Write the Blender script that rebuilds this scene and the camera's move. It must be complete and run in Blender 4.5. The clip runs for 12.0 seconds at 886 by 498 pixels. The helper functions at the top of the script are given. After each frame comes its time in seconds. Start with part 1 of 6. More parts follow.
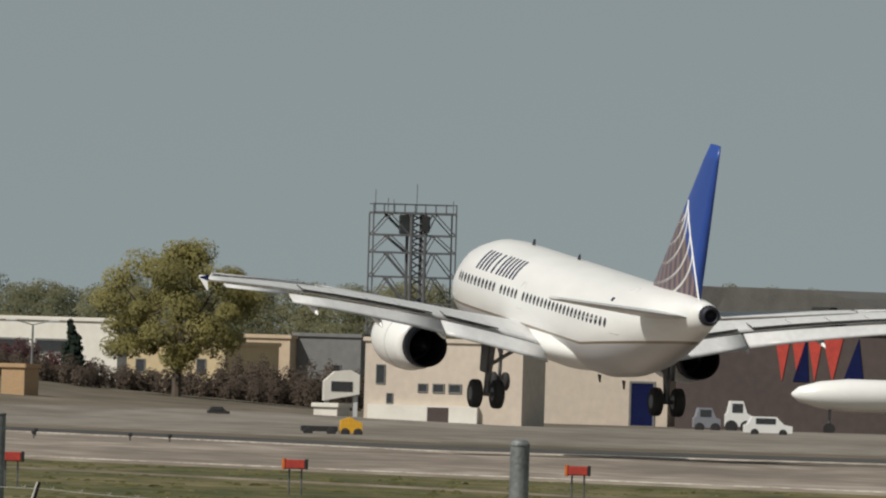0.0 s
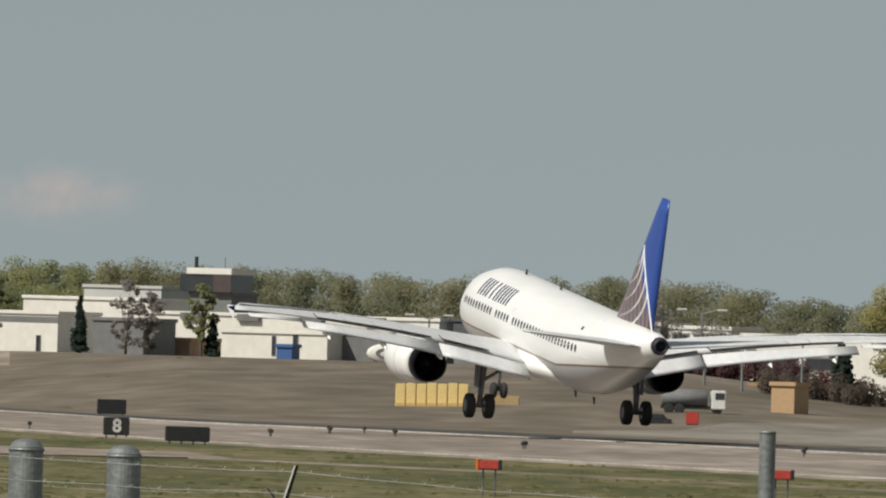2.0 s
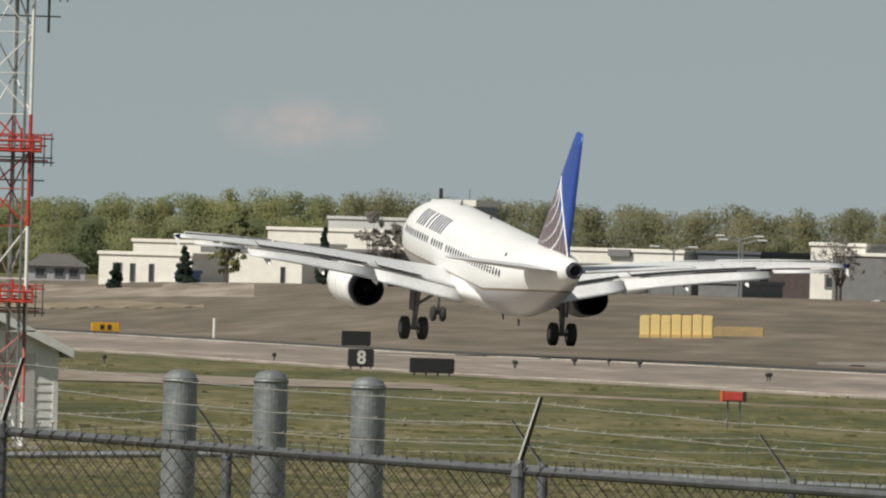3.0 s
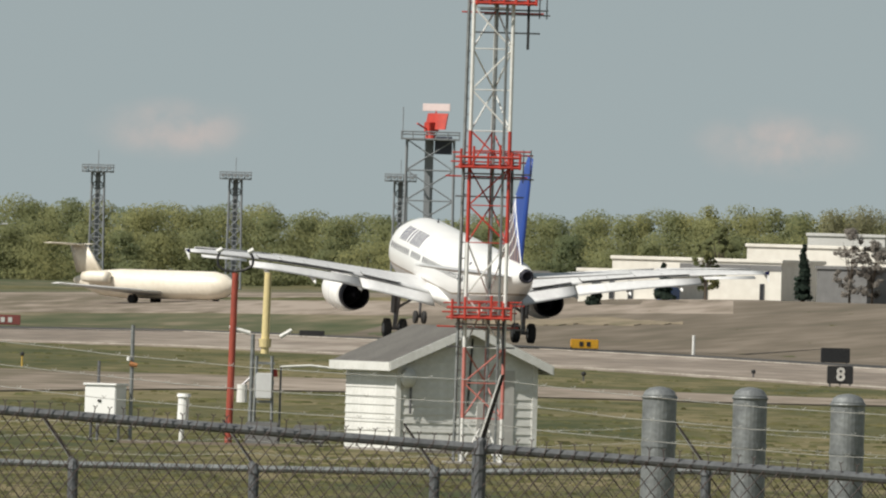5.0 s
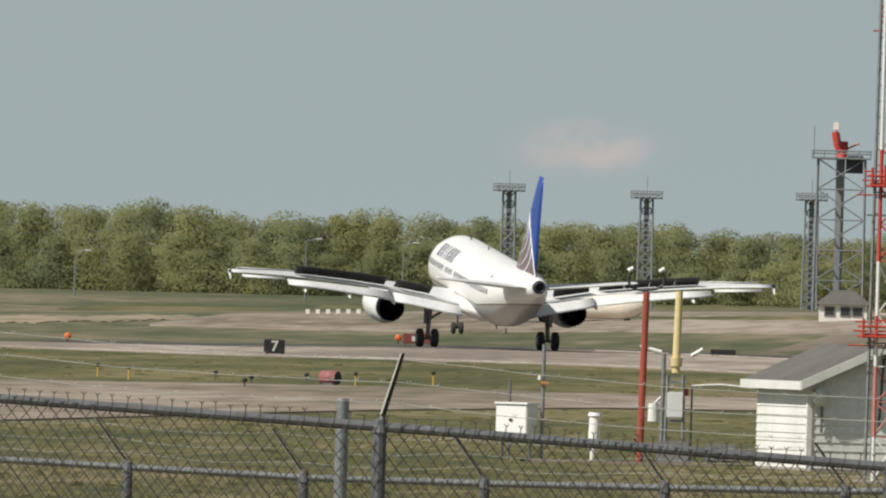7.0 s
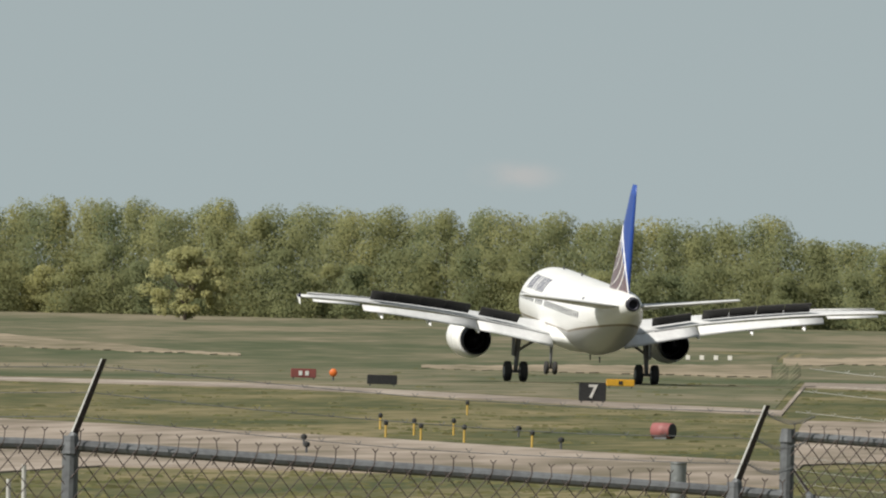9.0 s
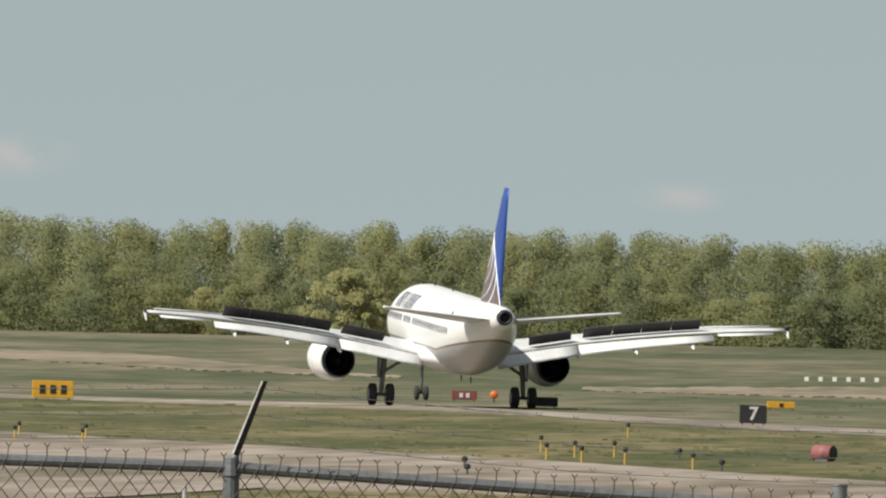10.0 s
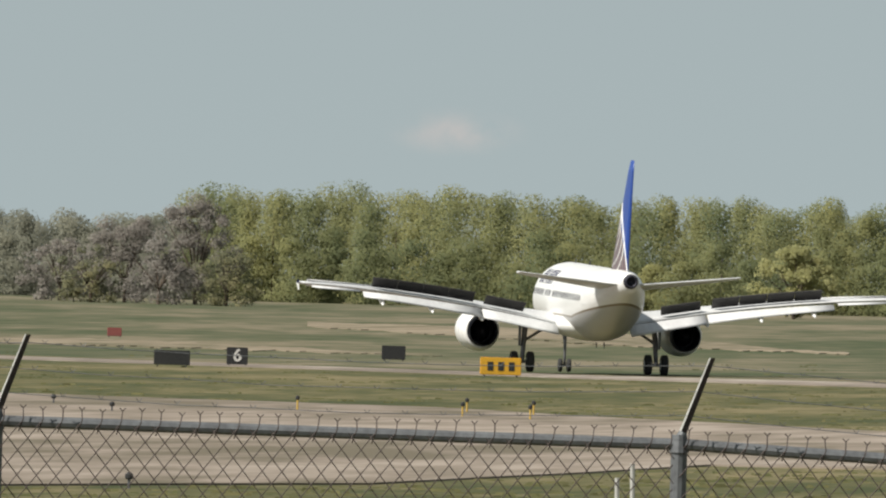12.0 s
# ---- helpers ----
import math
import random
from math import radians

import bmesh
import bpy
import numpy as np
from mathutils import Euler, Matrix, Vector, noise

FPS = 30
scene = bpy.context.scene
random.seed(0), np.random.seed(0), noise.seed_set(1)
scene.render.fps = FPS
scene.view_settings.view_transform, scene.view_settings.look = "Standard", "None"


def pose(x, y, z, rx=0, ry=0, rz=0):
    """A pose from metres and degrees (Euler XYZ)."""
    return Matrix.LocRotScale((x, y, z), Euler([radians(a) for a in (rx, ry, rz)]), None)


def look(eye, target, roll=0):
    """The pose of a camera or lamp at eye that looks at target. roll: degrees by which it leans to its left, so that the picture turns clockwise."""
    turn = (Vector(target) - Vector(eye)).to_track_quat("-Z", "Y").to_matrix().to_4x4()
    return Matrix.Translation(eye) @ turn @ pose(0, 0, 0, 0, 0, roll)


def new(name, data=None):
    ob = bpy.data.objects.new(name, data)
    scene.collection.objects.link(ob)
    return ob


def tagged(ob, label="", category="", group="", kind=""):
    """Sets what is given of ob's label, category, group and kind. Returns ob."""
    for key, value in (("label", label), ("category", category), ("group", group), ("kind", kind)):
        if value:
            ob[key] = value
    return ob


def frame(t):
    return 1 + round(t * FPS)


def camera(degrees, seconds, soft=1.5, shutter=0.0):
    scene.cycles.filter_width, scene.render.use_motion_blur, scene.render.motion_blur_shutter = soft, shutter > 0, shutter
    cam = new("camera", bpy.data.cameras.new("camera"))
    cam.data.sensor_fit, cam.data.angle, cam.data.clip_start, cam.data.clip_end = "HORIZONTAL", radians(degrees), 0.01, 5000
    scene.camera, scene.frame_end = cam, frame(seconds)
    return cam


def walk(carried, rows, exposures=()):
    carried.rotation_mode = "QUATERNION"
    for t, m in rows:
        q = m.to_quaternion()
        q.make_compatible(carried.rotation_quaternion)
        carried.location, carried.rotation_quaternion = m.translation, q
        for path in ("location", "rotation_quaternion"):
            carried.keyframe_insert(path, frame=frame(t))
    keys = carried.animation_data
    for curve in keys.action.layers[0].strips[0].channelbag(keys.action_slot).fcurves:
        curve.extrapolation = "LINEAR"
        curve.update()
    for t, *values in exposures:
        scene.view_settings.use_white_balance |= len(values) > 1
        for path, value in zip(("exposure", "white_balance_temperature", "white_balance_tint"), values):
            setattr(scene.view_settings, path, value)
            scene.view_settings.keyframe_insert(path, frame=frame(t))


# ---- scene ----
EYE = (0.0, 0.0, 4.22)


def spot(a, d, z=0.0):
    """The place at bearing a (milliradians, to the right of +y) and distance d from the viewing mound."""
    return Vector((d * math.sin(a / 1000), d * math.cos(a / 1000), z))


# ---- camera: a very long lens on a hand-turned head; bearing and elevation of its axis in milliradians
cam = camera(2.2459, 12.0, soft=2.15)
# bearing and elevation of the optical axis in milliradians
PATH = [
    (0, 57.100, 4.475),
    (0.5, 48.375, 3.847),
    (1, 37.200, 3.953),
    (1.5, 28.650, 4.355),
    (2, 23.025, 4.318),
    (2.5, 17.100, 2.347),
    (3, 12.300, 0.985),
    (3.5, 5.250, 1.583),
    (3.7, 3.050, 1.292),
    (5.3, -12.900, 1.085),
    (5.5, -15.875, 1.422),
    (6, -19.475, 2.645),
    (6.5, -20.200, 1.325),
    (7, -27.125, 1.450),
    (7.5, -29.925, 1.192),
    (7.7, -30.850, 1.367),
    (9.3, -69.300, 2.265),
    (9.5, -69.625, 2.150),
    (10, -72.325, 3.025),
    (10.5, -79.350, 2.625),
    (11, -83.050, 2.600),
    (11.5, -85.475, 2.925),
    (12, -92.100, 1.438),
]
walk(cam, [(t, look(EYE, spot(a, 1000, EYE[2] + e), 1.65)) for t, a, e in PATH],
     exposures=[(0, -0.31), (0.5, -0.27), (1.5, -0.11), (2.5, -0.05), (3.5, 0.08), (5.5, 0.14), (7.5, 0.18), (9.5, 0.30), (12, 0.33)])

# ---- light
SUN_TURN, SUN_RISE = -125.0, 46.0          # degrees from +y (negative: to the left), and above the horizon
world = bpy.data.worlds.new("sky")
scene.world = world
world.use_nodes = True
wn = world.node_tree.nodes
sky = wn.new("ShaderNodeTexSky")
sky.sky_type, sky.sun_disc = "NISHITA", False
sky.sun_elevation, sky.sun_rotation = radians(SUN_RISE), radians(SUN_TURN)
sky.air_density, sky.dust_density, sky.ozone_density = 1.0, 0.4, 3.0
# the long lens looks through haze: sample the sky a little higher than the true horizon
tcw, lift_up = wn.new("ShaderNodeTexCoord"), wn.new("ShaderNodeVectorMath")
lift_up.operation = "ADD"
lift_up.inputs[1].default_value = (0, 0, 0.22)
world.node_tree.links.new(tcw.outputs["Generated"], lift_up.inputs[0])
world.node_tree.links.new(lift_up.outputs[0], sky.inputs["Vector"])
hue = wn.new("ShaderNodeHueSaturation")
hue.inputs["Saturation"].default_value = 0.42
world.node_tree.links.new(sky.outputs[0], hue.inputs["Color"])
haze = wn.new("ShaderNodeMix")
haze.data_type, haze.blend_type = "RGBA", "MULTIPLY"
haze.inputs[0].default_value = 1.0
haze.inputs[7].default_value = (0.97, 1.0, 0.87, 1)
world.node_tree.links.new(hue.outputs[0], haze.inputs[6])
# faint pinkish cloud puffs low over the airfield
cn = wn.new("ShaderNodeTexNoise")
cn.inputs["Scale"].default_value, cn.inputs["Detail"].default_value = 420.0, 5
world.node_tree.links.new(tcw.outputs["Generated"], cn.inputs["Vector"])
ragged = wn.new("ShaderNodeMapRange")
ragged.inputs[1].default_value, ragged.inputs[2].default_value = 0.36, 0.62
world.node_tree.links.new(cn.outputs["Fac"], ragged.inputs[0])
last = haze.outputs[2]
for cb, ce, cw, ch, amount in ((-20.9, 6.1, 4.4, 1.7, 1.0), (5.9, 6.2, 4.8, 1.9, 0.9), (-91.6, 6.6, 3.6, 1.3, 0.6), (-62.0, 5.6, 2.6, 0.9, 0.45)):
    off, size, far_, edge, mul, mixc = (wn.new("ShaderNodeVectorMath"), wn.new("ShaderNodeVectorMath"), wn.new("ShaderNodeVectorMath"),
                                        wn.new("ShaderNodeMapRange"), wn.new("ShaderNodeMath"), wn.new("ShaderNodeMix"))
    off.operation, size.operation, far_.operation, mul.operation = "SUBTRACT", "MULTIPLY", "LENGTH", "MULTIPLY"
    off.inputs[1].default_value = Vector((math.sin(cb / 1000), math.cos(cb / 1000), ce / 1000)).normalized()
    size.inputs[1].default_value = (1000 / cw, 5.0, 1000 / ch)
    edge.interpolation_type = "SMOOTHSTEP"
    edge.inputs[1].default_value, edge.inputs[2].default_value, edge.inputs[3].default_value, edge.inputs[4].default_value = 0.1, 1.0, amount, 0.0
    mixc.data_type = "RGBA"
    world.node_tree.links.new(tcw.outputs["Generated"], off.inputs[0])
    world.node_tree.links.new(off.outputs[0], size.inputs[0])
    world.node_tree.links.new(size.outputs[0], far_.inputs[0])
    world.node_tree.links.new(far_.outputs["Value"], edge.inputs[0])
    world.node_tree.links.new(edge.outputs[0], mul.inputs[0])
    world.node_tree.links.new(ragged.outputs[0], mul.inputs[1])
    world.node_tree.links.new(mul.outputs[0], mixc.inputs[0])
    world.node_tree.links.new(last, mixc.inputs[6])
    mixc.inputs[7].default_value = (5.5, 5.0, 4.75, 1)
    last = mixc.outputs[2]
world.node_tree.links.new(last, wn["Background"].inputs[0])
wn["Background"].inputs[1].default_value = 0.086
sun = new("sun", bpy.data.lights.new("sun", "SUN"))
sun.data.energy, sun.data.angle, sun.data.color = 4.6, radians(0.55), (1.0, 0.95, 0.86)
sv = Vector((math.sin(radians(SUN_TURN)) * math.cos(radians(SUN_RISE)),
             math.cos(radians(SUN_TURN)) * math.cos(radians(SUN_RISE)), math.sin(radians(SUN_RISE))))
sun.matrix_world = look((sv * 500)[:], (0, 0, 0))
# ---- materials
def nodes_of(m):
    m.use_nodes = True
    return m.node_tree.nodes, m.node_tree.links, m.node_tree.nodes["Principled BSDF"]


def surface(name, base, second=None, rough=0.7, metal=0.0, big=0.3, small=6.0, bump=0.0, stretch=(1, 1, 1), wear=0.5, spec=0.5,
            coords="Object", random_tint=0.0, third=None):
    """A material with stains at one scale and grain at another (in cycles a metre)."""
    m = bpy.data.materials.new(name)
    n, l, p = nodes_of(m)
    second = second or tuple(c * 0.8 for c in base)
    tc = n.new("ShaderNodeTexCoord")
    mp = n.new("ShaderNodeMapping")
    mp.inputs["Scale"].default_value = stretch
    l.new(tc.outputs[coords], mp.inputs[0])
    a, b = n.new("ShaderNodeTexNoise"), n.new("ShaderNodeTexNoise")
    a.inputs["Scale"].default_value, b.inputs["Scale"].default_value = big, small
    a.inputs["Detail"].default_value, b.inputs["Detail"].default_value = 5, 4
    l.new(mp.outputs[0], a.inputs["Vector"])
    l.new(mp.outputs[0], b.inputs["Vector"])
    mix = n.new("ShaderNodeMath")
    mix.operation = "MULTIPLY_ADD"
    mix.inputs[1].default_value = 0.45
    l.new(b.outputs["Fac"], mix.inputs[0])
    half = n.new("ShaderNodeMath")
    half.operation = "MULTIPLY"
    half.inputs[1].default_value = 0.55
    l.new(a.outputs["Fac"], half.inputs[0])
    l.new(half.outputs[0], mix.inputs[2])
    ramp = n.new("ShaderNodeValToRGB")
    ramp.color_ramp.elements[0].position, ramp.color_ramp.elements[1].position = 0.5 - 0.3 * wear, 0.5 + 0.3 * wear
    ramp.color_ramp.elements[0].color, ramp.color_ramp.elements[1].color = (*second, 1), (*base, 1)
    if third:
        extra = ramp.color_ramp.elements.new(0.5)
        extra.color = (*base, 1)
        ramp.color_ramp.elements[2].color = (*third, 1)
    l.new(mix.outputs[0], ramp.inputs[0])
    out = ramp.outputs[0]
    if random_tint:
        oi, g = n.new("ShaderNodeObjectInfo"), n.new("ShaderNodeNewGeometry")
        hs = n.new("ShaderNodeHueSaturation")
        mr = n.new("ShaderNodeMapRange")
        mr.inputs[3].default_value, mr.inputs[4].default_value = 1 - random_tint, 1 + random_tint
        l.new(g.outputs["Random Per Island"], mr.inputs[0])
        l.new(mr.outputs[0], hs.inputs["Value"])
        l.new(out, hs.inputs["Color"])
        out = hs.outputs[0]
    l.new(out, p.inputs["Base Color"])
    p.inputs["Roughness"].default_value, p.inputs["Metallic"].default_value = rough, metal
    p.inputs["Specular IOR Level"].default_value = spec
    if bump:
        bp = n.new("ShaderNodeBump")
        bp.inputs["Strength"].default_value, bp.inputs["Distance"].default_value = bump, 0.05
        l.new(b.outputs["Fac"], bp.inputs["Height"])
        l.new(bp.outputs[0], p.inputs["Normal"])
    return m


# the turf and the worn concrete are streaked along the runway, as mown and driven
STREAK = (0.6, 0.085, 1)
WIDE = (0.5, 0.085, 1)
GRASS = surface("mown_grass", (0.105, 0.100, 0.046), (0.055, 0.065, 0.028), 0.9, big=0.16, small=1.2, wear=0.36, stretch=STREAK, spec=0.15, third=(0.188, 0.158, 0.086))
DRY = surface("dry_grass", (0.150, 0.127, 0.100), (0.105, 0.093, 0.070), 0.95, big=0.09, small=0.9, wear=0.4, stretch=(0.3, 0.09, 1), spec=0.1, third=(0.215, 0.182, 0.148))
MEADOW = surface("meadow_grass", (0.112, 0.112, 0.068), (0.066, 0.081, 0.043), 0.95, big=0.07, small=0.6, wear=0.34, stretch=WIDE, spec=0.1, third=(0.195, 0.168, 0.116))
SAND = surface("bare_sand", (0.225, 0.188, 0.135), (0.125, 0.118, 0.074), 0.95, big=0.09, small=0.7, wear=0.34, stretch=WIDE, spec=0.1, third=(0.30, 0.25, 0.185))
ASPHALT = surface("runway_concrete", (0.235, 0.197, 0.165), (0.170, 0.145, 0.122), 0.85, big=0.12, small=0.9, wear=0.36, stretch=STREAK, spec=0.2, third=(0.36, 0.315, 0.27))
TARMAC = surface("shoulder_asphalt", (0.085, 0.08, 0.075), (0.05, 0.05, 0.05), 0.9, big=0.05, small=0.8, stretch=(1, 0.15, 1), wear=0.32, spec=0.2)
TAXI = surface("taxiway_concrete", (0.235, 0.195, 0.158), (0.14, 0.120, 0.085), 0.85, big=0.10, small=0.8, wear=0.36, stretch=STREAK, spec=0.2, third=(0.33, 0.28, 0.235))
APRON = surface("apron_concrete", (0.205, 0.182, 0.156), (0.145, 0.128, 0.106), 0.85, big=0.09, small=0.8, wear=0.36, stretch=WIDE, spec=0.2, third=(0.265, 0.24, 0.21))
TUFT = surface("grass_tufts", (0.125, 0.115, 0.055), (0.070, 0.076, 0.034), 0.95, big=0.2, small=1.2, wear=0.4, spec=0.05, random_tint=0.10)
PAINT = surface("runway_paint", (0.75, 0.74, 0.70), (0.5, 0.48, 0.45), 0.7, big=0.2, small=3)
# worn near edge paint, and the mirage glare coloured in at the far edge
WORN_GLARE = surface("worn_paint_and_glare", (0.56, 0.52, 0.46), (0.30, 0.26, 0.22), 0.8, big=0.15, small=1.2, wear=0.3, spec=0.2)
WHITE = surface("white_enamel", (0.86, 0.86, 0.85), (0.78, 0.78, 0.76), 0.32, big=0.25, small=2.0, wear=1.0)
GREYP = surface("wing_grey", (0.68, 0.69, 0.69), (0.56, 0.56, 0.57), 0.38, big=0.5, small=4, stretch=(1, 0.3, 1))
NAVY = surface("navy_marking", (0.012, 0.018, 0.07), (0.01, 0.012, 0.05), 0.9, spec=0.02)
CABIN = surface("cabin_window", (0.03, 0.033, 0.05), (0.02, 0.022, 0.03), 0.8, spec=0.05)
RUBBER = surface("tyre_rubber", (0.022, 0.022, 0.023), (0.035, 0.034, 0.033), 0.85, big=2, small=14)
STEEL = surface("gear_steel", (0.22, 0.22, 0.23), (0.11, 0.11, 0.12), 0.45, 0.6, big=2, small=12)
DARKM = surface("dark_duct", (0.03, 0.03, 0.045), (0.02, 0.02, 0.03), 0.6, 0.3, big=1, small=8)
SPOIL = surface("spoiler_underside", (0.045, 0.042, 0.042), (0.03, 0.03, 0.03), 0.7, big=1, small=6)
RAILG = surface("weathered_rail", (0.17, 0.18, 0.19), (0.09, 0.093, 0.10), 0.6, 0.3, big=6, small=40)
GALV = surface("galvanised_steel", (0.30, 0.315, 0.315), (0.17, 0.18, 0.185), 0.5, 0.5, big=6, small=40, bump=0.1)
# pale steel with the sunlight put into its colour
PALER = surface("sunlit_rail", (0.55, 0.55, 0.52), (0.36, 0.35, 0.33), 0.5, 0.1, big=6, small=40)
# the arm's shaded side, its shadow put into a dark colour
SHADED = surface("shaded_flange", (0.060, 0.044, 0.044), (0.030, 0.024, 0.027), 0.8, 0.1, big=9, small=50, wear=0.5)
WIRE = surface("fence_wire", (0.090, 0.070, 0.064), (0.055, 0.042, 0.040), 0.8, 0.1, big=6, small=40)
REDP = surface("signal_red", (0.55, 0.055, 0.035), (0.36, 0.04, 0.03), 0.5, big=1.5, small=10)
WHITEP = surface("white_paint", (0.78, 0.78, 0.76), (0.60, 0.60, 0.57), 0.55, big=0.8, small=8)
BLACK = surface("black_panel", (0.016, 0.016, 0.018), (0.03, 0.03, 0.03), 0.6, big=1, small=8)
YELLOW = surface("sign_yellow", (0.80, 0.42, 0.025), (0.60, 0.32, 0.03), 0.5, big=1, small=8)
ORANGE = surface("orange_paint", (0.75, 0.17, 0.02), (0.55, 0.12, 0.02), 0.5, big=1, small=8)
ROOF = surface("shingle_roof", (0.13, 0.125, 0.115), (0.085, 0.08, 0.075), 0.9, big=1, small=12, bump=0.3)
BEIGE = surface("beige_panel", (0.63, 0.55, 0.46), (0.51, 0.44, 0.37), 0.8, big=0.15, small=2)
BROWNW = surface("brown_cladding", (0.085, 0.060, 0.056), (0.055, 0.042, 0.040), 0.8, big=0.15, small=2)
GREYW = surface("grey_cladding", (0.20, 0.20, 0.20), (0.14, 0.14, 0.14), 0.8, big=0.15, small=2)
WHITEW = surface("white_wall", (0.80, 0.78, 0.72), (0.66, 0.63, 0.57), 0.8, big=0.12, small=1.5)
GLASSD = surface("dark_window", (0.03, 0.035, 0.04), (0.05, 0.05, 0.055), 0.15, big=1, small=5)
BARK = surface("bark", (0.13, 0.10, 0.075), (0.06, 0.048, 0.038), 0.95, big=1, small=8, stretch=(1, 1, 0.3), bump=0.4)
LEAF = surface("spring_leaves", (0.375, 0.365, 0.168), (0.188, 0.224, 0.128), 0.9, big=0.055, small=0.16, random_tint=0.04, spec=0.05, wear=0.42, stretch=(1, 1, 0.35))
BUDDING = surface("budding_crowns", (0.34, 0.335, 0.265), (0.24, 0.25, 0.205), 0.9, big=0.055, small=0.16, random_tint=0.05, spec=0.05, wear=0.42, stretch=(1, 1, 0.35))
WILLOW = surface("willow_leaves", (0.50, 0.48, 0.24), (0.40, 0.40, 0.20), 0.9, big=0.2, small=0.6, random_tint=0.08, spec=0.1)
LEAF2 = surface("olive_leaves", (0.325, 0.305, 0.175), (0.19, 0.205, 0.138), 0.9, big=0.055, small=0.16, random_tint=0.04, spec=0.05, wear=0.42, stretch=(1, 1, 0.35))
COTTON = surface("cottonwood_leaves", (0.43, 0.385, 0.16), (0.30, 0.285, 0.13), 0.9, big=0.2, small=0.6, random_tint=0.08, spec=0.1, wear=0.4)
CONIF = surface("conifer_needles", (0.06, 0.085, 0.065), (0.035, 0.052, 0.042), 0.85, big=0.3, small=2, random_tint=0.3, spec=0.15)
BARE = surface("budding_twigs", (0.37, 0.34, 0.31), (0.28, 0.26, 0.235), 0.9, big=0.1, small=1, random_tint=0.3, spec=0.1)
SCRUB = surface("dark_scrub", (0.185, 0.148, 0.12), (0.125, 0.102, 0.085), 0.9, big=0.1, small=1, random_tint=0.12, spec=0.1)


def leafy(m, share=0.65):
    """Lets light through a leaf material: mixes a translucent lobe of the same colour."""
    n, l, p = nodes_of(m)
    tr, mx = n.new("ShaderNodeBsdfTranslucent"), n.new("ShaderNodeMixShader")
    src = p.inputs["Base Color"].links[0].from_socket
    l.new(src, tr.inputs["Color"])
    mx.inputs[0].default_value = share
    l.new(p.outputs[0], mx.inputs[1])
    l.new(tr.outputs[0], mx.inputs[2])
    l.new(mx.outputs[0], n["Material Output"].inputs["Surface"])


for leaf_mat in (LEAF, LEAF2, BUDDING, WILLOW, COTTON, CONIF, BARE, SCRUB):
    leafy(leaf_mat)


# ---- mesh tools
def link_bm(name, bm, mat, parent=None, smooth=False):
    me = bpy.data.meshes.new(name)
    bmesh.ops.recalc_face_normals(bm, faces=bm.faces[:])
    bm.to_mesh(me)
    bm.free()
    for mm in (mat if isinstance(mat, (list, tuple)) else [mat]):
        me.materials.append(mm)
    if smooth:
        for f in me.polygons:
            f.use_smooth = True
    ob = new(name, me)
    ob.parent = parent
    return ob


def part(name, bm, mat, parent, label="", smooth=False):
    ob = link_bm(name, bm, mat, parent, smooth)
    return tagged(ob, label)


def thing(name, label, category, at=(0, 0, 0), rz=0.0, group="", kind=""):
    ob = new(name)
    ob.empty_display_size = 0.2
    ob.matrix_basis = pose(at[0], at[1], at[2], 0, 0, rz)
    return tagged(ob, label, category, group, kind)


def add_box(bm, x0, x1, y0, y1, z0, z1, m=None, bevel=0.0):
    vs = [bm.verts.new((x, y, z)) for x in (x0, x1) for y in (y0, y1) for z in (z0, z1)]
    fs = [bm.faces.new([vs[i] for i in q]) for q in ((0, 1, 3, 2), (4, 6, 7, 5), (0, 4, 5, 1), (2, 3, 7, 6), (0, 2, 6, 4), (1, 5, 7, 3))]
    if bevel:
        es = list({e for f in fs for e in f.edges})
        got = bmesh.ops.bevel(bm, geom=es, offset=bevel, segments=2, affect="EDGES")
        vs = list({v for f in got["faces"] for v in f.verts} | {v for v in vs if v.is_valid})
    if m is not None:
        bmesh.ops.transform(bm, matrix=m, verts=vs)
    return vs


def box(x0, x1, y0, y1, z0, z1, bevel=0.0):
    bm = bmesh.new()
    add_box(bm, x0, x1, y0, y1, z0, z1, None, bevel)
    return bm


def add_tube(bm, a, b, r0, r1=None, n=8, cap=True):
    a, b = Vector(a), Vector(b)
    r1 = r0 if r1 is None else r1
    q = (b - a).to_track_quat("Z", "Y")
    rings = []
    for c, r in ((a, r0), (b, r1)):
        rings.append([bm.verts.new(c + q @ Vector((r * math.cos(k * math.tau / n), r * math.sin(k * math.tau / n), 0))) for k in range(n)])
    for k in range(n):
        bm.faces.new((rings[0][k], rings[0][(k + 1) % n], rings[1][(k + 1) % n], rings[1][k]))
    if cap:
        bm.faces.new(rings[0][::-1])
        bm.faces.new(rings[1])


def tube(a, b, r0, r1=None, n=8):
    bm = bmesh.new()
    add_tube(bm, a, b, r0, r1, n)
    return bm


def add_loft(bm, rings, cap=True):
    """Skins a row of rings, each a list of as many points."""
    vr = [[bm.verts.new(p) for p in ring] for ring in rings]
    n = len(vr[0])
    for r0, r1 in zip(vr, vr[1:]):
        for k in range(n):
            bm.faces.new((r0[k], r0[(k + 1) % n], r1[(k + 1) % n], r1[k]))
    if cap:
        bm.faces.new(vr[0][::-1])
        bm.faces.new(vr[-1])
    return vr


def loft(rings, cap=True):
    bm = bmesh.new()
    add_loft(bm, rings, cap)
    return bm


def spin_y(profile, cx=0.0, cz=0.0, n=28):
    """Rings about the y axis from rows (y, radius)."""
    return [[Vector((cx + r * math.cos(k * math.tau / n), y, cz + r * math.sin(k * math.tau / n))) for k in range(n)] for y, r in profile]
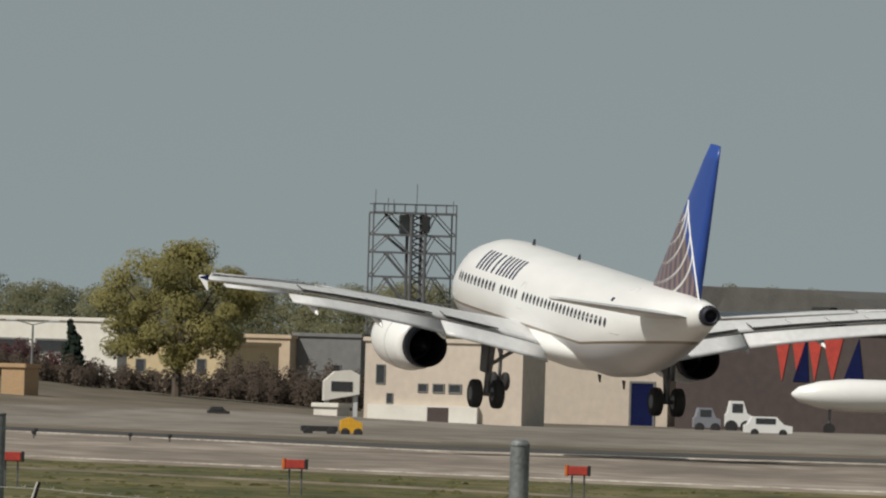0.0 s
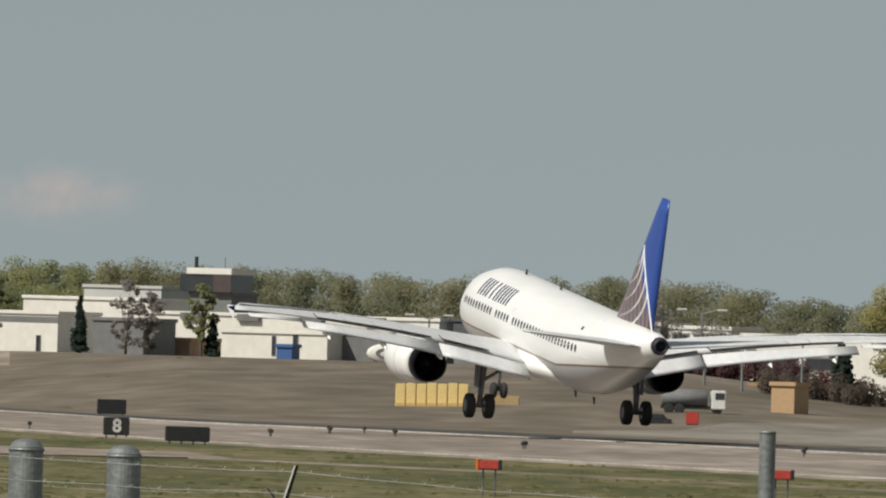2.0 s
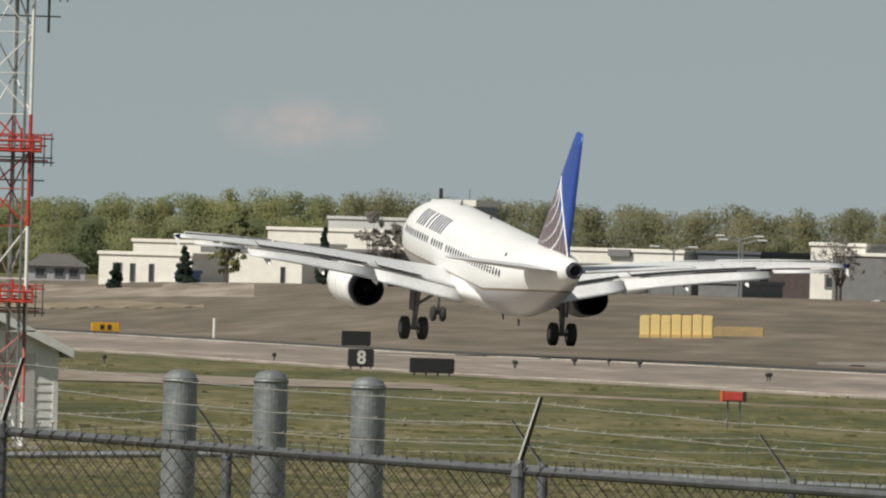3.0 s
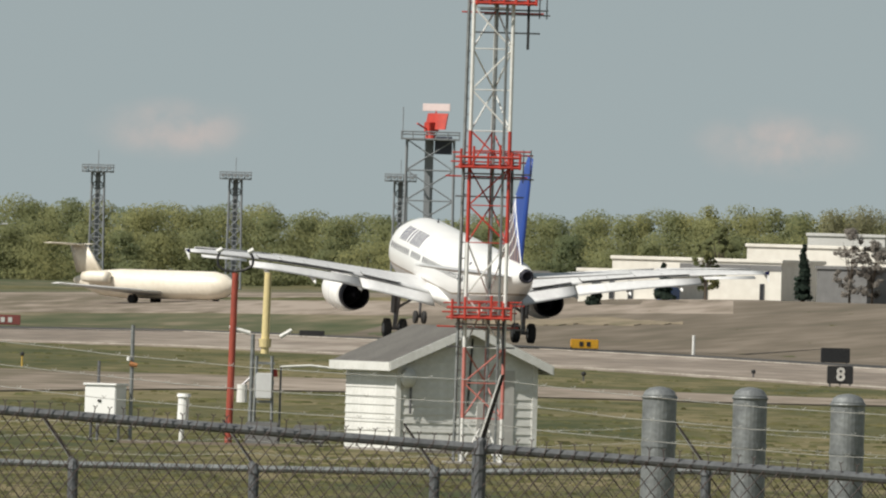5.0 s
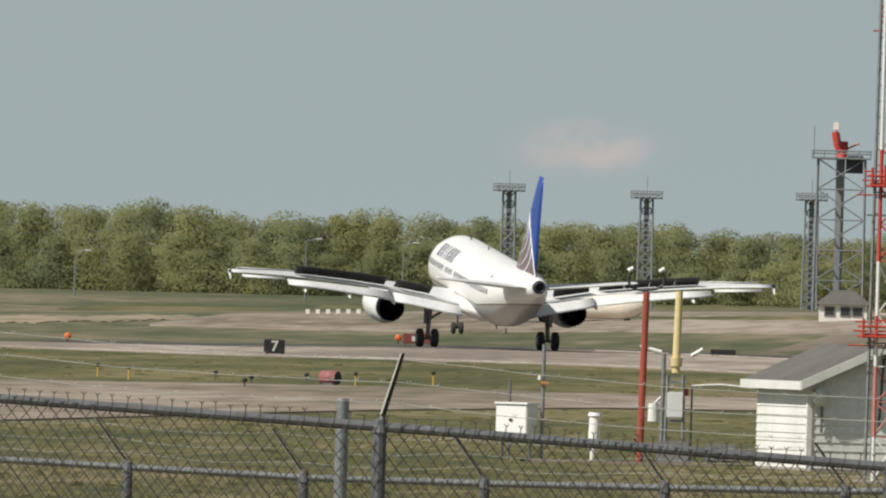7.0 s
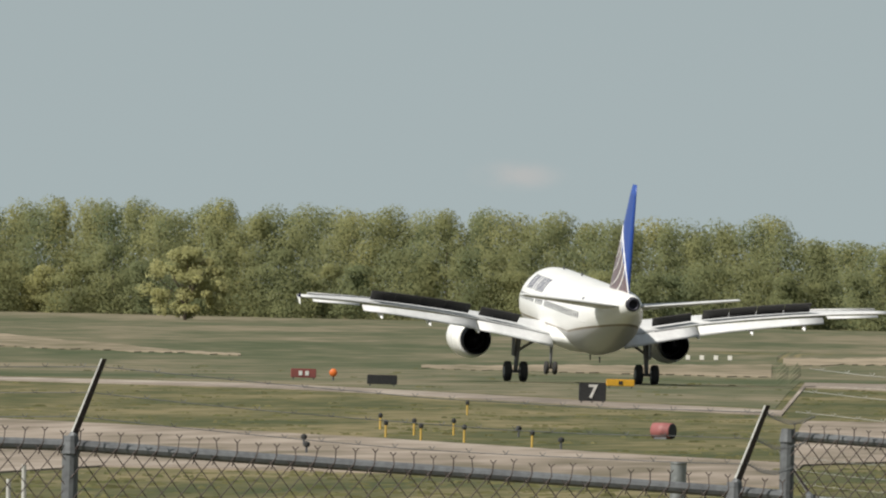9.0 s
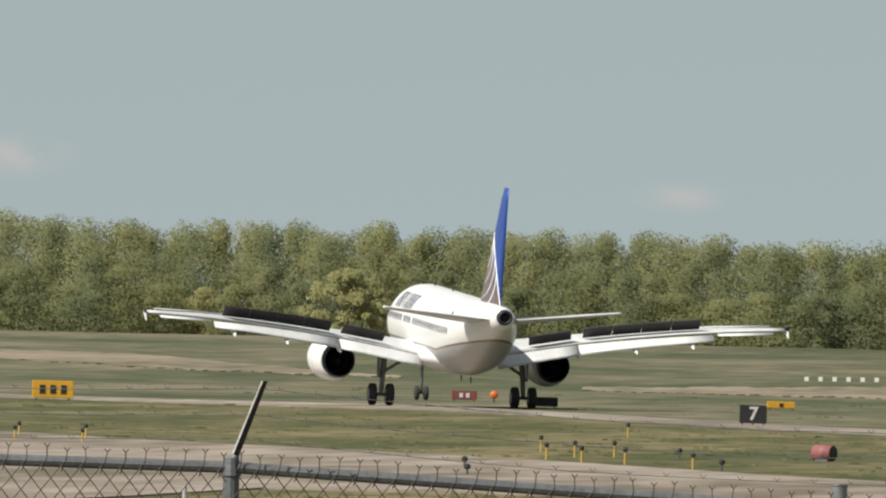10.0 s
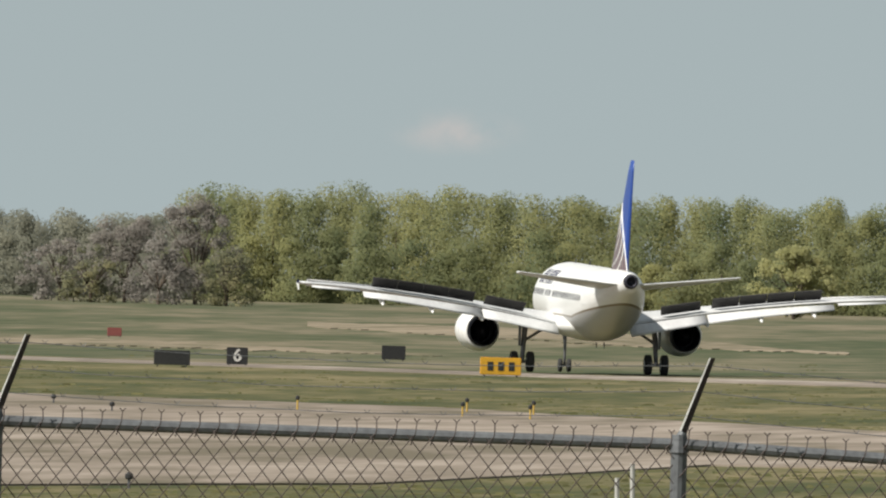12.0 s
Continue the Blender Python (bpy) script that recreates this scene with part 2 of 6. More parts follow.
# ---- ground
def mixed(x, table):
    """Interpolates a short table of (key, value) rows, smoothly between rows."""
    if x <= table[0][0]:
        return table[0][1]
    for (x0, v0), (x1, v1) in zip(table, table[1:]):
        if x <= x1:
            return v0 + (v1 - v0) * (x - x0) / (x1 - x0)
    return table[-1][1]


LEVEL = [(-115, -0.95), (-86, -0.78), (-68, -0.46), (-30, 0.05), (-12, 0.12), (8, 0.0), (70, 0.0)]


BERM = [(-60, 0.6), (-45, 0.9), (-35, 1.3), (-20, 1.9), (-8, 2.5), (5, 3.0), (34, 3.0), (42, 1.6), (52, 0.5), (60, 0.0)]
FOOT = [(-125, 1560), (-30, 1560), (-10, 1440), (12, 1240), (34, 1200), (60, 1150)]


def ground_z(a, d):
    """Height of the ground: the viewing mound, the slightly dipping airfield, and a gentle rise in the far distance."""
    level = mixed(a, LEVEL)
    if d < 25:
        return 2.6
    if d < 420:
        return mixed(d, [(25, 2.6), (70, 1.5), (160, 1.5), (240, 0.7), (330, level), (420, level)])
    return level + max(min(1.0, max(0.0, (d - mixed(a, FOOT)) / 190)) * mixed(a, BERM), mixed(d, [(1500, 0.0), (2600, 2.5), (3400, 3.0), (4900, 3.4)]))


def sheet(name, mat, near, far, lift, a0=-125, a1=88, steps=213, rows=3, label="", category="", ragged=0.0):
    """A strip of ground between two distances, each a table by bearing, that follows the ground lift metres above it."""
    bm = bmesh.new()
    grid = []
    for i in range(steps + 1):
        a = a0 + (a1 - a0) * i / steps
        n, f = mixed(a, near), mixed(a, far)
        n += ragged * (math.sin(a * 1.7) + 0.6 * math.sin(a * 4.1 + 1) + 0.4 * math.sin(a * 9.3 + 2))
        f = max(f + ragged * (math.sin(a * 1.3 + 4) + 0.6 * math.sin(a * 3.7) + 0.4 * math.sin(a * 8.1)), n + 0.5)
        col = [bm.verts.new(spot(a, n, ground_z(a, n) + lift - 0.3))]
        for j in range(rows + 1):
            d = n + (f - n) * j / rows
            col.append(bm.verts.new(spot(a, d, ground_z(a, d) + lift)))
        grid.append(col)
    for c0, c1 in zip(grid, grid[1:]):
        for j in range(rows + 1):
            bm.faces.new((c0[j], c1[j], c1[j + 1], c0[j + 1]))
    return tagged(link_bm(name, bm, mat), label, category, kind="structure")


bm = bmesh.new()
reach = [0.5, 10, 25, 45, 70, 95, 120, 170, 220, 270, 330, 420, 520, 620, 720, 820, 920, 1020] + list(range(1060, 1720, 20)) + [1800, 1900, 2100, 2300, 2700, 3400, 4200, 4900]
bears = [-125 + i for i in range(214)] + [88 + (2 * math.pi * 1000 - 213) * i / 40 for i in range(1, 40)]
ring = [[bm.verts.new(spot(a, d, ground_z(a if a < 1000 else 80, d))) for d in reach] for a in bears]
for k in range(len(ring)):
    c0, c1 = ring[k], ring[(k + 1) % len(ring)]
    for j in range(len(reach) - 1):
        bm.faces.new((c0[j], c1[j], c1[j + 1], c0[j + 1]))
bm.faces.new([c[0] for c in ring][::-1])
tagged(link_bm("ground", bm, GRASS), "mown spring-green airfield grass with dry patches", "grass", kind="structure")

NEAR = [(-125, 1330), (-89, 1222), (-72.6, 1150), (-57, 991), (-50.0, 940), (-49.5, 1290), (-37, 1198), (-20, 1160), (12, 919), (40, 786), (57, 750), (88, 700)]
FAR = [(-125, 1372), (-89, 1262), (-72.6, 1205), (-57, 1040), (-50.0, 985), (-49.5, 1370), (-37, 1350), (-20, 1445), (12, 1144), (40, 1007), (57, 938), (88, 930)]
def offset(table, k, add=0):
    return [(a, d * k + add) for a, d in table]

sheet("dry_field", DRY, offset(FAR, 1.0, 42), [(-14, 1433), (-5, 1650), (88, 1700)], 0.075, a0=-14, rows=24, label="tan and olive dry grass beyond the runway", category="field")
sheet("meadow", MEADOW, offset(FAR, 1.0, 20), [(-125, 2500), (88, 2500)], 0.02, a1=-8, rows=20, label="olive meadow with pale dry streaks beyond the runway", category="field")
sheet("far_apron", TAXI, [(-40, 1640), (-20, 1590), (0, 1480), (4, 1450)], [(-40, 1660), (-34, 1820), (-22, 1950), (-6, 1900), (4, 1500)], 0.08, a0=-40, a1=4, rows=6, label="pale tan apron concrete beyond the runway", category="apron")
sheet("service_track", SAND, [(-98, 1900), (-84, 1700), (-74, 1640)], [(-98, 1990), (-86, 1960), (-78, 1720), (-74, 1650)], 0.08, a0=-98, a1=-74, rows=5, label="sandy bare track through the meadow", category="track", ragged=6)
sheet("service_track", SAND, [(-124, 1560), (-100, 1520), (-92, 1500)], [(-124, 1680), (-104, 1600), (-92, 1510)], 0.08, a0=-124, a1=-92, rows=5, label="sandy bare track through the meadow", category="track", ragged=6)
sheet("service_track", SAND, [(-66, 1500), (-50.5, 1460)], [(-66, 1540), (-50.5, 1640)], 0.08, a0=-66, a1=-50.5, rows=5, label="sandy bare track through the meadow", category="track", ragged=6)
sheet("service_track", SAND, [(-50, 1640), (-38, 1700)], [(-50, 1720), (-38, 1740)], 0.08, a0=-50, a1=-38, rows=5, label="sandy bare track through the meadow", category="track", ragged=6)
sheet("service_track", SAND, [(-7.5, 1478), (1.8, 1424)], [(-7.5, 1492), (-2, 1475), (1.8, 1432)], 0.13, a0=-7.5, a1=1.8, steps=90, rows=3, label="sandy bare track on the rise beyond the runway", category="track", ragged=2.5)
sheet("apron", APRON, offset(FAR, 1.0, 75), [(29, 1150), (36, 1225), (50, 1260), (88, 1300)], 0.14, a0=29, rows=6, label="pale worn concrete apron before the hangars", category="apron")
sheet("runway", ASPHALT, NEAR, FAR, 0.05, rows=5, label="worn tan-grey concrete runway", category="runway")
sheet("runway_shoulder", TARMAC, FAR, offset(FAR, 1.0, 46), 0.06, a0=-45, label="dark asphalt shoulder along the far runway edge", category="shoulder")
# bright heat reflection at the far edge, laid down as a pale strip
sheet("edge_line_and_glare", WORN_GLARE, offset(FAR, 1.0, -10), offset(FAR, 1.0, -5), 0.09, a0=-36, label="pale strip coloured as mirage glare along the far runway edge", category="marking")
sheet("edge_line_and_glare", WORN_GLARE, offset(NEAR, 1.0, 9), offset(NEAR, 1.0, 11.5), 0.08, a0=-49, label="faded white runway edge line", category="marking")
TN = [(-125, 520), (-95, 556), (-80, 625), (-57, 585), (-50.0, 560), (-49.5, 640), (-37, 687), (-20, 761), (2.9, 783), (12, 800), (88, 600)]
TF = [(-125, 960), (-92, 896), (-57, 682), (-50.0, 650), (-49.5, 895), (-37, 885), (-20, 862), (2.9, 841), (12, 840), (14, 800), (88, 600)]
sheet("taxiway", TAXI, TN, TF, 0.05, rows=4, label="pale tan concrete taxiway beside the runway", category="taxiway")


# tufts of grass that stand out of the turf between the mound and the far field
def turf(seed, count, a0, a1, d0, d1):
    rng = np.random.default_rng(seed)
    verts, faces, up = [], [], []
    for i in range(count):
        a = a0 + (a1 - a0) * rng.random()
        d = 1 / (1 / d1 + (1 / d0 - 1 / d1) * rng.random())
        if mixed(a, NEAR) - 8 < d < mixed(a, FAR) + 45 or mixed(a, TN) - 5 < d < mixed(a, TF) + 4:
            continue
        c = spot(a, d, ground_z(a, d) - 0.02)
        w, h = 0.12 + 0.3 * rng.random(), 0.03 + 0.07 * rng.random() ** 2
        for b in range(4):
            x, y = c.x + w * rng.normal(), c.y + rng.normal() * 0.6
            lean, wide = rng.normal() * 0.4 * h, w * (0.3 + 0.5 * rng.random())
            k = len(verts)
            verts += [(x - wide, y, c.z), (x + wide, y, c.z), (x + lean + wide * 0.4, y + 0.02, c.z + h), (x + lean - wide * 0.4, y + 0.02, c.z + h)]
            faces.append((k, k + 1, k + 2, k + 3))
            n = Vector((rng.normal() * 0.25, -0.25 + rng.normal() * 0.2, 1)).normalized()
            up += [tuple(n)] * 4
    me = bpy.data.meshes.new("grass_tufts")
    me.from_pydata(verts, [], faces)
    me.materials.append(TUFT)
    for poly in me.polygons:
        poly.use_smooth = True
    me.normals_split_custom_set_from_vertices(up)
    return tagged(new("grass_tufts", me), "low tufts of olive and straw-coloured airfield grass", "grass", kind="stuff")


turf(71, 26000, -123, 80, 170, 1500)
# ---- the landing airliner; its own space: nose along +y, origin on the ground between the main wheels
def livery():
    """White above, grey below, with a thin gold line between that climbs towards the tail."""
    m = bpy.data.materials.new("airliner_livery")
    n, l, p = nodes_of(m)
    tc, sep = n.new("ShaderNodeTexCoord"), n.new("ShaderNodeSeparateXYZ")
    l.new(tc.outputs["Object"], sep.inputs[0])
    tail = n.new("ShaderNodeMapRange")
    tail.inputs[1].default_value, tail.inputs[2].default_value, tail.inputs[3].default_value, tail.inputs[4].default_value = -6.0, -17.0, 0.0, 1.15
    l.new(sep.outputs[1], tail.inputs[0])
    sub = n.new("ShaderNodeMath")
    sub.operation = "SUBTRACT"
    l.new(sep.outputs[2], sub.inputs[0])
    l.new(tail.outputs[0], sub.inputs[1])
    mr = n.new("ShaderNodeMapRange")
    mr.inputs[1].default_value, mr.inputs[2].default_value = 2.6, 3.6
    l.new(sub.outputs[0], mr.inputs[0])
    ramp = n.new("ShaderNodeValToRGB")
    ramp.color_ramp.interpolation = "CONSTANT"
    e = ramp.color_ramp.elements
    e[0].position, e[0].color = 0.0, (0.50, 0.50, 0.51, 1)
    e[1].position, e[1].color = 0.44, (0.22, 0.17, 0.12, 1)
    e3 = e.new(0.54)
    e3.color = (0.80, 0.80, 0.79, 1)
    l.new(mr.outputs[0], ramp.inputs[0])
    nz = n.new("ShaderNodeTexNoise")
    nz.inputs["Scale"].default_value, nz.inputs["Detail"].default_value = 0.8, 6
    mp = n.new("ShaderNodeMapping")
    mp.inputs["Scale"].default_value = (1.5, 0.35, 1.5)
    l.new(tc.outputs["Object"], mp.inputs[0])
    l.new(mp.outputs[0], nz.inputs["Vector"])
    dirt = n.new("ShaderNodeMapRange")
    dirt.inputs[1].default_value, dirt.inputs[2].default_value, dirt.inputs[3].default_value, dirt.inputs[4].default_value = 0.3, 0.7, 0.90, 1.0
    l.new(nz.outputs["Fac"], dirt.inputs[0])
    mul = n.new("ShaderNodeMix")
    mul.data_type, mul.blend_type = "RGBA", "MULTIPLY"
    mul.inputs[0].default_value = 1.0
    l.new(ramp.outputs[0], mul.inputs[6])
    l.new(dirt.outputs[0], mul.inputs[7])
    l.new(mul.outputs[2], p.inputs["Base Color"])
    p.inputs["Roughness"].default_value = 0.3
    return m


LIVERY = livery()
BODY = [(16.1, 3.30, 0.04, 0.04), (15.8, 3.32, 0.45, 0.45), (15.1, 3.40, 0.95, 0.98), (14.0, 3.56, 1.40, 1.45), (12.6, 3.72, 1.74, 1.82),
        (11.0, 3.80, 1.92, 2.02), (9.4, 3.82, 1.975, 2.07), (6, 3.82, 1.975, 2.07), (2, 3.82, 1.975, 2.07), (-2, 3.82, 1.975, 2.07),
        (-5.5, 3.82, 1.975, 2.07), (-7.5, 3.92, 1.93, 1.97), (-9.5, 4.12, 1.80, 1.78), (-11.5, 4.42, 1.57, 1.50), (-13.2, 4.70, 1.29, 1.24),
        (-15, 4.99, 0.93, 0.93), (-16.4, 5.2, 0.62, 0.64), (-17.3, 5.31, 0.44, 0.46)]


def body_at(y):
    for (y1, z1, a1, b1), (y0, z0, a0, b0) in zip(BODY, BODY[1:]):
        if y0 <= y <= y1:
            k = (y - y0) / (y1 - y0)
            return z0 + (z1 - z0) * k, a0 + (a1 - a0) * k, b0 + (b1 - b0) * k
    return BODY[-1][1:]


def airfoil(le, te, thick, x_le, z_shift=0.0, n=7, vertical=False):
    """A closed wing section from leading edge le to trailing edge te (points), thick metres through."""
    le, te = Vector(le), Vector(te)
    up = Vector((1, 0, 0)) if vertical else Vector((0, 0, 1))
    top, low = [], []
    for i in range(n + 1):
        s = i / n
        s = s * s * 0.7 + s * 0.3
        w = 2.97 * math.sqrt(s) - 1.26 * s - 3.516 * s ** 2 + 2.843 * s ** 3 - 1.036 * s ** 4
        c = le.lerp(te, s)
        top.append(c + up * thick * 0.5 * w)
        if 0 < i < n:
            low.append(c - up * thick * 0.5 * w)
    return top + low[::-1]


def wing_z(x):
    s = abs(x) - 1.9
    return 2.68 + 0.198 * s - 0.0050 * s * s


def wing_edges(x):
    s = abs(x)
    le = 4.9 - (s - 1.9) * 0.52
    te = -1.45 if s <= 6.4 else -1.45 - (s - 6.4) * 0.285
    return le, te


def airliner():
    plane = thing("airliner", "white twin-jet airliner with blue tail, flaps and wheels down", "airplane")
    n = 40
    rings = [[Vector((rx * math.cos(k * math.tau / n), y, zc + rz * math.sin(k * math.tau / n))) for k in range(n)] for y, zc, rx, rz in BODY]
    part("fuselage", loft(rings), LIVERY, plane, smooth=True)
    part("exhaust_cone", loft(spin_y([(-17.28, 0.42), (-17.5, 0.40), (-17.72, 0.33), (-17.70, 0.25), (-17.4, 0.22)], 0, 5.33, 20)), DARKM, plane, "dark metal tail exhaust", True)
    # belly fairing under the wing root
    fair = [(6.2, 0.2, 0.1), (5.2, 1.5, 0.58), (3.2, 2.05, 0.88), (-1.8, 2.1, 0.92), (-4.2, 1.6, 0.7), (-5.6, 0.5, 0.15)]
    part("belly_fairing", loft([[Vector((rx * math.cos(k * math.tau / 24), y, 2.58 + rz * math.sin(k * math.tau / 24))) for k in range(24)] for y, rx, rz in fair]), WHITE, plane, smooth=True)
    # cabin windows and doors on both flanks
    for side in (-1, 1):
        def skin(y, z):
            zc, rx, rz = body_at(y)
            s = max(-1, min(1, (z - zc) / rz))
            return Vector((side * rx * math.sqrt(1 - s * s), y, z))

        y = 11.6
        while y > -9.2:
            if not (-0.2 < y - 2.35 < 0.2) and not (-0.15 < y - 5.75 < 0.15):
                bm = bmesh.new()
                pts = []
                for k in range(8):
                    c, s = math.cos((k + 0.5) * math.tau / 8), math.sin((k + 0.5) * math.tau / 8)
                    q = skin(y + 0.15 * c, 4.22 + 0.2 * s)
                    pts.append(q + Vector((side * 0.005, 0, 0)))
                rim = [bm.verts.new(q) for q in pts]
                core = [bm.verts.new(q - Vector((side * 0.03, 0, 0))) for q in pts]
                bm.faces.new(rim)
                for k in range(8):
                    bm.faces.new((rim[k], rim[(k + 1) % 8], core[(k + 1) % 8], core[k]))
                part("window", bm, CABIN, plane)
            y -= 0.533
        for yd, w in ((13.0, 0.42), (-10.2, 0.40), (2.35, 0.28)):
            bm = bmesh.new()
            zc = body_at(yd)[0]
            lo, hi = (zc - 0.35, zc + 1.5) if w > 0.3 else (3.7, 4.75)
            edge = [(-w, lo), (-w, hi - 0.15), (-w + 0.15, hi), (w - 0.15, hi), (w, hi - 0.15), (w, lo)]
            for (y0, z0), (y1, z1) in zip(edge, edge[1:] + edge[:1]):
                add_tube(bm, skin(yd + y0, z0), skin(yd + y1, z1), 0.018, n=4)
            part("cabin_door", bm, GREYP, plane, "thin door outline")
        # dark marking ahead of the wing: plain slanted bars laid on the skin
        for k in range(6):
            y0 = 9.42 - k * 0.95 if side < 0 else 4.9 + k * 0.95
            for off in ((-0.24,) if k == 2 else (0.0, -0.46)):
                bm = bmesh.new()
                rings = []
                for j in range(6):
                    z = 4.70 + 0.76 * j / 5
                    yc = y0 + off - 0.16 * j / 5
                    ring = []
                    for dy, lift in ((0.105, 0.008), (-0.105, 0.008), (-0.105, -0.03), (0.105, -0.03)):
                        q = skin(yc + dy, z)
                        ring.append(q + Vector((q.x, 0, q.z - 3.82)).normalized() * lift)
                    rings.append(ring)
                add_loft(bm, rings)
                part("name_bar", bm, NAVY, plane, "dark navy marking stroke on the flank")
        # small dark marks and a service panel towards the tail
        for yc, zc, wy, wz in ((-9.0, 5.15, 0.14, 0.07),):
            ring = []
            for lift in (0.008, -0.03):
                row = []
                for dy, dz in ((wy, -wz), (wy, wz), (-wy, wz), (-wy, -wz)):
                    q = skin(yc + dy, zc + dz)
                    row.append(q + Vector((side * lift, 0, lift)))
                ring.append(row)
            part("marking", loft(ring), NAVY, plane, "small dark marking on the flank")
    # wings with flaps, spoilers, fairings
    spoilers, wings = [], []
    for side in (-1, 1):
        xs = [1.2, 1.9, 4.0, 6.4, 9.0, 11.5, 14.0, 16.2, 17.0]
        sec = []
        for x in xs:
            le, te = wing_edges(max(x, 1.9))
            z = wing_z(max(x, 1.9))
            tk = (le - te) * (0.145 if x < 3 else 0.115)
            tilt = 0.20 * max(0.0, 1 - (x - 1.9) / 13.0)
            sec.append(airfoil((side * x, le, z + tilt * 0.4), (side * x, te, z - tilt * 0.6), tk, 0))
        wing = part("wing", loft(sec), GREYP, plane, smooth=True)
        wings.append((wing, side))
        # wing tip fence
        fence = bmesh.new()
        le, te = wing_edges(17.0)
        z = wing_z(17.0)
        add_loft(fence, [[(side * 17.0, le - 0.3, z), (side * 17.05, te - 0.1, z - 0.02), (side * 17.05, te - 0.3, z + 0.22)],
                         [(side * 17.06, le - 0.3, z), (side * 17.11, te - 0.1, z - 0.02), (side * 17.11, te - 0.3, z + 0.22)]])
        part("wingtip_fence", fence, NAVY, wing)
        lower = bmesh.new()
        add_loft(lower, [[(side * 17.0, le - 0.3, z), (side * 17.05, te - 0.1, z - 0.02), (side * 17.05, te - 0.3, z - 0.40)],
                         [(side * 17.06, le - 0.3, z), (side * 17.11, te - 0.1, z - 0.02), (side * 17.11, te - 0.3, z - 0.40)]])
        part("wingtip_fence", lower, WHITE, wing, "white lower wingtip blade")
        # flaps, lowered
        for x0, x1, ch0, ch1 in ((2.05, 6.32, 1.45, 1.25), (6.42, 13.3, 1.2, 0.8)):
            fl = []
            for i in range(5):
                x = x0 + (x1 - x0) * i / 4
                ch = ch0 + (ch1 - ch0) * i / 4
                te = wing_edges(x)[1]
                z = wing_z(x)
                fl.append(airfoil((side * x, te + 0.12, z - 0.16), (side * x, te + 0.12 - ch * 0.88, z - 0.16 - ch * 0.40), ch * 0.13, 0))
            part("flap", loft(fl), GREYP, wing, "lowered pale grey flap", True)
        ail = []
        for x in (13.5, 16.3):
            te = wing_edges(x)[1]
            ail.append(airfoil((side * x, te + 0.05, wing_z(x) - 0.1), (side * x, te - 0.5, wing_z(x) - 0.2), 0.08, 0))
        part("aileron", loft(ail), GREYP, wing, smooth=True)
        # slats along the leading edge
        for x0, x1 in ((2.6, 5.0), (6.6, 11.3), (11.4, 16.4)):
            sl = []
            for i in range(3):
                x = x0 + (x1 - x0) * i / 2
                le = wing_edges(x)[0]
                sl.append(airfoil((side * x, le + 0.42, wing_z(x) - 0.16), (side * x, le - 0.25, wing_z(x) + 0.22), 0.13, 0))
            part("slat", loft(sl), GREYP, wing, smooth=True)
        # flap track fairings
        for x, ln in ((6.37, 1.7), (9.3, 1.9), (12.2, 1.6)):
            te = wing_edges(x)[1]
            z = wing_z(x)
            prof = [(te + ln * 0.8, 0.03), (te + ln * 0.4, 0.15), (te - 0.2, 0.15), (te - ln * 0.35, 0.11), (te - ln * 0.55, 0.02)]
            rr = [[v + Vector((0, 0, -0.30 * max(0, (te + 0.4 - y)))) for v in ring] for ring, (y, r) in zip(spin_y(prof, side * x, z - 0.42, 10), prof)]
            part("flap_fairing", loft(rr), WHITE, wing, smooth=True)
        # spoilers: hinged plates on the upper skin; each is keyed to rise after touchdown
        for x0, x1 in ((3.9, 6.15), (6.75, 8.23), (8.25, 9.73), (9.75, 11.23), (11.25, 12.7)):
            ch = 0.95 if x0 > 6.5 else 0.85
            h0 = Vector((side * x0, wing_edges(x0)[1] + ch, wing_z(x0) + 0.14))
            h1 = Vector((side * x1, wing_edges(x1)[1] + ch, wing_z(x1) + 0.14))
            base = Matrix.Translation(h0)
            bm = bmesh.new()
            d = h1 - h0
            ru = [Vector((0, 0, 0)), d, d + Vector((0, -ch, -0.10)), Vector((0, -ch, -0.10))]
            add_loft(bm, [ru, [v + Vector((0, 0.01, 0.05)) for v in ru]])
            sp = part("spoiler", bm, [SPOIL, GREYP], wing, "dark-backed wing spoiler plate")
            for poly in sp.data.polygons:
                poly.material_index = 1 if poly.normal.z > 0.5 else 0
            sp.matrix_basis = base
            spoilers.append((sp, h0, d.normalized(), side))
        # engine
        cx, cz = side * 5.75, 1.98
        nac = [(6.9, 0.92), (6.8, 1.05), (6.3, 1.14), (5.3, 1.18), (4.4, 1.15), (3.5, 1.04), (2.75, 0.90)]
        part("engine_nacelle", loft(spin_y(nac + [(2.78, 0.86), (3.4, 0.86), (5.5, 0.88), (6.6, 0.86), (6.9, 0.92)], cx, cz, 32), cap=False), WHITE, plane, "glossy white engine cowling", True)
        part("exhaust_duct", loft(spin_y([(2.80, 0.885), (2.45, 0.855), (2.05, 0.80), (2.07, 0.775), (2.7, 0.78), (4.2, 0.74)], cx, cz, 28), cap=False), DARKM, plane, "dark metal exhaust nozzle", True)
        part("exhaust_plug", loft(spin_y([(4.1, 0.60), (3.4, 0.45), (2.6, 0.16), (2.4, 0.02)], cx, cz, 16)), DARKM, plane, smooth=True)
        part("cowl_ring", loft(spin_y([(4.55, 1.158), (4.5, 1.168), (4.42, 1.166), (4.38, 1.148)], cx, cz, 32), cap=False), GREYP, plane, "grey joint ring round the cowling", True)
        part("turbine_face", loft(spin_y([(4.3, 0.85), (4.2, 0.85)], cx, cz, 24)), DARKM, plane)
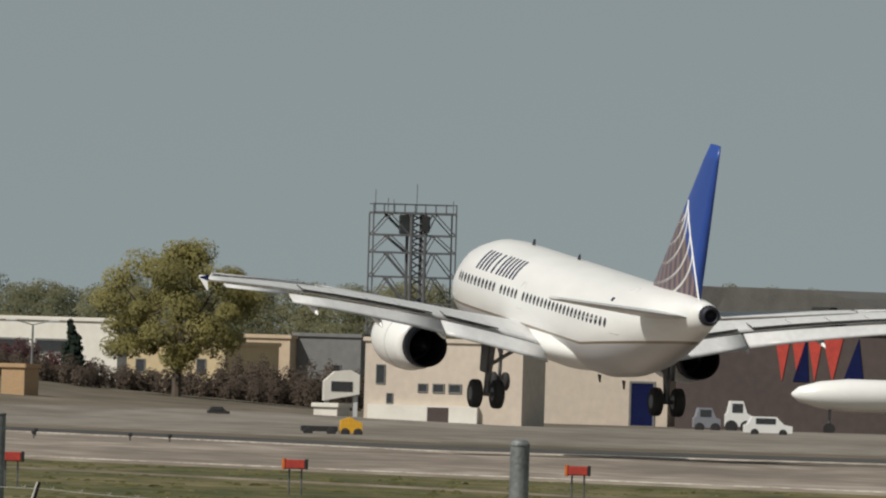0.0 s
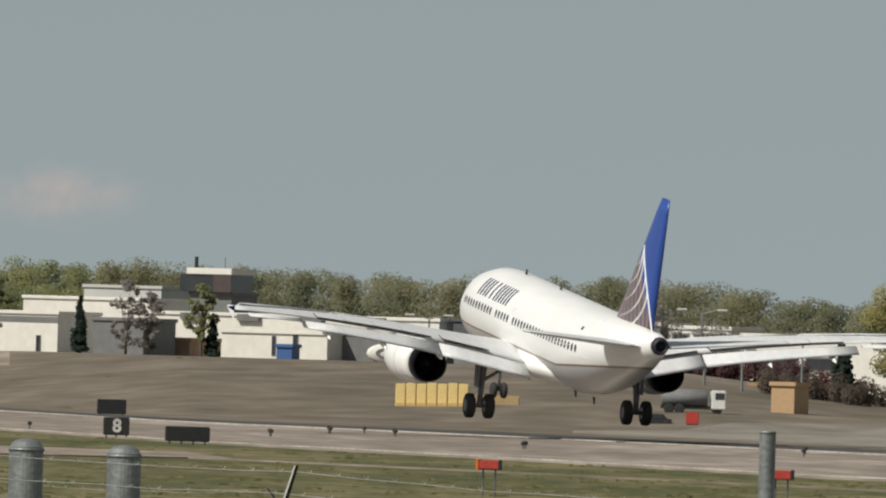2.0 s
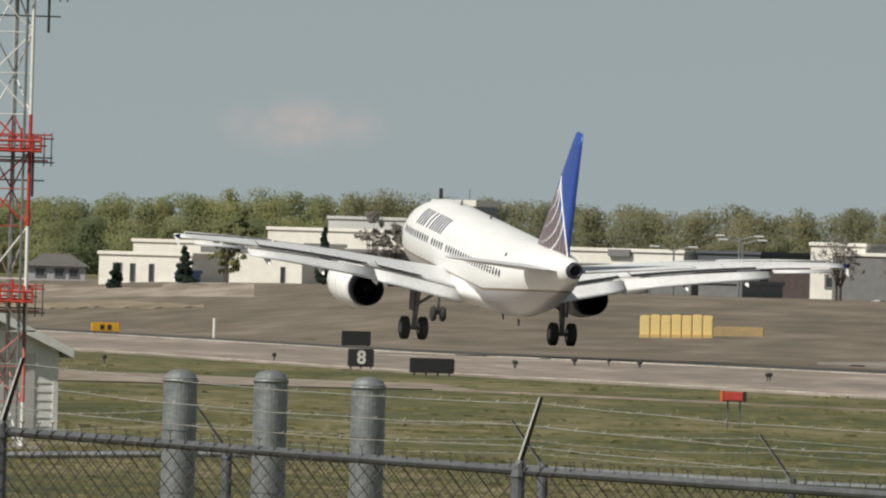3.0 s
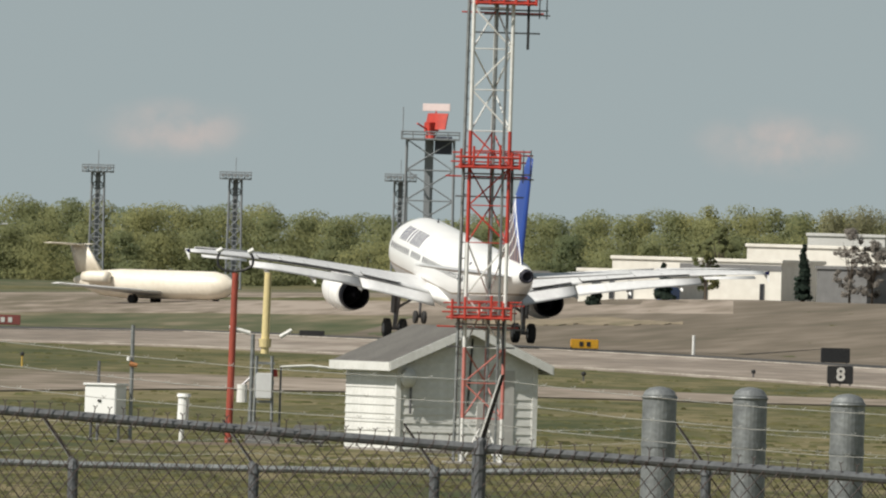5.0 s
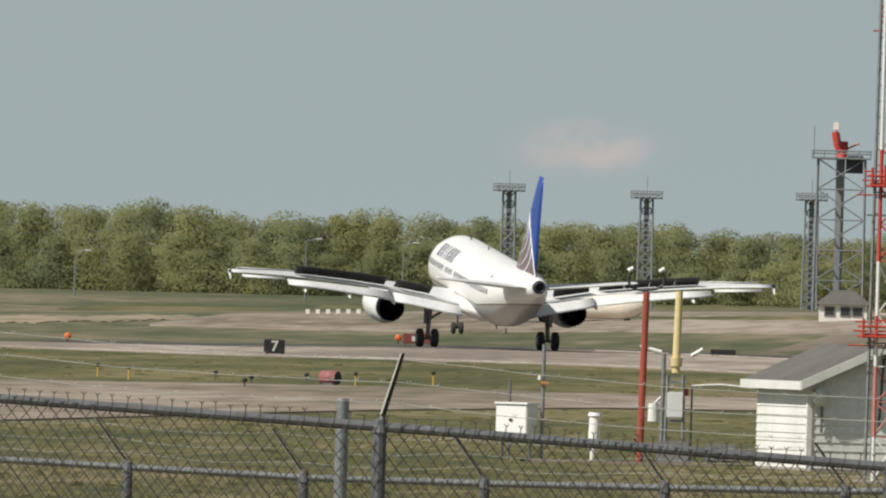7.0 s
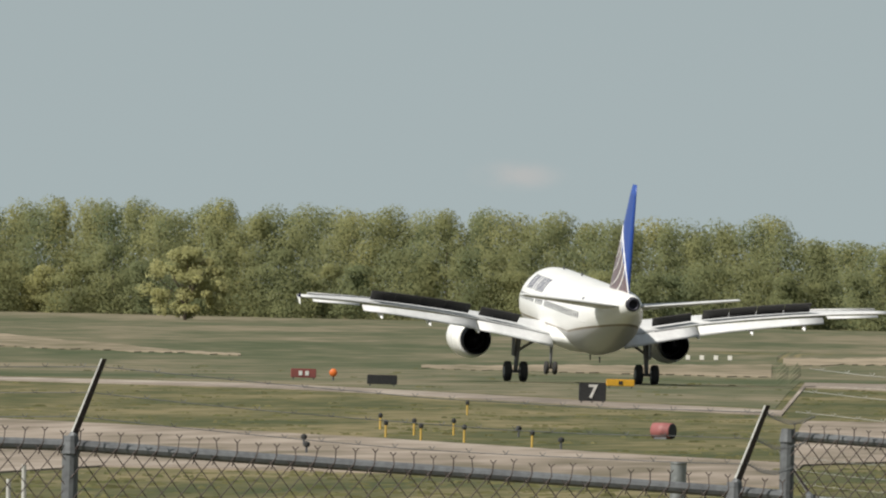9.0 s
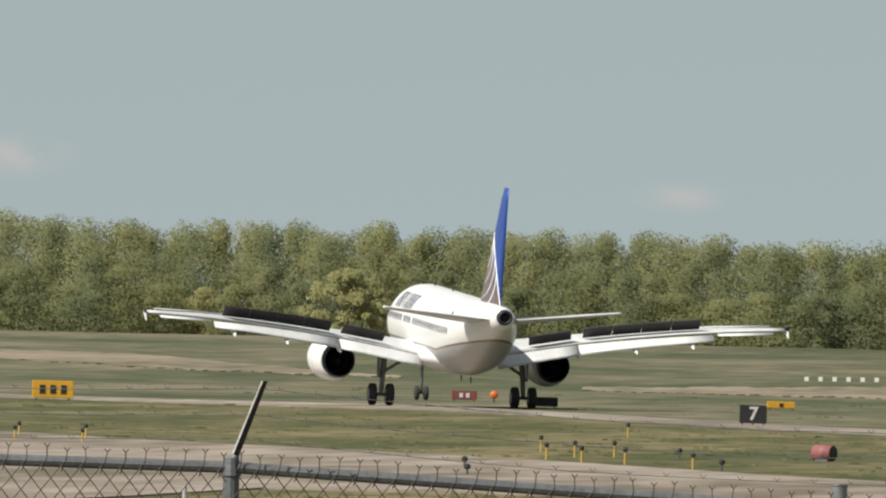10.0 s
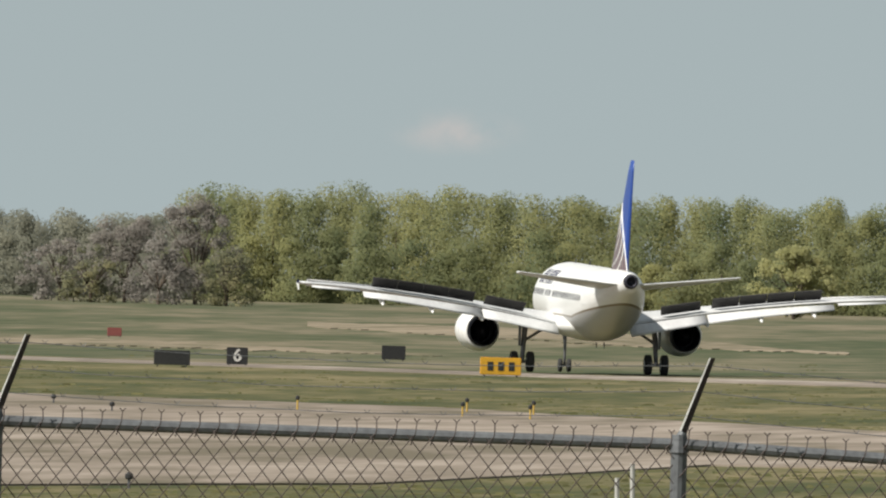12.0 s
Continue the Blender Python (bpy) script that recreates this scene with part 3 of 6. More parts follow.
        part("fan_disc", loft(spin_y([(6.0, 0.87), (5.9, 0.87)], cx, cz, 24)), DARKM, plane)
        zt = wing_z(5.75)
        pyl = [[Vector((cx - 0.16, 5.6, cz + 1.05)), Vector((cx + 0.16, 5.6, cz + 1.05)), Vector((cx + 0.16, 2.0, cz + 0.75)), Vector((cx - 0.16, 2.0, cz + 0.75))],
               [Vector((cx - 0.12, 3.6, zt + 0.05)), Vector((cx + 0.12, 3.6, zt + 0.05)), Vector((cx + 0.12, 0.2, zt - 0.2)), Vector((cx - 0.12, 0.2, zt - 0.2))]]
        part("pylon", loft(pyl), WHITE, plane)
        # main gear leg
        gx = side * 3.8
        bm = bmesh.new()
        add_tube(bm, (gx, 0, 0.38), (gx - side * 0.15, 0.1, 2.6), 0.12, 0.17, 10)
        add_tube(bm, (gx, 0.0, 1.5), (gx - side * 1.55, 0.05, 2.5), 0.08, 0.08, 8)
        add_tube(bm, (gx, -0.22, 0.95), (gx, -0.25, 1.5), 0.05, 0.05, 6)
        add_tube(bm, (gx - 0.62, 0, 0.38), (gx + 0.62, 0, 0.38), 0.09, 0.09, 8)
        part("main_gear_leg", bm, STEEL, plane, "grey steel landing gear strut")
        part("gear_door", box(gx + side * 0.12, gx + side * 0.18, -0.35, 0.55, 1.25, 2.5, 0.02), STEEL, plane, "grey gear leg door")
        for wx in (-0.46, 0.46):
            prof = [(-0.2, 0.30), (-0.21, 0.45), (-0.17, 0.55), (-0.1, 0.58), (0.1, 0.58), (0.17, 0.55), (0.21, 0.45), (0.2, 0.30)]
            rr = [[Vector((gx + wx + y, r * math.cos(k * math.tau / 24), 0.38 + r * math.sin(k * math.tau / 24))) for k in range(24)] for y, r in prof]
            wheel = part("main_wheel", loft(rr), RUBBER, plane, "black rubber tyre", True)
            rim = loft([[Vector((gx + wx + y, r * math.cos(k * math.tau / 16), 0.38 + r * math.sin(k * math.tau / 16))) for k in range(16)] for y, r in ((-0.215, 0.1), (-0.205, 0.28), (0.205, 0.28), (0.215, 0.1))])
            part("wheel_rim", rim, STEEL, wheel)
        # tailplane
        st = []
        for x, le, ch, z in ((0.6, -12.1, 4.3, 5.1), (1.2, -12.4, 4.0, 5.15), (3.5, -13.9, 2.9, 5.38), (6.1, -15.6, 1.75, 5.66), (6.22, -15.9, 1.35, 5.67)):
            st.append(airfoil((side * x, le, z - ch * 0.085 + 0.10), (side * x, le - ch, z + 0.05), ch * 0.09, 0))
        part("tailplane", loft(st), GREYP, plane, smooth=True)
    # nose gear
    bm = bmesh.new()
    add_tube(bm, (0, 11.04, 0.0), (0, 11.1, 2.0), 0.07, 0.1, 10)
    add_tube(bm, (0, 11.1, 1.0), (0, 12.4, 2.0), 0.05, 0.05, 8)
    add_tube(bm, (-0.3, 11.04, 0.0), (0.3, 11.04, 0.0), 0.06, 0.06, 8)
    part("nose_gear_leg", bm, STEEL, plane)
    for wx in (-0.25, 0.25):
        prof = [(-0.11, 0.2), (-0.11, 0.33), (-0.06, 0.38), (0.06, 0.38), (0.11, 0.33), (0.11, 0.2)]
        part("nose_wheel", loft([[Vector((wx + y, 11.04 + r * math.cos(k * math.tau / 20), 0.0 + r * math.sin(k * math.tau / 20))) for k in range(20)] for y, r in prof]), RUBBER, plane, smooth=True)
    # fin: white-tan globe field at the root, blue above
    # the two fields meet on a slanted line that runs down towards the rudder
    cut = []
    for z, le, te, th in [(5.0, -9.0, -16.0, 0.6), (5.9, -9.7, -16.1, 0.56), (7.2, -11.1, -16.4, 0.5), (8.6, -12.5, -16.7, 0.42), (9.9, -13.8, -16.95, 0.34), (11.4, -15.3, -17.25, 0.24), (12.05, -16.0, -17.35, 0.12)]:
        cut.append(airfoil((0, le, z), (0, te, z), th, 0, vertical=True))
    finm = fin_paint()
    part("fin", loft(cut), finm, plane, "blue fin above a tan globe pattern", True)
    def fin_le(z):
        return -9.0 - (z - 5.0) * 0.99

    def fin_edge(z):
        return max(fin_le(z) - (9.9 - z) * 1.5, -15.95 - (z - 5) * 0.2)

    def fin_skin(side, y, z):
        le, te = fin_le(z), -16.0 - (z - 5) * 0.2
        s = max(0.02, min(1, (le - y) / (le - te)))
        w = 2.97 * math.sqrt(s) - 1.26 * s - 3.516 * s ** 2 + 2.843 * s ** 3 - 1.036 * s ** 4
        return Vector((side * ((0.6 - (z - 5.0) * 0.053) * 0.5 * w + 0.004), y, z))

    # white net of the globe: its rim along the blue, and bowls that leave the rim and run level to the leading edge
    for side in (-1, 1):
        nets = [[(fin_edge(z), z) for z in (9.6, 9.1, 8.6, 8.1, 7.6, 7.1, 6.6, 6.1, 5.6)]]
        for zi in (8.55, 7.65, 6.8, 6.0, 5.3):
            zs = min(zi + 2.3, 9.5)
            y0, y1 = fin_le(zi) - 0.1, fin_edge(zs)
            nets.append([(y0 + (y1 - y0) * math.sin(k * math.pi / 20), max(5.25, zi + (zs - zi) * (1 - math.cos(k * math.pi / 20)))) for k in range(11)])
        for net in nets:
            bm = bmesh.new()
            pts = [fin_skin(side, min(y, fin_le(z) - 0.08), z) for y, z in net]
            add_loft(bm, [[q + Vector((0, 0.045 * math.cos(m * math.tau / 5), 0.045 * math.sin(m * math.tau / 5))) + Vector((0.03 * math.cos(m * 2.5), 0, 0)) for m in range(5)] for q in pts])
            part("globe_line", bm, WHITE, plane, "thin white arc on the fin")
    # dorsal blade aerials, belly aerials and drain mast
    for y, z, h in ((7.5, 5.86, 0.28), (1.0, 5.86, 0.25), (-3.0, 1.62, -0.3), (-6.4, 1.7, -0.34)):
        part("aerial", loft([[Vector((-0.02, y + 0.2, z)), Vector((0.02, y + 0.2, z)), Vector((0.02, y - 0.2, z)), Vector((-0.02, y - 0.2, z))],
                             [Vector((-0.01, y, z + h)), Vector((0.01, y, z + h)), Vector((0.01, y - 0.2, z + h)), Vector((-0.01, y - 0.2, z + h))]]), DARKM, plane)
    return plane, spoilers, wings


def fin_paint():
    m = bpy.data.materials.new("fin_paint")
    n, l, p = nodes_of(m)
    tc, sep = n.new("ShaderNodeTexCoord"), n.new("ShaderNodeSeparateXYZ")
    l.new(tc.outputs["Object"], sep.inputs[0])
    # line from the leading edge at mid height down to the rudder foot
    a = n.new("ShaderNodeMath")
    a.operation = "MULTIPLY_ADD"
    a.inputs[1].default_value, a.inputs[2].default_value = 1.35, 27.2
    l.new(sep.outputs[1], a.inputs[0])
    less = n.new("ShaderNodeMath")
    less.operation = "SUBTRACT"
    l.new(sep.outputs[2], less.inputs[0])
    l.new(a.outputs[0], less.inputs[1])
    step = n.new("ShaderNodeMapRange")
    step.inputs[1].default_value, step.inputs[2].default_value = -0.05, 0.05
    l.new(less.outputs[0], step.inputs[0])
    nz = n.new("ShaderNodeTexWave")
    nz.wave_type, nz.bands_direction = "BANDS", "Y"
    nz.inputs["Scale"].default_value, nz.inputs["Distortion"].default_value = 0.55, 1.5
    l.new(tc.outputs["Object"], nz.inputs["Vector"])
    ramp = n.new("ShaderNodeValToRGB")
    ramp.color_ramp.elements[0].color, ramp.color_ramp.elements[1].color = (0.06, 0.055, 0.10, 1), (0.24, 0.165, 0.14, 1)
    l.new(nz.outputs["Fac"], ramp.inputs[0])
    mix = n.new("ShaderNodeMix")
    mix.data_type = "RGBA"
    l.new(step.outputs[0], mix.inputs[0])
    l.new(ramp.outputs[0], mix.inputs[6])
    mix.inputs[7].default_value = (0.022, 0.066, 0.30, 1)
    l.new(mix.outputs[2], p.inputs["Base Color"])
    p.inputs["Roughness"].default_value = 0.35
    return m


plane, spoilers, wings = airliner()
# ---- woods and trees
LEAF_NORMALS = []


def leaf_cloud(verts, faces, centre, size, count, leaf, rng):
    """Adds count small tilted leaf clumps inside an ellipsoid, thick towards its skin."""
    d = rng.normal(size=(count, 3))
    d /= np.linalg.norm(d, axis=1)[:, None]
    r = rng.random(count) ** 0.33
    q = np.array(centre) + d * r[:, None] * np.array(size)
    face = d + rng.normal(size=(count, 3)) * 0.38 + np.array((0, 0, 0.3))
    u = np.cross(face, rng.normal(size=(count, 3)))
    u /= np.linalg.norm(u, axis=1)[:, None]
    v = np.cross(face, u)
    v /= np.linalg.norm(v, axis=1)[:, None]
    s = (leaf * (0.6 + 0.9 * rng.random(count)))[:, None]
    quad = np.stack((q - v * s * 0.7 - u * s * 0.6, q - v * s * 0.5 + u * s, q + v * s), axis=1).reshape(-1, 3)
    # a clump scatters light like the round bough that it belongs to
    soft = d * 0.6 + np.array((0, 0, 0.8)) + rng.normal(size=(count, 3)) * 0.08
    soft /= np.linalg.norm(soft, axis=1)[:, None]
    LEAF_NORMALS.extend(np.repeat(soft, 3, axis=0).tolist())
    k = len(verts)
    verts.extend(quad.tolist())
    faces.extend((k + 3 * i, k + 3 * i + 1, k + 3 * i + 2) for i in range(count))


def mesh_from(name, verts, faces, mat, parent=None):
    me = bpy.data.meshes.new(name)
    me.from_pydata(verts, [], faces)
    me.materials.append(mat)
    if len(LEAF_NORMALS) == len(verts):
        for poly in me.polygons:
            poly.use_smooth = True
        me.normals_split_custom_set_from_vertices(LEAF_NORMALS)
    LEAF_NORMALS.clear()
    ob = new(name, me)
    ob.parent = parent
    return ob


def woods(name, mat, a0, a1, d0, d1, top, count, leaf, seed, label, n_leaf=2700, width=3.6, low=0.0):
    """A belt of far woods: many crowns of small leaf clumps on stems, of uneven height."""
    rng = np.random.default_rng(seed)
    v, f, sv_, sf = [], [], [], []
    for i in range(count):
        a = a0 + (a1 - a0) * (i + rng.random()) / count
        d = d0 + (d1 - d0) * rng.random()
        g = ground_z(a, d)
        h = mixed(a, top) * (0.84 + 0.17 * rng.random()) * d / d0
        w = width * (0.55 + 0.6 * rng.random())
        if i % 6 == 0:      # lower growth along the wood's edge
            d, h = d0 - 8 * rng.random(), h * (0.40 + 0.35 * rng.random())
        c = spot(a, d)
        for k in range(5):
            fz = low + (1.0 - low) * (k + 0.4) / 5
            ww = w * (1.05, 1.15, 1.08, 0.98, 0.72)[k] * (0.8 + 0.4 * rng.random())
            off = rng.normal(size=2) * w * 0.25
            leaf_cloud(v, f, (c.x + off[0], c.y + off[1], g + h * fz), (ww, ww, h * 0.165), n_leaf // 5, leaf, rng)
        if i % 7:
            continue
        k = len(sv_)
        for zz, rr in ((0, 0.16), (h * 0.7, 0.05)):
            for m in range(4):
                sv_.append((c.x + rr * math.cos(m * math.pi / 2), c.y + rr * math.sin(m * math.pi / 2), g + zz - 0.1))
        for m in range(4):
            sf.append((k + m, k + (m + 1) % 4, k + 4 + (m + 1) % 4, k + 4 + m))
    ob = mesh_from(name, v, f, mat)
    tagged(ob, label, "woods", kind="stuff")
    st = mesh_from("stems", sv_, sf, BARK, ob)
    tagged(st, kind="stuff")
    return ob


# heights by bearing, metres
TOP_LATE = [(-125, 9.2), (-112, 9.4), (-106, 9.0), (-103.6, 9.4), (-103, 12.6), (-92, 13.0), (-85, 12.0), (-76, 12.5), (-70, 12.0), (-62, 12.4), (-58, 11.2), (-50, 12.0)]
TOP_MID = [(-50, 10.0), (-44, 9.0), (-40, 10.2), (-36, 8.6), (-30, 9.4), (-24, 8.6), (-18, 8.9), (-10, 7.6), (-4, 8.6), (4, 9.6), (12, 8.5)]


def branch_tree(name, label, a, d, h, crown, mat, seed, n_leaf=5000, leaf=0.16, trunk=0.28, fork=0.35, spread=1.0, tall=1.0, low=0.30):
    """A single broadleaf tree: forked tapering trunk, limbs, and a crown of clumps with gaps."""
    rng = np.random.default_rng(seed)
    ob = thing(name, label, "tree", spot(a, d, ground_z(a, d)))
    bm = bmesh.new()
    fk = Vector((0, 0, h * fork * 0.6))
    add_tube(bm, (0, 0, -0.2), fk, trunk, trunk * 0.8, 10)
    ends = []
    for k in range(9):
        an = k * 2.4 + rng.random()
        reach = crown * (0.25 + 0.5 * rng.random()) * spread
        top = Vector((reach * math.cos(an), reach * math.sin(an), h * (0.55 + 0.35 * rng.random())))
        mid = fk.lerp(top, 0.5) + Vector((0, 0, h * 0.03))
        add_tube(bm, fk, mid, trunk * 0.5, trunk * 0.3, 7)
        add_tube(bm, mid, top, trunk * 0.3, trunk * 0.08, 6)
        ends += [mid, top]
        for j in range(3):
            tip = mid + Vector(rng.normal(size=3)) * crown * 0.28
            add_tube(bm, mid, tip, trunk * 0.14, trunk * 0.04, 5)
            ends.append(tip)
    part("trunk", bm, BARK, ob)
    v, f = [], []
    n_c = 52
    for k in range(n_c):
        an, rr = rng.random() * math.tau, math.sqrt(rng.random())
        zz = low + (1 - low) * rng.random()
        prof = math.sin(math.pi * min(1, 0.12 + 0.86 * (zz - low) / (1 - low))) ** 0.6
        c = (crown * rr * prof * math.cos(an), crown * rr * prof * math.sin(an), h * zz * 0.93)
        s = crown * (0.12 + 0.13 * rng.random())
        leaf_cloud(v, f, c, (s * 1.2, s * 1.2, s * 0.9 * tall), n_leaf // n_c, leaf, rng)
    cr = mesh_from("crown", v, f, mat, ob)
    return ob


def conifer(a, d, h, w, seed):
    rng = np.random.default_rng(seed)
    ob = thing("conifer", "dark green spruce tree with a pointed top", "tree", spot(a, d, ground_z(a, d)))
    part("trunk", tube((0, 0, -0.2), (0, 0, h * 0.9), 0.14, 0.03, 8), BARK, ob)
    v, f = [], []
    for k in range(12):
        z = 0.1 + 0.86 * k / 11
        r = w * (1.05 - z) * (0.85 + 0.3 * rng.random())
        leaf_cloud(v, f, (rng.normal() * 0.1, rng.normal() * 0.1, h * z), (r, r, h * 0.055), 170, 0.14, rng)
    mesh_from("crown", v, f, CONIF, ob)
# ---- airfield signs, lamps and markers


def legs_under(ob, w, z, n=2):
    for k in range(n):
        x = (k / (n - 1) - 0.5) * w * 0.8 if n > 1 else 0
        part("leg", tube((x, 0, -0.05), (x, 0, z), 0.035, n=6), STEEL, ob)


def panel_sign(name, label, a0, a1, d, top, mat, text="", bars=0, thick=0.22, low=0.12, n_leg=2, ink=None, depth_turn=12.0, group=""):
    w = d * (a1 - a0) / 1000
    a = (a0 + a1) / 2
    ob = thing(name, label, "sign", spot(a, d, ground_z(a, d)), depth_turn, group)
    h = max(top, low + 0.15)
    part("panel", box(-w / 2, w / 2, -thick / 2, thick / 2, low, h, 0.03), mat, ob)
    legs_under(ob, w, low + 0.03, n_leg)
    if text:
        cu = bpy.data.curves.new("numeral", "FONT")
        cu.body, cu.align_x, cu.align_y, cu.extrude, cu.size, cu.offset = text, "CENTER", "CENTER", 0.01, (h - low) * 1.02, 0.02
        tmp = new("numeral", cu)
        me = bpy.data.meshes.new_from_object(tmp.evaluated_get(bpy.context.evaluated_depsgraph_get()))
        bpy.data.objects.remove(tmp)
        me.materials.append(PAINT)
        nu = new("numeral", me)
        nu.parent = ob
        nu.matrix_basis = pose(0, -thick / 2 - 0.015, (h + low) / 2, 90, 0, 0)
        tagged(nu, "white numeral")
    for k in range(bars):
        x = (k - (bars - 1) / 2) * w * 0.26
        part("bar", box(x - w * 0.07, x + w * 0.07, -thick / 2 - 0.02, -thick / 2, low + (h - low) * 0.25, low + (h - low) * 0.75), ink or BLACK, ob, "illegible marking bar")
    return ob


# sign red with the distance haze mixed into the colour
HAZED_RED = surface("hazed_sign_red", (0.27, 0.075, 0.065), (0.20, 0.06, 0.055), 0.7, big=1, small=8)
panel_sign("distance_sign", "black square runway sign with white numeral", 8.23, 9.38, 946, 0.87, BLACK, "8", n_leg=3)
panel_sign("distance_sign", "black square runway sign with white numeral", -34.92, -34.00, 1213, 0.88, BLACK, "7")
panel_sign("distance_sign", "black square runway sign with white numeral", -59.00, -57.80, 1033, 0.95, BLACK, "7", n_leg=3)
panel_sign("distance_sign", "black square runway sign with white numeral", -101.53, -100.60, 1267, 1.07, BLACK, "6")
panel_sign("sign_back", "long black back of a runway sign", 10.96, 12.96, 907, 0.72, BLACK, n_leg=4)
panel_sign("sign_back", "black back of a sign beyond the runway", 7.92, 9.22, 1207, 0.90, BLACK)
panel_sign("sign_back", "long black back of a sign beyond the runway", -104.75, -103.15, 1237, 0.92, BLACK)
panel_sign("sign_back", "black sign back in dry grass", -94.68, -93.63, 1402, 0.98, BLACK)
panel_sign("sign_back", "low black sign back in dry grass", -68.38, -67.05, 1195, 0.62, BLACK)
panel_sign("sign_back", "low black sign back in dry grass", -15.17, -14.05, 1387, 0.44, BLACK)
panel_sign("guidance_sign", "yellow taxi guidance sign with dark marks", -90.31, -88.49, 1207, 1.05, YELLOW, bars=3)
panel_sign("guidance_sign", "yellow taxi guidance sign beyond the runway", -3.16, -1.91, 1303, 0.65, YELLOW, bars=2)
panel_sign("guidance_sign", "yellow taxi guidance sign", -57.80, -56.55, 1228, 0.49, YELLOW, bars=1)
panel_sign("holding_sign", "red runway holding sign, coloured dull as through haze", -28.79, -27.51, 1459, 0.76, HAZED_RED, bars=2, ink=WHITEP)
panel_sign("holding_sign", "red runway holding sign, coloured dull as through haze", -71.76, -70.64, 1276, 0.63, HAZED_RED, bars=2, ink=WHITEP)
panel_sign("holding_sign", "small red sign, coloured dull as through haze", -106.84, -106.21, 1648, 0.74, HAZED_RED)


def lamp_can(a, d, h, mat, label, r=0.22):
    ob = thing("orange_lamp", label, "lamp", spot(a, d, ground_z(a, d)))
    part("post", tube((0, 0, -0.05), (0, 0, h * 0.5), 0.05), STEEL, ob)
    part("can", loft(spin_y([(-0.2, r * 0.8), (-0.15, r), (0.15, r), (0.22, r * 0.7)], 0, h * 0.75, 14)), mat, ob, smooth=True)
    return ob


for a, d, h in ((-28.99, 1459, 0.62), (-69.88, 1264, 0.62), (-43.61, 1369, 0.55)):
    lamp_can(a, d, h, ORANGE, "round orange lamp beside a runway sign")


def barrel(a, d, s, mat_end=BLACK):
    ob = thing("marker_drum", "weathered red drum lying on the taxiway verge", "drum", spot(a, d, ground_z(a, d)), -30)
    rings = [[Vector((x * s, r * s * math.cos(k * math.tau / 20), (0.46 + r * math.sin(k * math.tau / 20)) * s)) for k in range(20)]
             for x, r in ((-0.6, 0.40), (-0.58, 0.44), (-0.2, 0.43), (-0.18, 0.45), (0.2, 0.45), (0.22, 0.43), (0.58, 0.44), (0.6, 0.40))]
    part("body", loft(rings), surface("faded_red", (0.32, 0.11, 0.105), (0.22, 0.08, 0.08), 0.6, big=1, small=6), ob, smooth=True)
    part("end_plate", loft([[Vector((xx * s, r * s * math.cos(k * math.tau / 20), (0.46 + r * math.sin(k * math.tau / 20)) * s)) for k in range(20)] for xx, r in ((0.6, 0.42), (0.63, 0.38))]), BLACK, ob, "dark drum end")
    part("cradle", box(-0.4 * s, 0.4 * s, -0.3 * s, 0.3 * s, -0.03, 0.12 * s), STEEL, ob)
    return ob


barrel(-31.96, 892, 0.62)
barrel(-55.21, 766, 0.62)


def edge_light(a, d, h, mat, label, head=0.09):
    ob = thing("edge_light", label, "runway light", spot(a, d, ground_z(a, d)), group="runway and taxiway edge lights")
    part("stem", tube((0, 0, -0.05), (0, 0, h), 0.035, n=6), mat, ob)
    part("head", loft([[Vector((r * math.cos(k * math.tau / 10), r * math.sin(k * math.tau / 10), h + z)) for k in range(10)] for z, r in ((0, head * 0.6), (0.03, head), (0.12, head), (0.17, head * 0.4))]), BLACK, ob)
    return ob


YSTEM = surface("yellow_stem", (0.62, 0.40, 0.08), (0.45, 0.30, 0.07), 0.6)
light_spots = [(-67.74, 805), (-66.24, 772), (-64.49, 775), (-90.84, 868), (-87.89, 859), (-67.49, 760), (-65.93, 742), (-64.01, 736), (-61.00, 709), (-98.34, 859), (-91.03, 838), (-88.03, 829), (-27.39, 904), (-30.83, 880), (-42.24, 934), (-40.86, 913), (-63.91, 913)]
for a, d in light_spots:
    edge_light(a, d, 0.42, YSTEM, "yellow-stemmed taxiway edge light in grass", 0.08)
dark_spots = [(-71.10, 712), (-59.72, 706), (-61.61, 769), (-70.97, 676), (-109.13, 868), (-106.54, 826), (-105.69, 535), (15.66, 994), (18.28, 1042), (21.16, 1033), (26.93, 943), (39.31, 967), (19.78, 1054), (4.97, 1000), (15.60, 1000), (18.22, 1051), (21.10, 1045), (26.82, 940), (39.24, 946), (43.50, 949), (45.25, 946), (-35.44, 886), (-37.02, 922), (-5.81, 1045), (-2.54, 916), (-8.87, 901), (-35.73, 859), (-32.99, 913)]
for a, d in dark_spots:
    edge_light(a, d, 0.22, STEEL, "short dark runway edge light", 0.10)


def approach_light(a, d, h):
    """A red box lamp on two legs, at the runway's near verge."""
    ob = thing("path_indicator_light", "red box lamp on thin legs in grass", "runway light", spot(a, d, ground_z(a, d)), -8, "red box lamps")
    part("box", box(-0.28, 0.32, -0.22, 0.22, h - 0.16, h + 0.1, 0.03), REDP, ob)
    part("hood", box(-0.34, -0.26, -0.24, 0.24, h - 0.18, h + 0.13, 0.01), ORANGE, ob)
    part("cap", box(0.30, 0.36, -0.24, 0.24, h - 0.17, h + 0.12, 0.01), BLACK, ob)
    for x in (-0.15, 0.2):
        part("leg", tube((x, 0, -0.05), (x, 0, h - 0.1), 0.025, n=6), STEEL, ob)


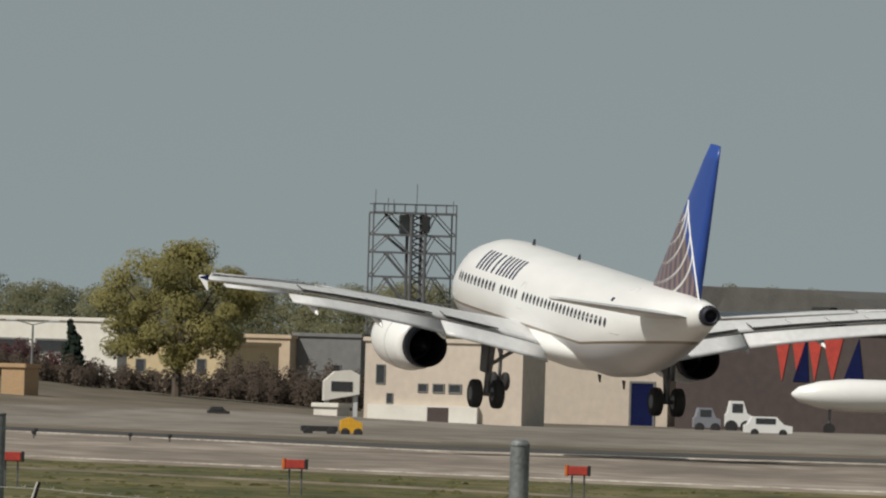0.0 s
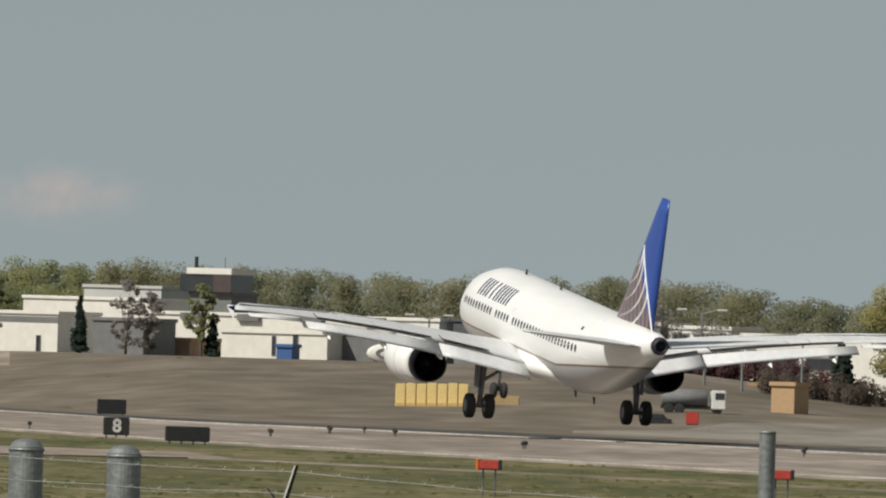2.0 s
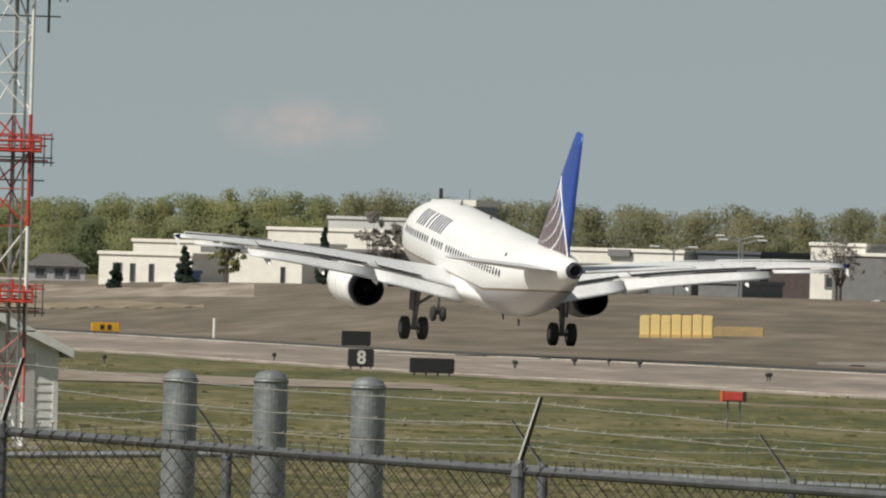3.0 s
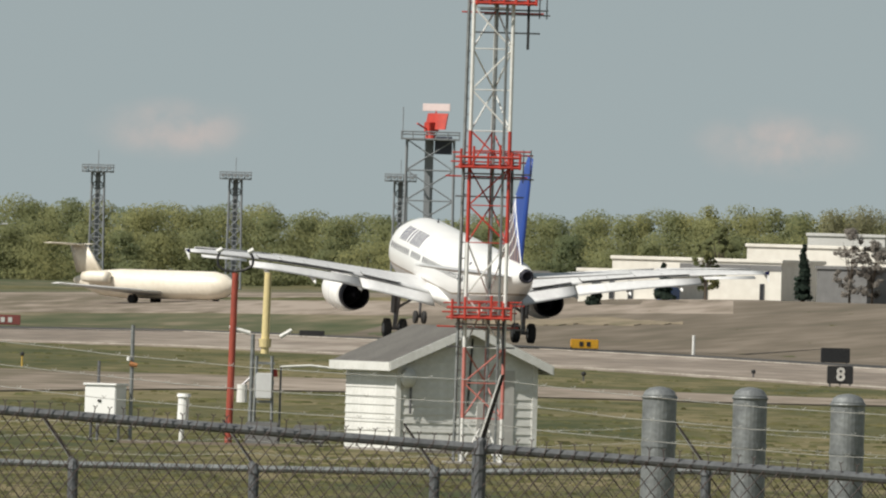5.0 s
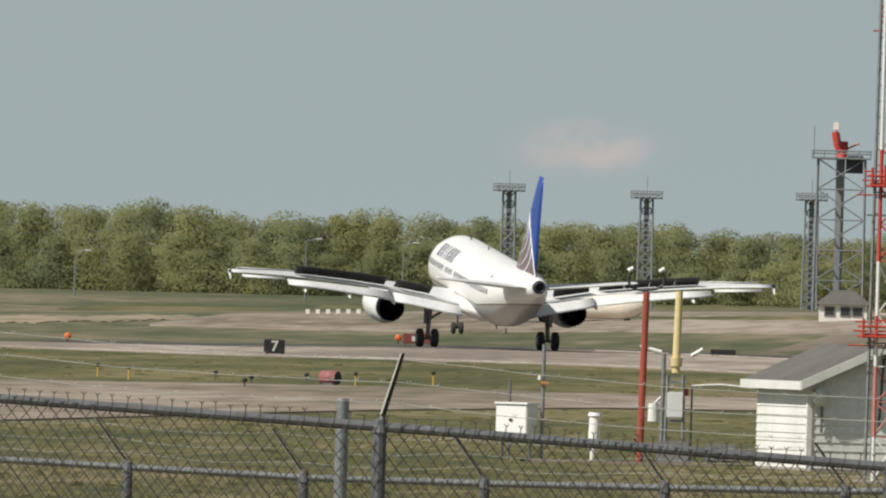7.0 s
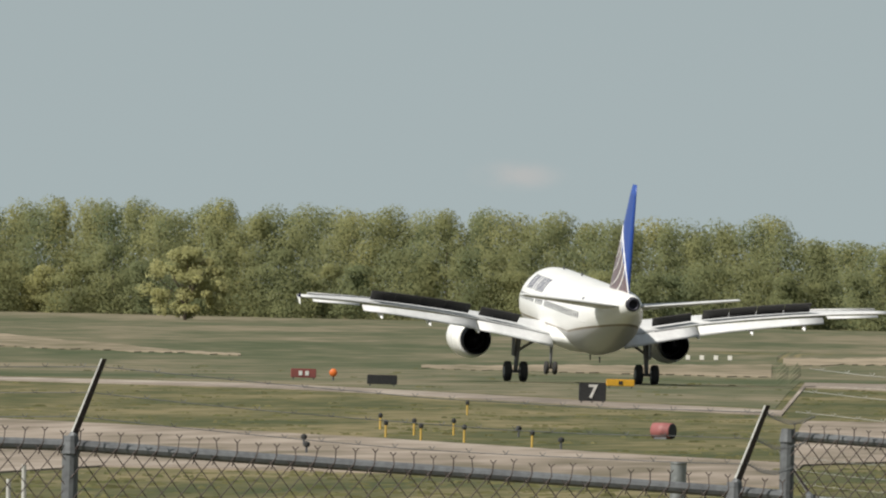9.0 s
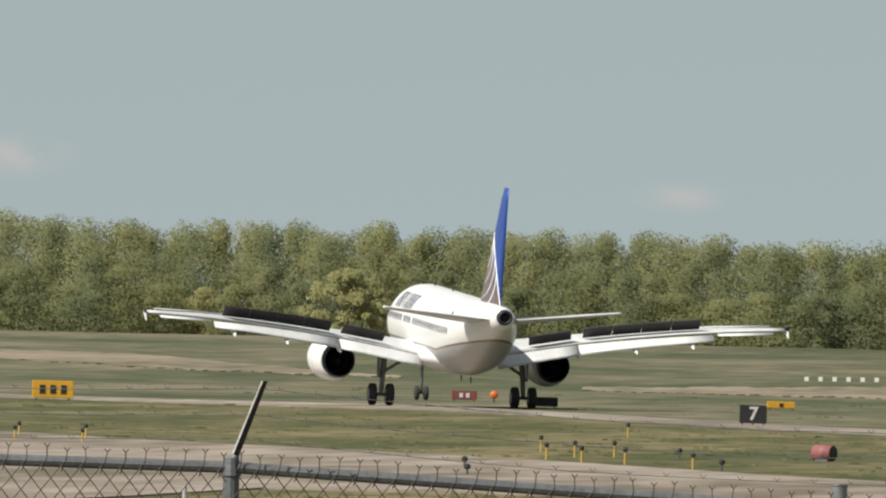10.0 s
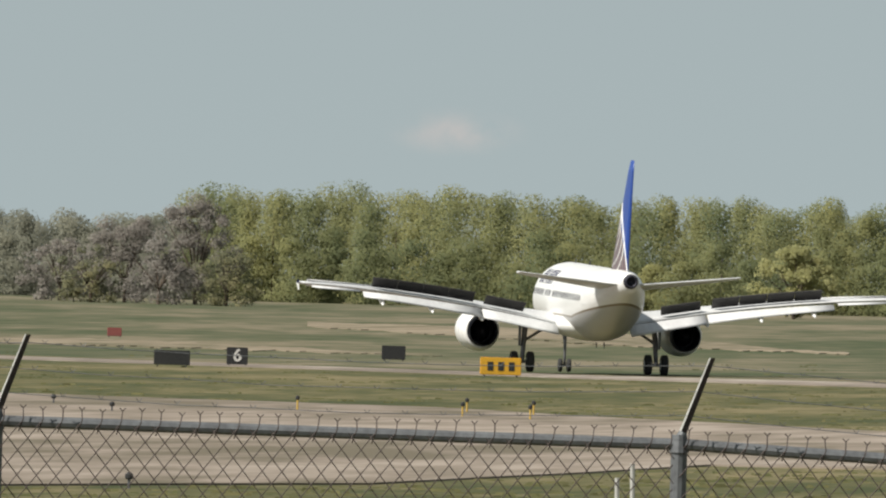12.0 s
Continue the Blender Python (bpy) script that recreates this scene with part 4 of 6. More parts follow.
for a, d, h in (50.82, 640, 0.90, ), (63.33, 640, 0.94, ), (38.26, 640, 0.89, ), (25.32, 640, 0.94, ):
    approach_light(a, d, max(0.45, h))

# ---- instrument hut with lap siding
def hut():
    a, d = -7.7, 521
    ob = thing("instrument_hut", "small white lap-sided hut with grey shingle roof", "shed", spot(a, d, ground_z(a, d)), 18)
    W, L, E, R = 3.3, 4.0, 2.12, 2.86
    core = bmesh.new()
    prof = [(-W / 2, 0.0), (W / 2, 0.0), (W / 2, E), (0, R - 0.05), (-W / 2, E)]
    add_loft(core, [[Vector((x, 0.0, z)) for x, z in prof], [Vector((x, L, z)) for x, z in prof]])
    wall = part("wall", core, WHITEP, ob)
    # lap boards: thicker at the foot
    def board_mesh(length):
        bm = bmesh.new()
        add_loft(bm, [[Vector((0, 0, 0)), Vector((0, -0.028, 0)), Vector((0, -0.006, 0.212)), Vector((0, 0, 0.212))],
                      [Vector((length, 0, 0)), Vector((length, -0.028, 0)), Vector((length, -0.006, 0.212)), Vector((length, 0, 0.212))]])
        me = bpy.data.meshes.new("board")
        bmesh.ops.recalc_face_normals(bm, faces=bm.faces[:])
        bm.to_mesh(me)
        bm.free()
        me.materials.append(WHITEP)
        return me
    side_me = board_mesh(L)
    for k in range(10):
        b = new("board", side_me)
        b.parent, b.matrix_basis = wall, Matrix.Translation((-W / 2 - 0.001, L, 0.08 + k * 0.2)) @ Matrix.Rotation(-math.pi / 2, 4, "Z")
    for k in range(14):
        z = 0.08 + k * 0.2
        half = W / 2 if z + 0.2 < E else W / 2 * max(0.05, (R - z - 0.21) / (R - E))
        b = new("board", board_mesh(2 * half))
        b.parent, b.matrix_basis = wall, Matrix.Translation((-half, -0.001, z))
    slope = math.atan2(R - E, W / 2)
    for s in (-1, 1):
        bm = bmesh.new()
        o = 0.32
        pts = [Vector((0, -0.35, R)), Vector((s * (W / 2 + o), -0.35, E - o * math.tan(slope))), Vector((s * (W / 2 + o), L + 0.3, E - o * math.tan(slope))), Vector((0, L + 0.3, R))]
        add_loft(bm, [pts, [q + Vector((0, 0, 0.09)) for q in pts]])
        part("roof", bm, ROOF, ob, "grey shingle roof slope")
        fa = bmesh.new()
        p0, p1 = Vector((0, -0.38, R - 0.1)), Vector((s * (W / 2 + o), -0.38, E - o * math.tan(slope) - 0.1))
        add_loft(fa, [[p0, p0 + Vector((0, 0.03, 0)), p0 + Vector((0, 0.03, 0.21)), p0 + Vector((0, 0, 0.21))], [p1, p1 + Vector((0, 0.03, 0)), p1 + Vector((0, 0.03, 0.21)), p1 + Vector((0, 0, 0.21))]])
        part("barge_board", fa, WHITEP, ob)
        x = s * (W / 2 + o)
        zz = E - o * math.tan(slope)
        part("fascia", box(min(x, x + s * 0.03), max(x, x + s * 0.03), -0.36, L + 0.3, zz - 0.1, zz + 0.1), WHITEP, ob)
        part("corner_trim", box(s * W / 2 - 0.06, s * W / 2 + 0.06, -0.05, 0.05, 0, E), WHITEP, ob)
    part("meter", loft([[Vector((-W / 2 + 0.2 + 0.17 * math.cos(k * math.tau / 14), -0.06 - y, 1.72 + 0.22 * math.sin(k * math.tau / 14))) for k in range(14)] for y in (0, 0.16)]), WHITEP, ob, "pale grey electric meter", True)
    part("conduit", tube((-W / 2 + 0.28, -0.08, 0.9), (-W / 2 + 0.28, -0.08, 1.6), 0.03), STEEL, ob)
    part("cable", tube((0.02, -0.06, 1.1), (0.1, -0.06, R - 0.2), 0.025), BLACK, ob)
    part("door", box(0.25, 1.15, -0.05, 0.0, 0.05, 1.95, 0.01), surface("grey_door", (0.55, 0.54, 0.52), None, 0.7), ob, "weathered pale grey door")
    part("plinth", box(-W / 2 - 0.03, W / 2 + 0.03, -0.035, L, -0.2, 0.08), surface("plinth_concrete", (0.30, 0.28, 0.26), None, 0.9), ob)


hut()


# ---- red and white lattice mast
def mast():
    a, d = -6.93, 495
    ob = thing("lattice_mast", "red and white banded lattice mast with aerial platforms", "radio mast", spot(a, d, ground_z(a, d)), 6)
    top, r = 15.0, 0.5
    corners = [Vector((r * math.cos(q), r * math.sin(q), 0)) for q in (radians(200), radians(320), radians(80))]
    bands = [0.0, 1.0, 2.55, 4.85, 7.3, 9.1, 10.9, 13.0, 15.0]
    cols = [WHITEP, REDP, WHITEP, REDP, WHITEP, WHITEP, REDP, WHITEP]
    PINK = surface("faded_mast_red", (0.55, 0.20, 0.17), (0.40, 0.13, 0.11), 0.6, big=1.5, small=8)
    cols[1] = PINK
    for z0, z1, m in zip(bands, bands[1:], cols):
        for c in corners:
            part("leg", tube(c + Vector((0, 0, z0)), c + Vector((0, 0, z1)), 0.041, n=8), m, ob)
        n = max(1, round((z1 - z0) / 0.95))
        for i in range(n):
            za, zb = z0 + (z1 - z0) * i / n, z0 + (z1 - z0) * (i + 1) / n
            for k in range(3):
                p0, p1 = corners[k], corners[(k + 1) % 3]
                bm = bmesh.new()
                lo, hi = (p0, p1) if (i + k) % 2 else (p1, p0)
                add_tube(bm, lo + Vector((0, 0, za)), hi + Vector((0, 0, zb)), 0.019, n=5)
                add_tube(bm, p0 + Vector((0, 0, za)), p1 + Vector((0, 0, za)), 0.012, n=5)
                part("brace", bm, m, ob)
    part("ladder_rail", tube((-0.62, 0.1, 0), (-0.52, 0.1, top), 0.04, n=6), GALV, ob)
    part("ladder_rail", tube((0.25, -0.3, 0), (0.25, -0.3, top), 0.03, n=6), GALV, ob)
    part("cable_run", tube((0.05, -0.1, 0), (0.05, -0.1, top), 0.032, n=6), GALV, ob, "grey cable run")
    part("ladder_rail", tube((-0.50, 0.1, 0), (-0.42, 0.1, top), 0.022, n=6), GALV, ob)
    bm = bmesh.new()
    for k in range(42):
        z = 0.3 + k * 0.35
        add_tube(bm, (-0.62 + 0.1 * z / top, 0.1, z), (-0.50 + 0.08 * z / top, 0.1, z), 0.012, n=4)
    part("ladder_rungs", bm, GALV, ob)
    for zc, sh in ((3.3, -0.1), (6.6, 0.0), (10.2, 0.26)):
        for dz in (-0.10, 0.12):
            for y in (-0.55, 0.5):
                part("platform_bar", tube((sh - 0.72, y, zc + dz), (sh + 0.62, y, zc + dz), 0.03, n=6), REDP, ob)
            for x in (-0.7, 0.6):
                part("platform_bar", tube((x + sh, -0.55, zc + dz), (x + sh, 0.5, zc + dz), 0.03, n=6), REDP, ob)
        for x in (-0.7, -0.42, -0.1, 0.16, 0.42, 0.6):
            part("platform_post", tube((x + sh, -0.55, zc - 0.14), (x + sh, -0.55, zc + 0.3 + 0.1 * math.sin(x * 9)), 0.028, n=6), REDP, ob)
        for k, (x0, x1, z, m) in enumerate(((-0.4, 0.85, 0.26, REDP), (-0.6, 0.9, -0.24, STEEL), (-0.5, 0.95, -0.34, STEEL), (-0.75, 0.75, -0.74, STEEL), (0.2, 0.95, 0.18, REDP), (-0.85, 0.8, 0.02, REDP), (-0.95, 0.85, -0.30, REDP), (-0.8, 0.7, 0.22, REDP))):
            part("aerial_rod", tube((x0 + sh, -0.3 + 0.1 * k, zc + z), (x1 + sh, -0.3 + 0.1 * k, zc + z), 0.018, n=5), m, ob)
        for x in (0.7, 0.86):
            part("aerial_rod", tube((x + sh, -0.3, zc - 0.42), (x + sh, -0.3, zc + 0.3), 0.015, n=5), STEEL, ob)
        part("hanger", tube((0.45 + sh, -0.4, zc - 1.1), (0.45 + sh, -0.4, zc + 0.1), 0.03, n=6), BLACK, ob)
        part("platform_floor", box(sh - 0.66, sh + 0.58, -0.5, 0.45, zc - 0.10, zc - 0.03), REDP, ob, "red platform grating")
    part("footing", box(-0.8, 0.8, -0.8, 0.8, -0.2, 0.05), surface("mast_footing", (0.35, 0.33, 0.30), None, 0.9), ob)


mast()


# ---- weather instruments beside the hut
def site():
    d = 528

    def at(a):
        return spot(a, d, ground_z(a, d))

    ob = thing("equipment_cabinet", "white metal cabinet on legs in the grass", "cabinet", at(-23.65), -24)
    part("body", box(-0.40, 0.40, -0.3, 0.3, 0.62, 1.33, 0.02), WHITE, ob)
    part("lid", box(-0.43, 0.43, -0.34, 0.34, 1.33, 1.38, 0.01), WHITE, ob)
    part("latch", box(-0.05, 0.03, -0.33, -0.3, 0.95, 1.0), BLACK, ob)
    for x in (-0.36, 0.36):
        part("leg", tube((x, 0, -0.05), (x, 0, 0.64), 0.035), STEEL, ob)
    ob = thing("marker_post", "thin dark post with a small orange lamp", "post", at(-22.52))
    part("pole", tube((0, 0, -0.05), (0, 0, 2.75), 0.045), GALV, ob)
    part("lamp", tube((-0.06, -0.05, 1.85), (0.12, -0.05, 1.81), 0.06, 0.05, 10), surface("lamp_amber", (0.45, 0.20, 0.08), None, 0.5), ob)
    part("bulb", tube((-0.08, -0.05, 1.92), (-0.08, -0.05, 2.02), 0.05, 0.04, 8), WHITEP, ob)
    ob = thing("marker_post", "short dark pipe behind the white cabinet", "post", at(-24.00))
    part("pole", tube((0, 0.5, -0.05), (0, 0.5, 1.9), 0.035), STEEL, ob)
    ob = thing("vent_pipe", "short white capped pipe in the grass", "pipe", at(-20.22))
    part("pipe", tube((-0.03, 0, -0.05), (0.0, 0, 0.5), 0.06), WHITEP, ob)
    part("cover", tube((0, 0, 0.42), (0.02, 0, 1.12), 0.14, 0.13, 14), WHITE, ob)
    part("cap", tube((0.02, 0, 1.10), (0.02, 0, 1.18), 0.17, 0.15, 14), WHITE, ob)
    ob = thing("aerial_mast", "red painted pole with a dark loop aerial", "aerial", at(-18.12))
    part("pole", tube((-0.03, 0, -0.05), (0.03, 0, 4.02), 0.085, 0.075, 12), surface("brick_red_paint", (0.36, 0.068, 0.042), (0.26, 0.052, 0.035), 0.55, big=2, small=10), ob)
    bm = bmesh.new()
    loop = [(-0.35, 4.5), (-0.40, 4.35), (-0.38, 4.18), (-0.25, 4.08), (0, 4.05), (0.25, 4.1), (0.42, 4.2), (0.44, 4.36), (0.38, 4.48)]
    for (x0, z0), (x1, z1) in zip(loop, loop[1:]):
        add_tube(bm, (x0, 0, z0), (x1, 0, z1), 0.035, n=6)
    part("loop", bm, BLACK, ob)
    for x in (-0.35, 0.38):
        part("sensor", tube((x - 0.06, 0, 4.5), (x + 0.06, 0, 4.58), 0.06, 0.05, 8), WHITEP, ob)
    ob = thing("wind_sensor_mast", "cream pole over a grey steel frame with dials", "instrument mast", at(-16.67))
    part("pole", tube((0, 0, 2.15), (0.03, 0, 4.05), 0.10, 0.085, 14), surface("cream_paint", (0.72, 0.60, 0.30), (0.60, 0.50, 0.26), 0.5, big=2, small=9), ob)
    part("collar", tube((0, 0, 2.3), (0, 0, 2.5), 0.14, 0.15, 14), surface("cream_collar", (0.70, 0.58, 0.30), None, 0.5), ob)
    for x in (-0.22, 0.22):
        for y in (-0.2, 0.2):
            part("frame_leg", tube((x, y, -0.05), (x * 0.8, y, 2.1), 0.04, n=6), GALV, ob)
    for z in (0.5, 1.0, 1.45, 1.9):
        part("frame_bar", box(-0.24, 0.24, -0.22, 0.22, z, z + 0.06), GALV, ob)
    part("control_box", box(-0.18, 0.2, -0.3, -0.18, 1.1, 1.7, 0.02), GREYP, ob)
    part("side_tube", tube((-0.30, -0.1, 0.5), (-0.28, -0.1, 2.6), 0.05), GALV, ob)
    part("red_lamp", tube((0.25, -0.1, 1.62), (0.25, -0.1, 1.80), 0.07, 0.06, 10), REDP, ob)
    part("canister", tube((-0.5, -0.05, 1.0), (-0.5, -0.05, 1.42), 0.13, 0.12, 12), WHITEP, ob)
    part("canister_arm", tube((-0.5, -0.05, 1.4), (-0.3, -0.05, 1.6), 0.03, n=6), STEEL, ob)
    for x0, x1, z0, z1 in ((-0.35, -0.85, 2.62, 2.75), (0.35, 0.62, 2.55, 2.72)):
        part("sensor_arm", tube((x0, 0, z0), (x1, 0, z1), 0.05, 0.045, 8), WHITEP, ob)
    part("base_box", box(-0.4, 0.38, -0.3, 0.3, -0.05, 0.55, 0.03), GREYW, ob)
    ob = thing("feed_pipe", "white pipe on stands leading to the hut", "pipe", at(-15.97))
    bm = bmesh.new()
    for (x0, z0), (x1, z1) in zip([(0, 1.85), (0.7, 1.9), (1.4, 1.84), (1.9, 1.86)], [(0.7, 1.9), (1.4, 1.84), (1.9, 1.86)]):
        add_tube(bm, (x0, 0, z0), (x1, 0, z1), 0.03, n=6)
    part("pipe", bm, WHITEP, ob)
    for x in (0.02, 1.88):
        part("stand", tube((x, 0, -0.05), (x, 0, 1.88), 0.025, n=6), STEEL, ob)
    ob = thing("battery_box", "dark box on skids in the grass", "box", at(-14.57))
    part("body", box(-0.38, 0.38, -0.3, 0.3, 0.08, 0.5, 0.04), GREYW, ob)
    part("front_vent", box(-0.16, 0.16, -0.32, -0.3, 0.18, 0.42), BLACK, ob)
    for x in (-0.25, 0.25):
        part("skid", box(x - 0.05, x + 0.05, -0.35, 0.35, -0.03, 0.08), BLACK, ob)
    ob = thing("kerb_strip", "low pale concrete strip around the instruments", "kerb", at(-19.21))
    part("slab", box(-2.0, 2.3, -0.8, -0.5, -0.05, 0.06, 0.01), TAXI, ob)


site()
# ---- woods
woods("far_woods", LEAF, -103.5, -50, 2500, 2660, TOP_LATE, 205, 0.14, 3, "belt of spring-green woods beyond the airfield")
woods("far_woods", BUDDING, -122, -103.2, 2500, 2660, TOP_LATE, 64, 0.14, 6, "grey-brown budding woods beyond the airfield")
woods("far_woods", LEAF, -50, 14, 2500, 2660, TOP_MID, 215, 0.14, 4, "belt of green woods beyond the airfield")
woods("far_woods", LEAF2, 8, 92, 2300, 2460, [(8, 9.2), (20, 8.6), (30, 8.8), (38, 8.4), (50, 8.8), (64, 9.6), (92, 8.6)], 215, 0.13, 5, "hazy olive woods behind the hangars")


def van(name, label, a0, a1, d, h, mat, cab=0.35):
    a, w = (a0 + a1) / 2, d * (a1 - a0) / 1000
    ob = thing(name, label, "vehicle", spot(a, d, ground_z(a, d)))
    prof = [(-w / 2, h * 0.2), (w / 2, h * 0.2), (w / 2, h * 0.55), (w * 0.32, h * 0.62), (w * 0.16, h), (-w * 0.34, h), (-w * 0.44, h * 0.62), (-w / 2, h * 0.58)]
    part("body", loft([[Vector((x, 0, z)) for x, z in prof], [Vector((x, 1.7, z)) for x, z in prof]]), mat, ob)
    part("side_window", box(-w * 0.28, w * 0.14, -0.02, -0.003, h * 0.64, h * 0.92), GLASSD, ob)
    for x in (-w * 0.3, w * 0.3):
        part("wheel", loft([[Vector((x + r * math.cos(k * math.tau / 16), y, h * 0.2 + r * math.sin(k * math.tau / 16))) for k in range(16)] for y, r in ((-0.06, h * 0.15), (-0.04, h * 0.2), (0.18, h * 0.2))]), RUBBER, ob)
    return ob



# ---- buildings
def block(name, label, a0, a1, d, h, mat, deep=14.0, roof=None, category="building", lip=0.25, raised=0.0, rz=-22.0):
    """A flat-roofed building with a roof slab and parapet; returns it with its width."""
    a = (a0 + a1) / 2
    w = d * (a1 - a0) / 1000
    ob = thing(name, label, category, spot(a, d, ground_z(a, d) + raised), rz)
    part("wall", box(-w / 2, w / 2, 0, deep, -0.4 - raised, h - lip), mat, ob)
    part("roof", box(-w / 2 - 0.12, w / 2 + 0.12, -0.12, deep + 0.12, h - lip, h, 0.03), roof or mat, ob)
    return ob, w


def opening(ob, name, x0, x1, z0, z1, mat=None, frame_mat=None, y=0.0):
    """A recessed window or door in the front wall, with its frame."""
    fr = bmesh.new()
    t = min(0.12, (x1 - x0) * 0.12)
    for q in ((x0 - t, x0, z0 - t, z1 + t), (x1, x1 + t, z0 - t, z1 + t), (x0, x1, z1, z1 + t), (x0, x1, z0 - t, z0)):
        add_box(fr, q[0], q[1], y - 0.06, y - 0.002, q[2], q[3])
    w = part(name, fr, frame_mat or GREYW, ob)
    part("pane", box(x0, x1, y - 0.025, y - 0.004, z0, z1), mat or GLASSD, w)
    return w


# beige office block by the hangar
ob, w = block("office_block", "beige flat-roofed office block with small dark windows", 53.60, 60.97, 1255, 4.76, BEIGE, 4)
k = w / 295
for x0, x1, y0, y1 in ((658, 672, 650, 681), (737, 752, 682, 694), (765, 783, 682, 694), (795, 815, 682, 694), (678, 688, 700, 716)):
    opening(ob, "window", (x0 - 782.5) * k, (x1 - 782.5) * k, (752 - y1) * k, (752 - y0) * k)
for x0, x1 in ((705, 720), (731, 752)):
    opening(ob, "door", (x0 - 782.5) * k, (x1 - 782.5) * k, 0.1, (752 - 722) * k, GREYW)
part("white_band", box(-137 * k, 68 * k, -0.35, -0.003, -0.3, 33 * k), WHITEW, ob, "white lower wall band")
part("recess", box(-25 * k, 15 * k, -0.36, -0.352, -0.3, 30 * k), BROWNW, ob, "grey-brown roller door")
ob, w = block("maintenance_hall", "cream hangar hall under a dark arched roof", 59.12, 67.27, 1335, 7.25, BEIGE, 40, rz=-12.0)
hh =  7.25
opening(ob, "door", w * 0.30, w * 0.42, 0.1, 2.6, NAVY)
bm = bmesh.new()
arch = [(-w * 0.54, hh), (-w * 0.46, hh + 0.75), (-w * 0.3, hh + 1.2), (0.0, hh + 1.3), (w * 0.5, hh + 1.25), (w * 0.9, hh + 1.1), (w * 1.1, hh + 0.2), (w * 1.15, hh - 0.4), (-w * 0.5, hh - 0.02)]
add_loft(bm, [[Vector((x, 0.6, z)) for x, z in arch], [Vector((x, 40, z)) for x, z in arch]])
part("arched_roof", bm, ROOF, ob, "dark arched roof")
for k in range(6):
    x = -w * 0.36 + k * w * 0.17
    part("skylight", box(x - w * 0.05, x + w * 0.05, 0.52, 0.6, hh + 0.35, hh + 0.55), WHITEW, ob, "pale skylight strip")
# dark hangar with a coloured sign
a0, a1, d, h = 67.22, 81.22, 1310, 6.00
ob, w = block("hangar", "dark brown aircraft hangar with low arched roof", a0, a1, d, h, BROWNW, 60, ROOF)
bm = bmesh.new()
arch = [(-w / 2 + 0.5, h), (-w * 0.40, h + 2.4), (-w * 0.13, h + 2.35), (0.0, h + 1.9), (w * 0.12, h + 1.0), (w * 0.3, h)]
add_loft(bm, [[Vector((x, 4, z)) for x, z in arch], [Vector((x, 58, z)) for x, z in arch]])
part("arched_roof", bm, ROOF, ob, "dark grey arched roof")
for k, (x0, x1, up, m) in enumerate(((1363, 1392, 1, REDP), (1394, 1420, 1, REDP), (1424, 1452, 1, REDP), (1452, 1490, 1, REDP), (1398, 1428, 0, NAVY), (1490, 1530, 0, NAVY))):
    sx = lambda x: (x - 1180) / 560 * w - w / 2
    z0, z1 = h * 0.50, h * 0.93
    bm = bmesh.new()
    tri = [(sx(x0), z1), (sx(x1), z1), ((sx(x0) + sx(x1)) / 2, z0)] if up else [(sx(x0), z0), (sx(x1), z0), ((sx(x0) + sx(x1)) / 2 + 0.3, z1)]
    add_loft(bm, [[Vector((x, -0.05, z)) for x, z in tri], [Vector((x, -0.004, z)) for x, z in tri]])
    part("sign_shape", bm, m, ob, "red sign shape" if up else "dark blue sign shape")
part("roof_unit", box(w * -0.10, w * -0.035, 2.5, 3.8, h - 0.1, h + 1.35, 0.05), BLACK, ob, "dark boxy roof unit")

# low sheds at the back of the apron
ob, w = block("white_depot", "long white depot with a dark window band", 36.15, 43.02, 1420, 3.60, WHITEW, 18)
opening(ob, "window", -w * 0.45, -w * 0.12, 1.4, 2.1)
opening(ob, "window", -w * 0.05, w * 0.2, 1.4, 2.1)
part("roof_unit", box(w * 0.2, w * 0.27, 2, 4, 3.0, 3.6), WHITEW, ob)
ob, w = block("cream_house", "cream stucco building behind the large tree", 43.13, 47.73, 1380, 3.15, surface("cream_stucco", (0.62, 0.50, 0.30), (0.50, 0.40, 0.25), 0.85, big=0.2, small=2), 10)
opening(ob, "window", -w * 0.4, -w * 0.32, 1.2, 1.9)
opening(ob, "window", w * 0.22, w * 0.3, 1.2, 2.0)
ob, w = block("cream_house", "pale tan building with a flat roof", 48.46, 50.51, 1400, 4.11, surface("tan_stucco", (0.58, 0.46, 0.33), (0.46, 0.36, 0.26), 0.85, big=0.2, small=2), 10)
opening(ob, "window", -w * 0.2, -w * 0.05, 1.6, 2.2)
ob, w = block("brown_block", "dark grey-brown shed with small windows", 50.55, 53.68, 1400, 4.57, GREYW, 12)
opening(ob, "window", w * 0.1, w * 0.2, 2.0, 2.6)
ob, w = block("brick_annex", "low orange brick annex", 36.69, 38.81, 1370, 0.41, surface("orange_brick", (0.40, 0.24, 0.14), (0.30, 0.18, 0.11), 0.9, big=0.3, small=3), 6)


# scrub hedge strips in front of the far buildings
def hedge(name, label, mat, a0, a1, d, h, seed, n=26):
    rng = np.random.default_rng(seed)
    v, f = [], []
    for i in range(n):
        a = a0 + (a1 - a0) * (i + rng.random()) / n
        c = spot(a, d + rng.normal() * 2, 0)
        hh = h * (0.6 + 0.5 * rng.random())
        g = ground_z(a, d)
        leaf_cloud(v, f, (c.x, c.y, g + hh * 0.45), (d * (a1 - a0) / 1000 / n * 1.3, 1.0, hh * 0.55), 420, 0.09, rng)
    return tagged(mesh_from(name, v, f, mat), label, "hedge", kind="stuff")


hedge("hedge", "brown leafless scrub along the apron fence", SCRUB, 37.18, 53.68, 1345, 1.9, 21, 46)
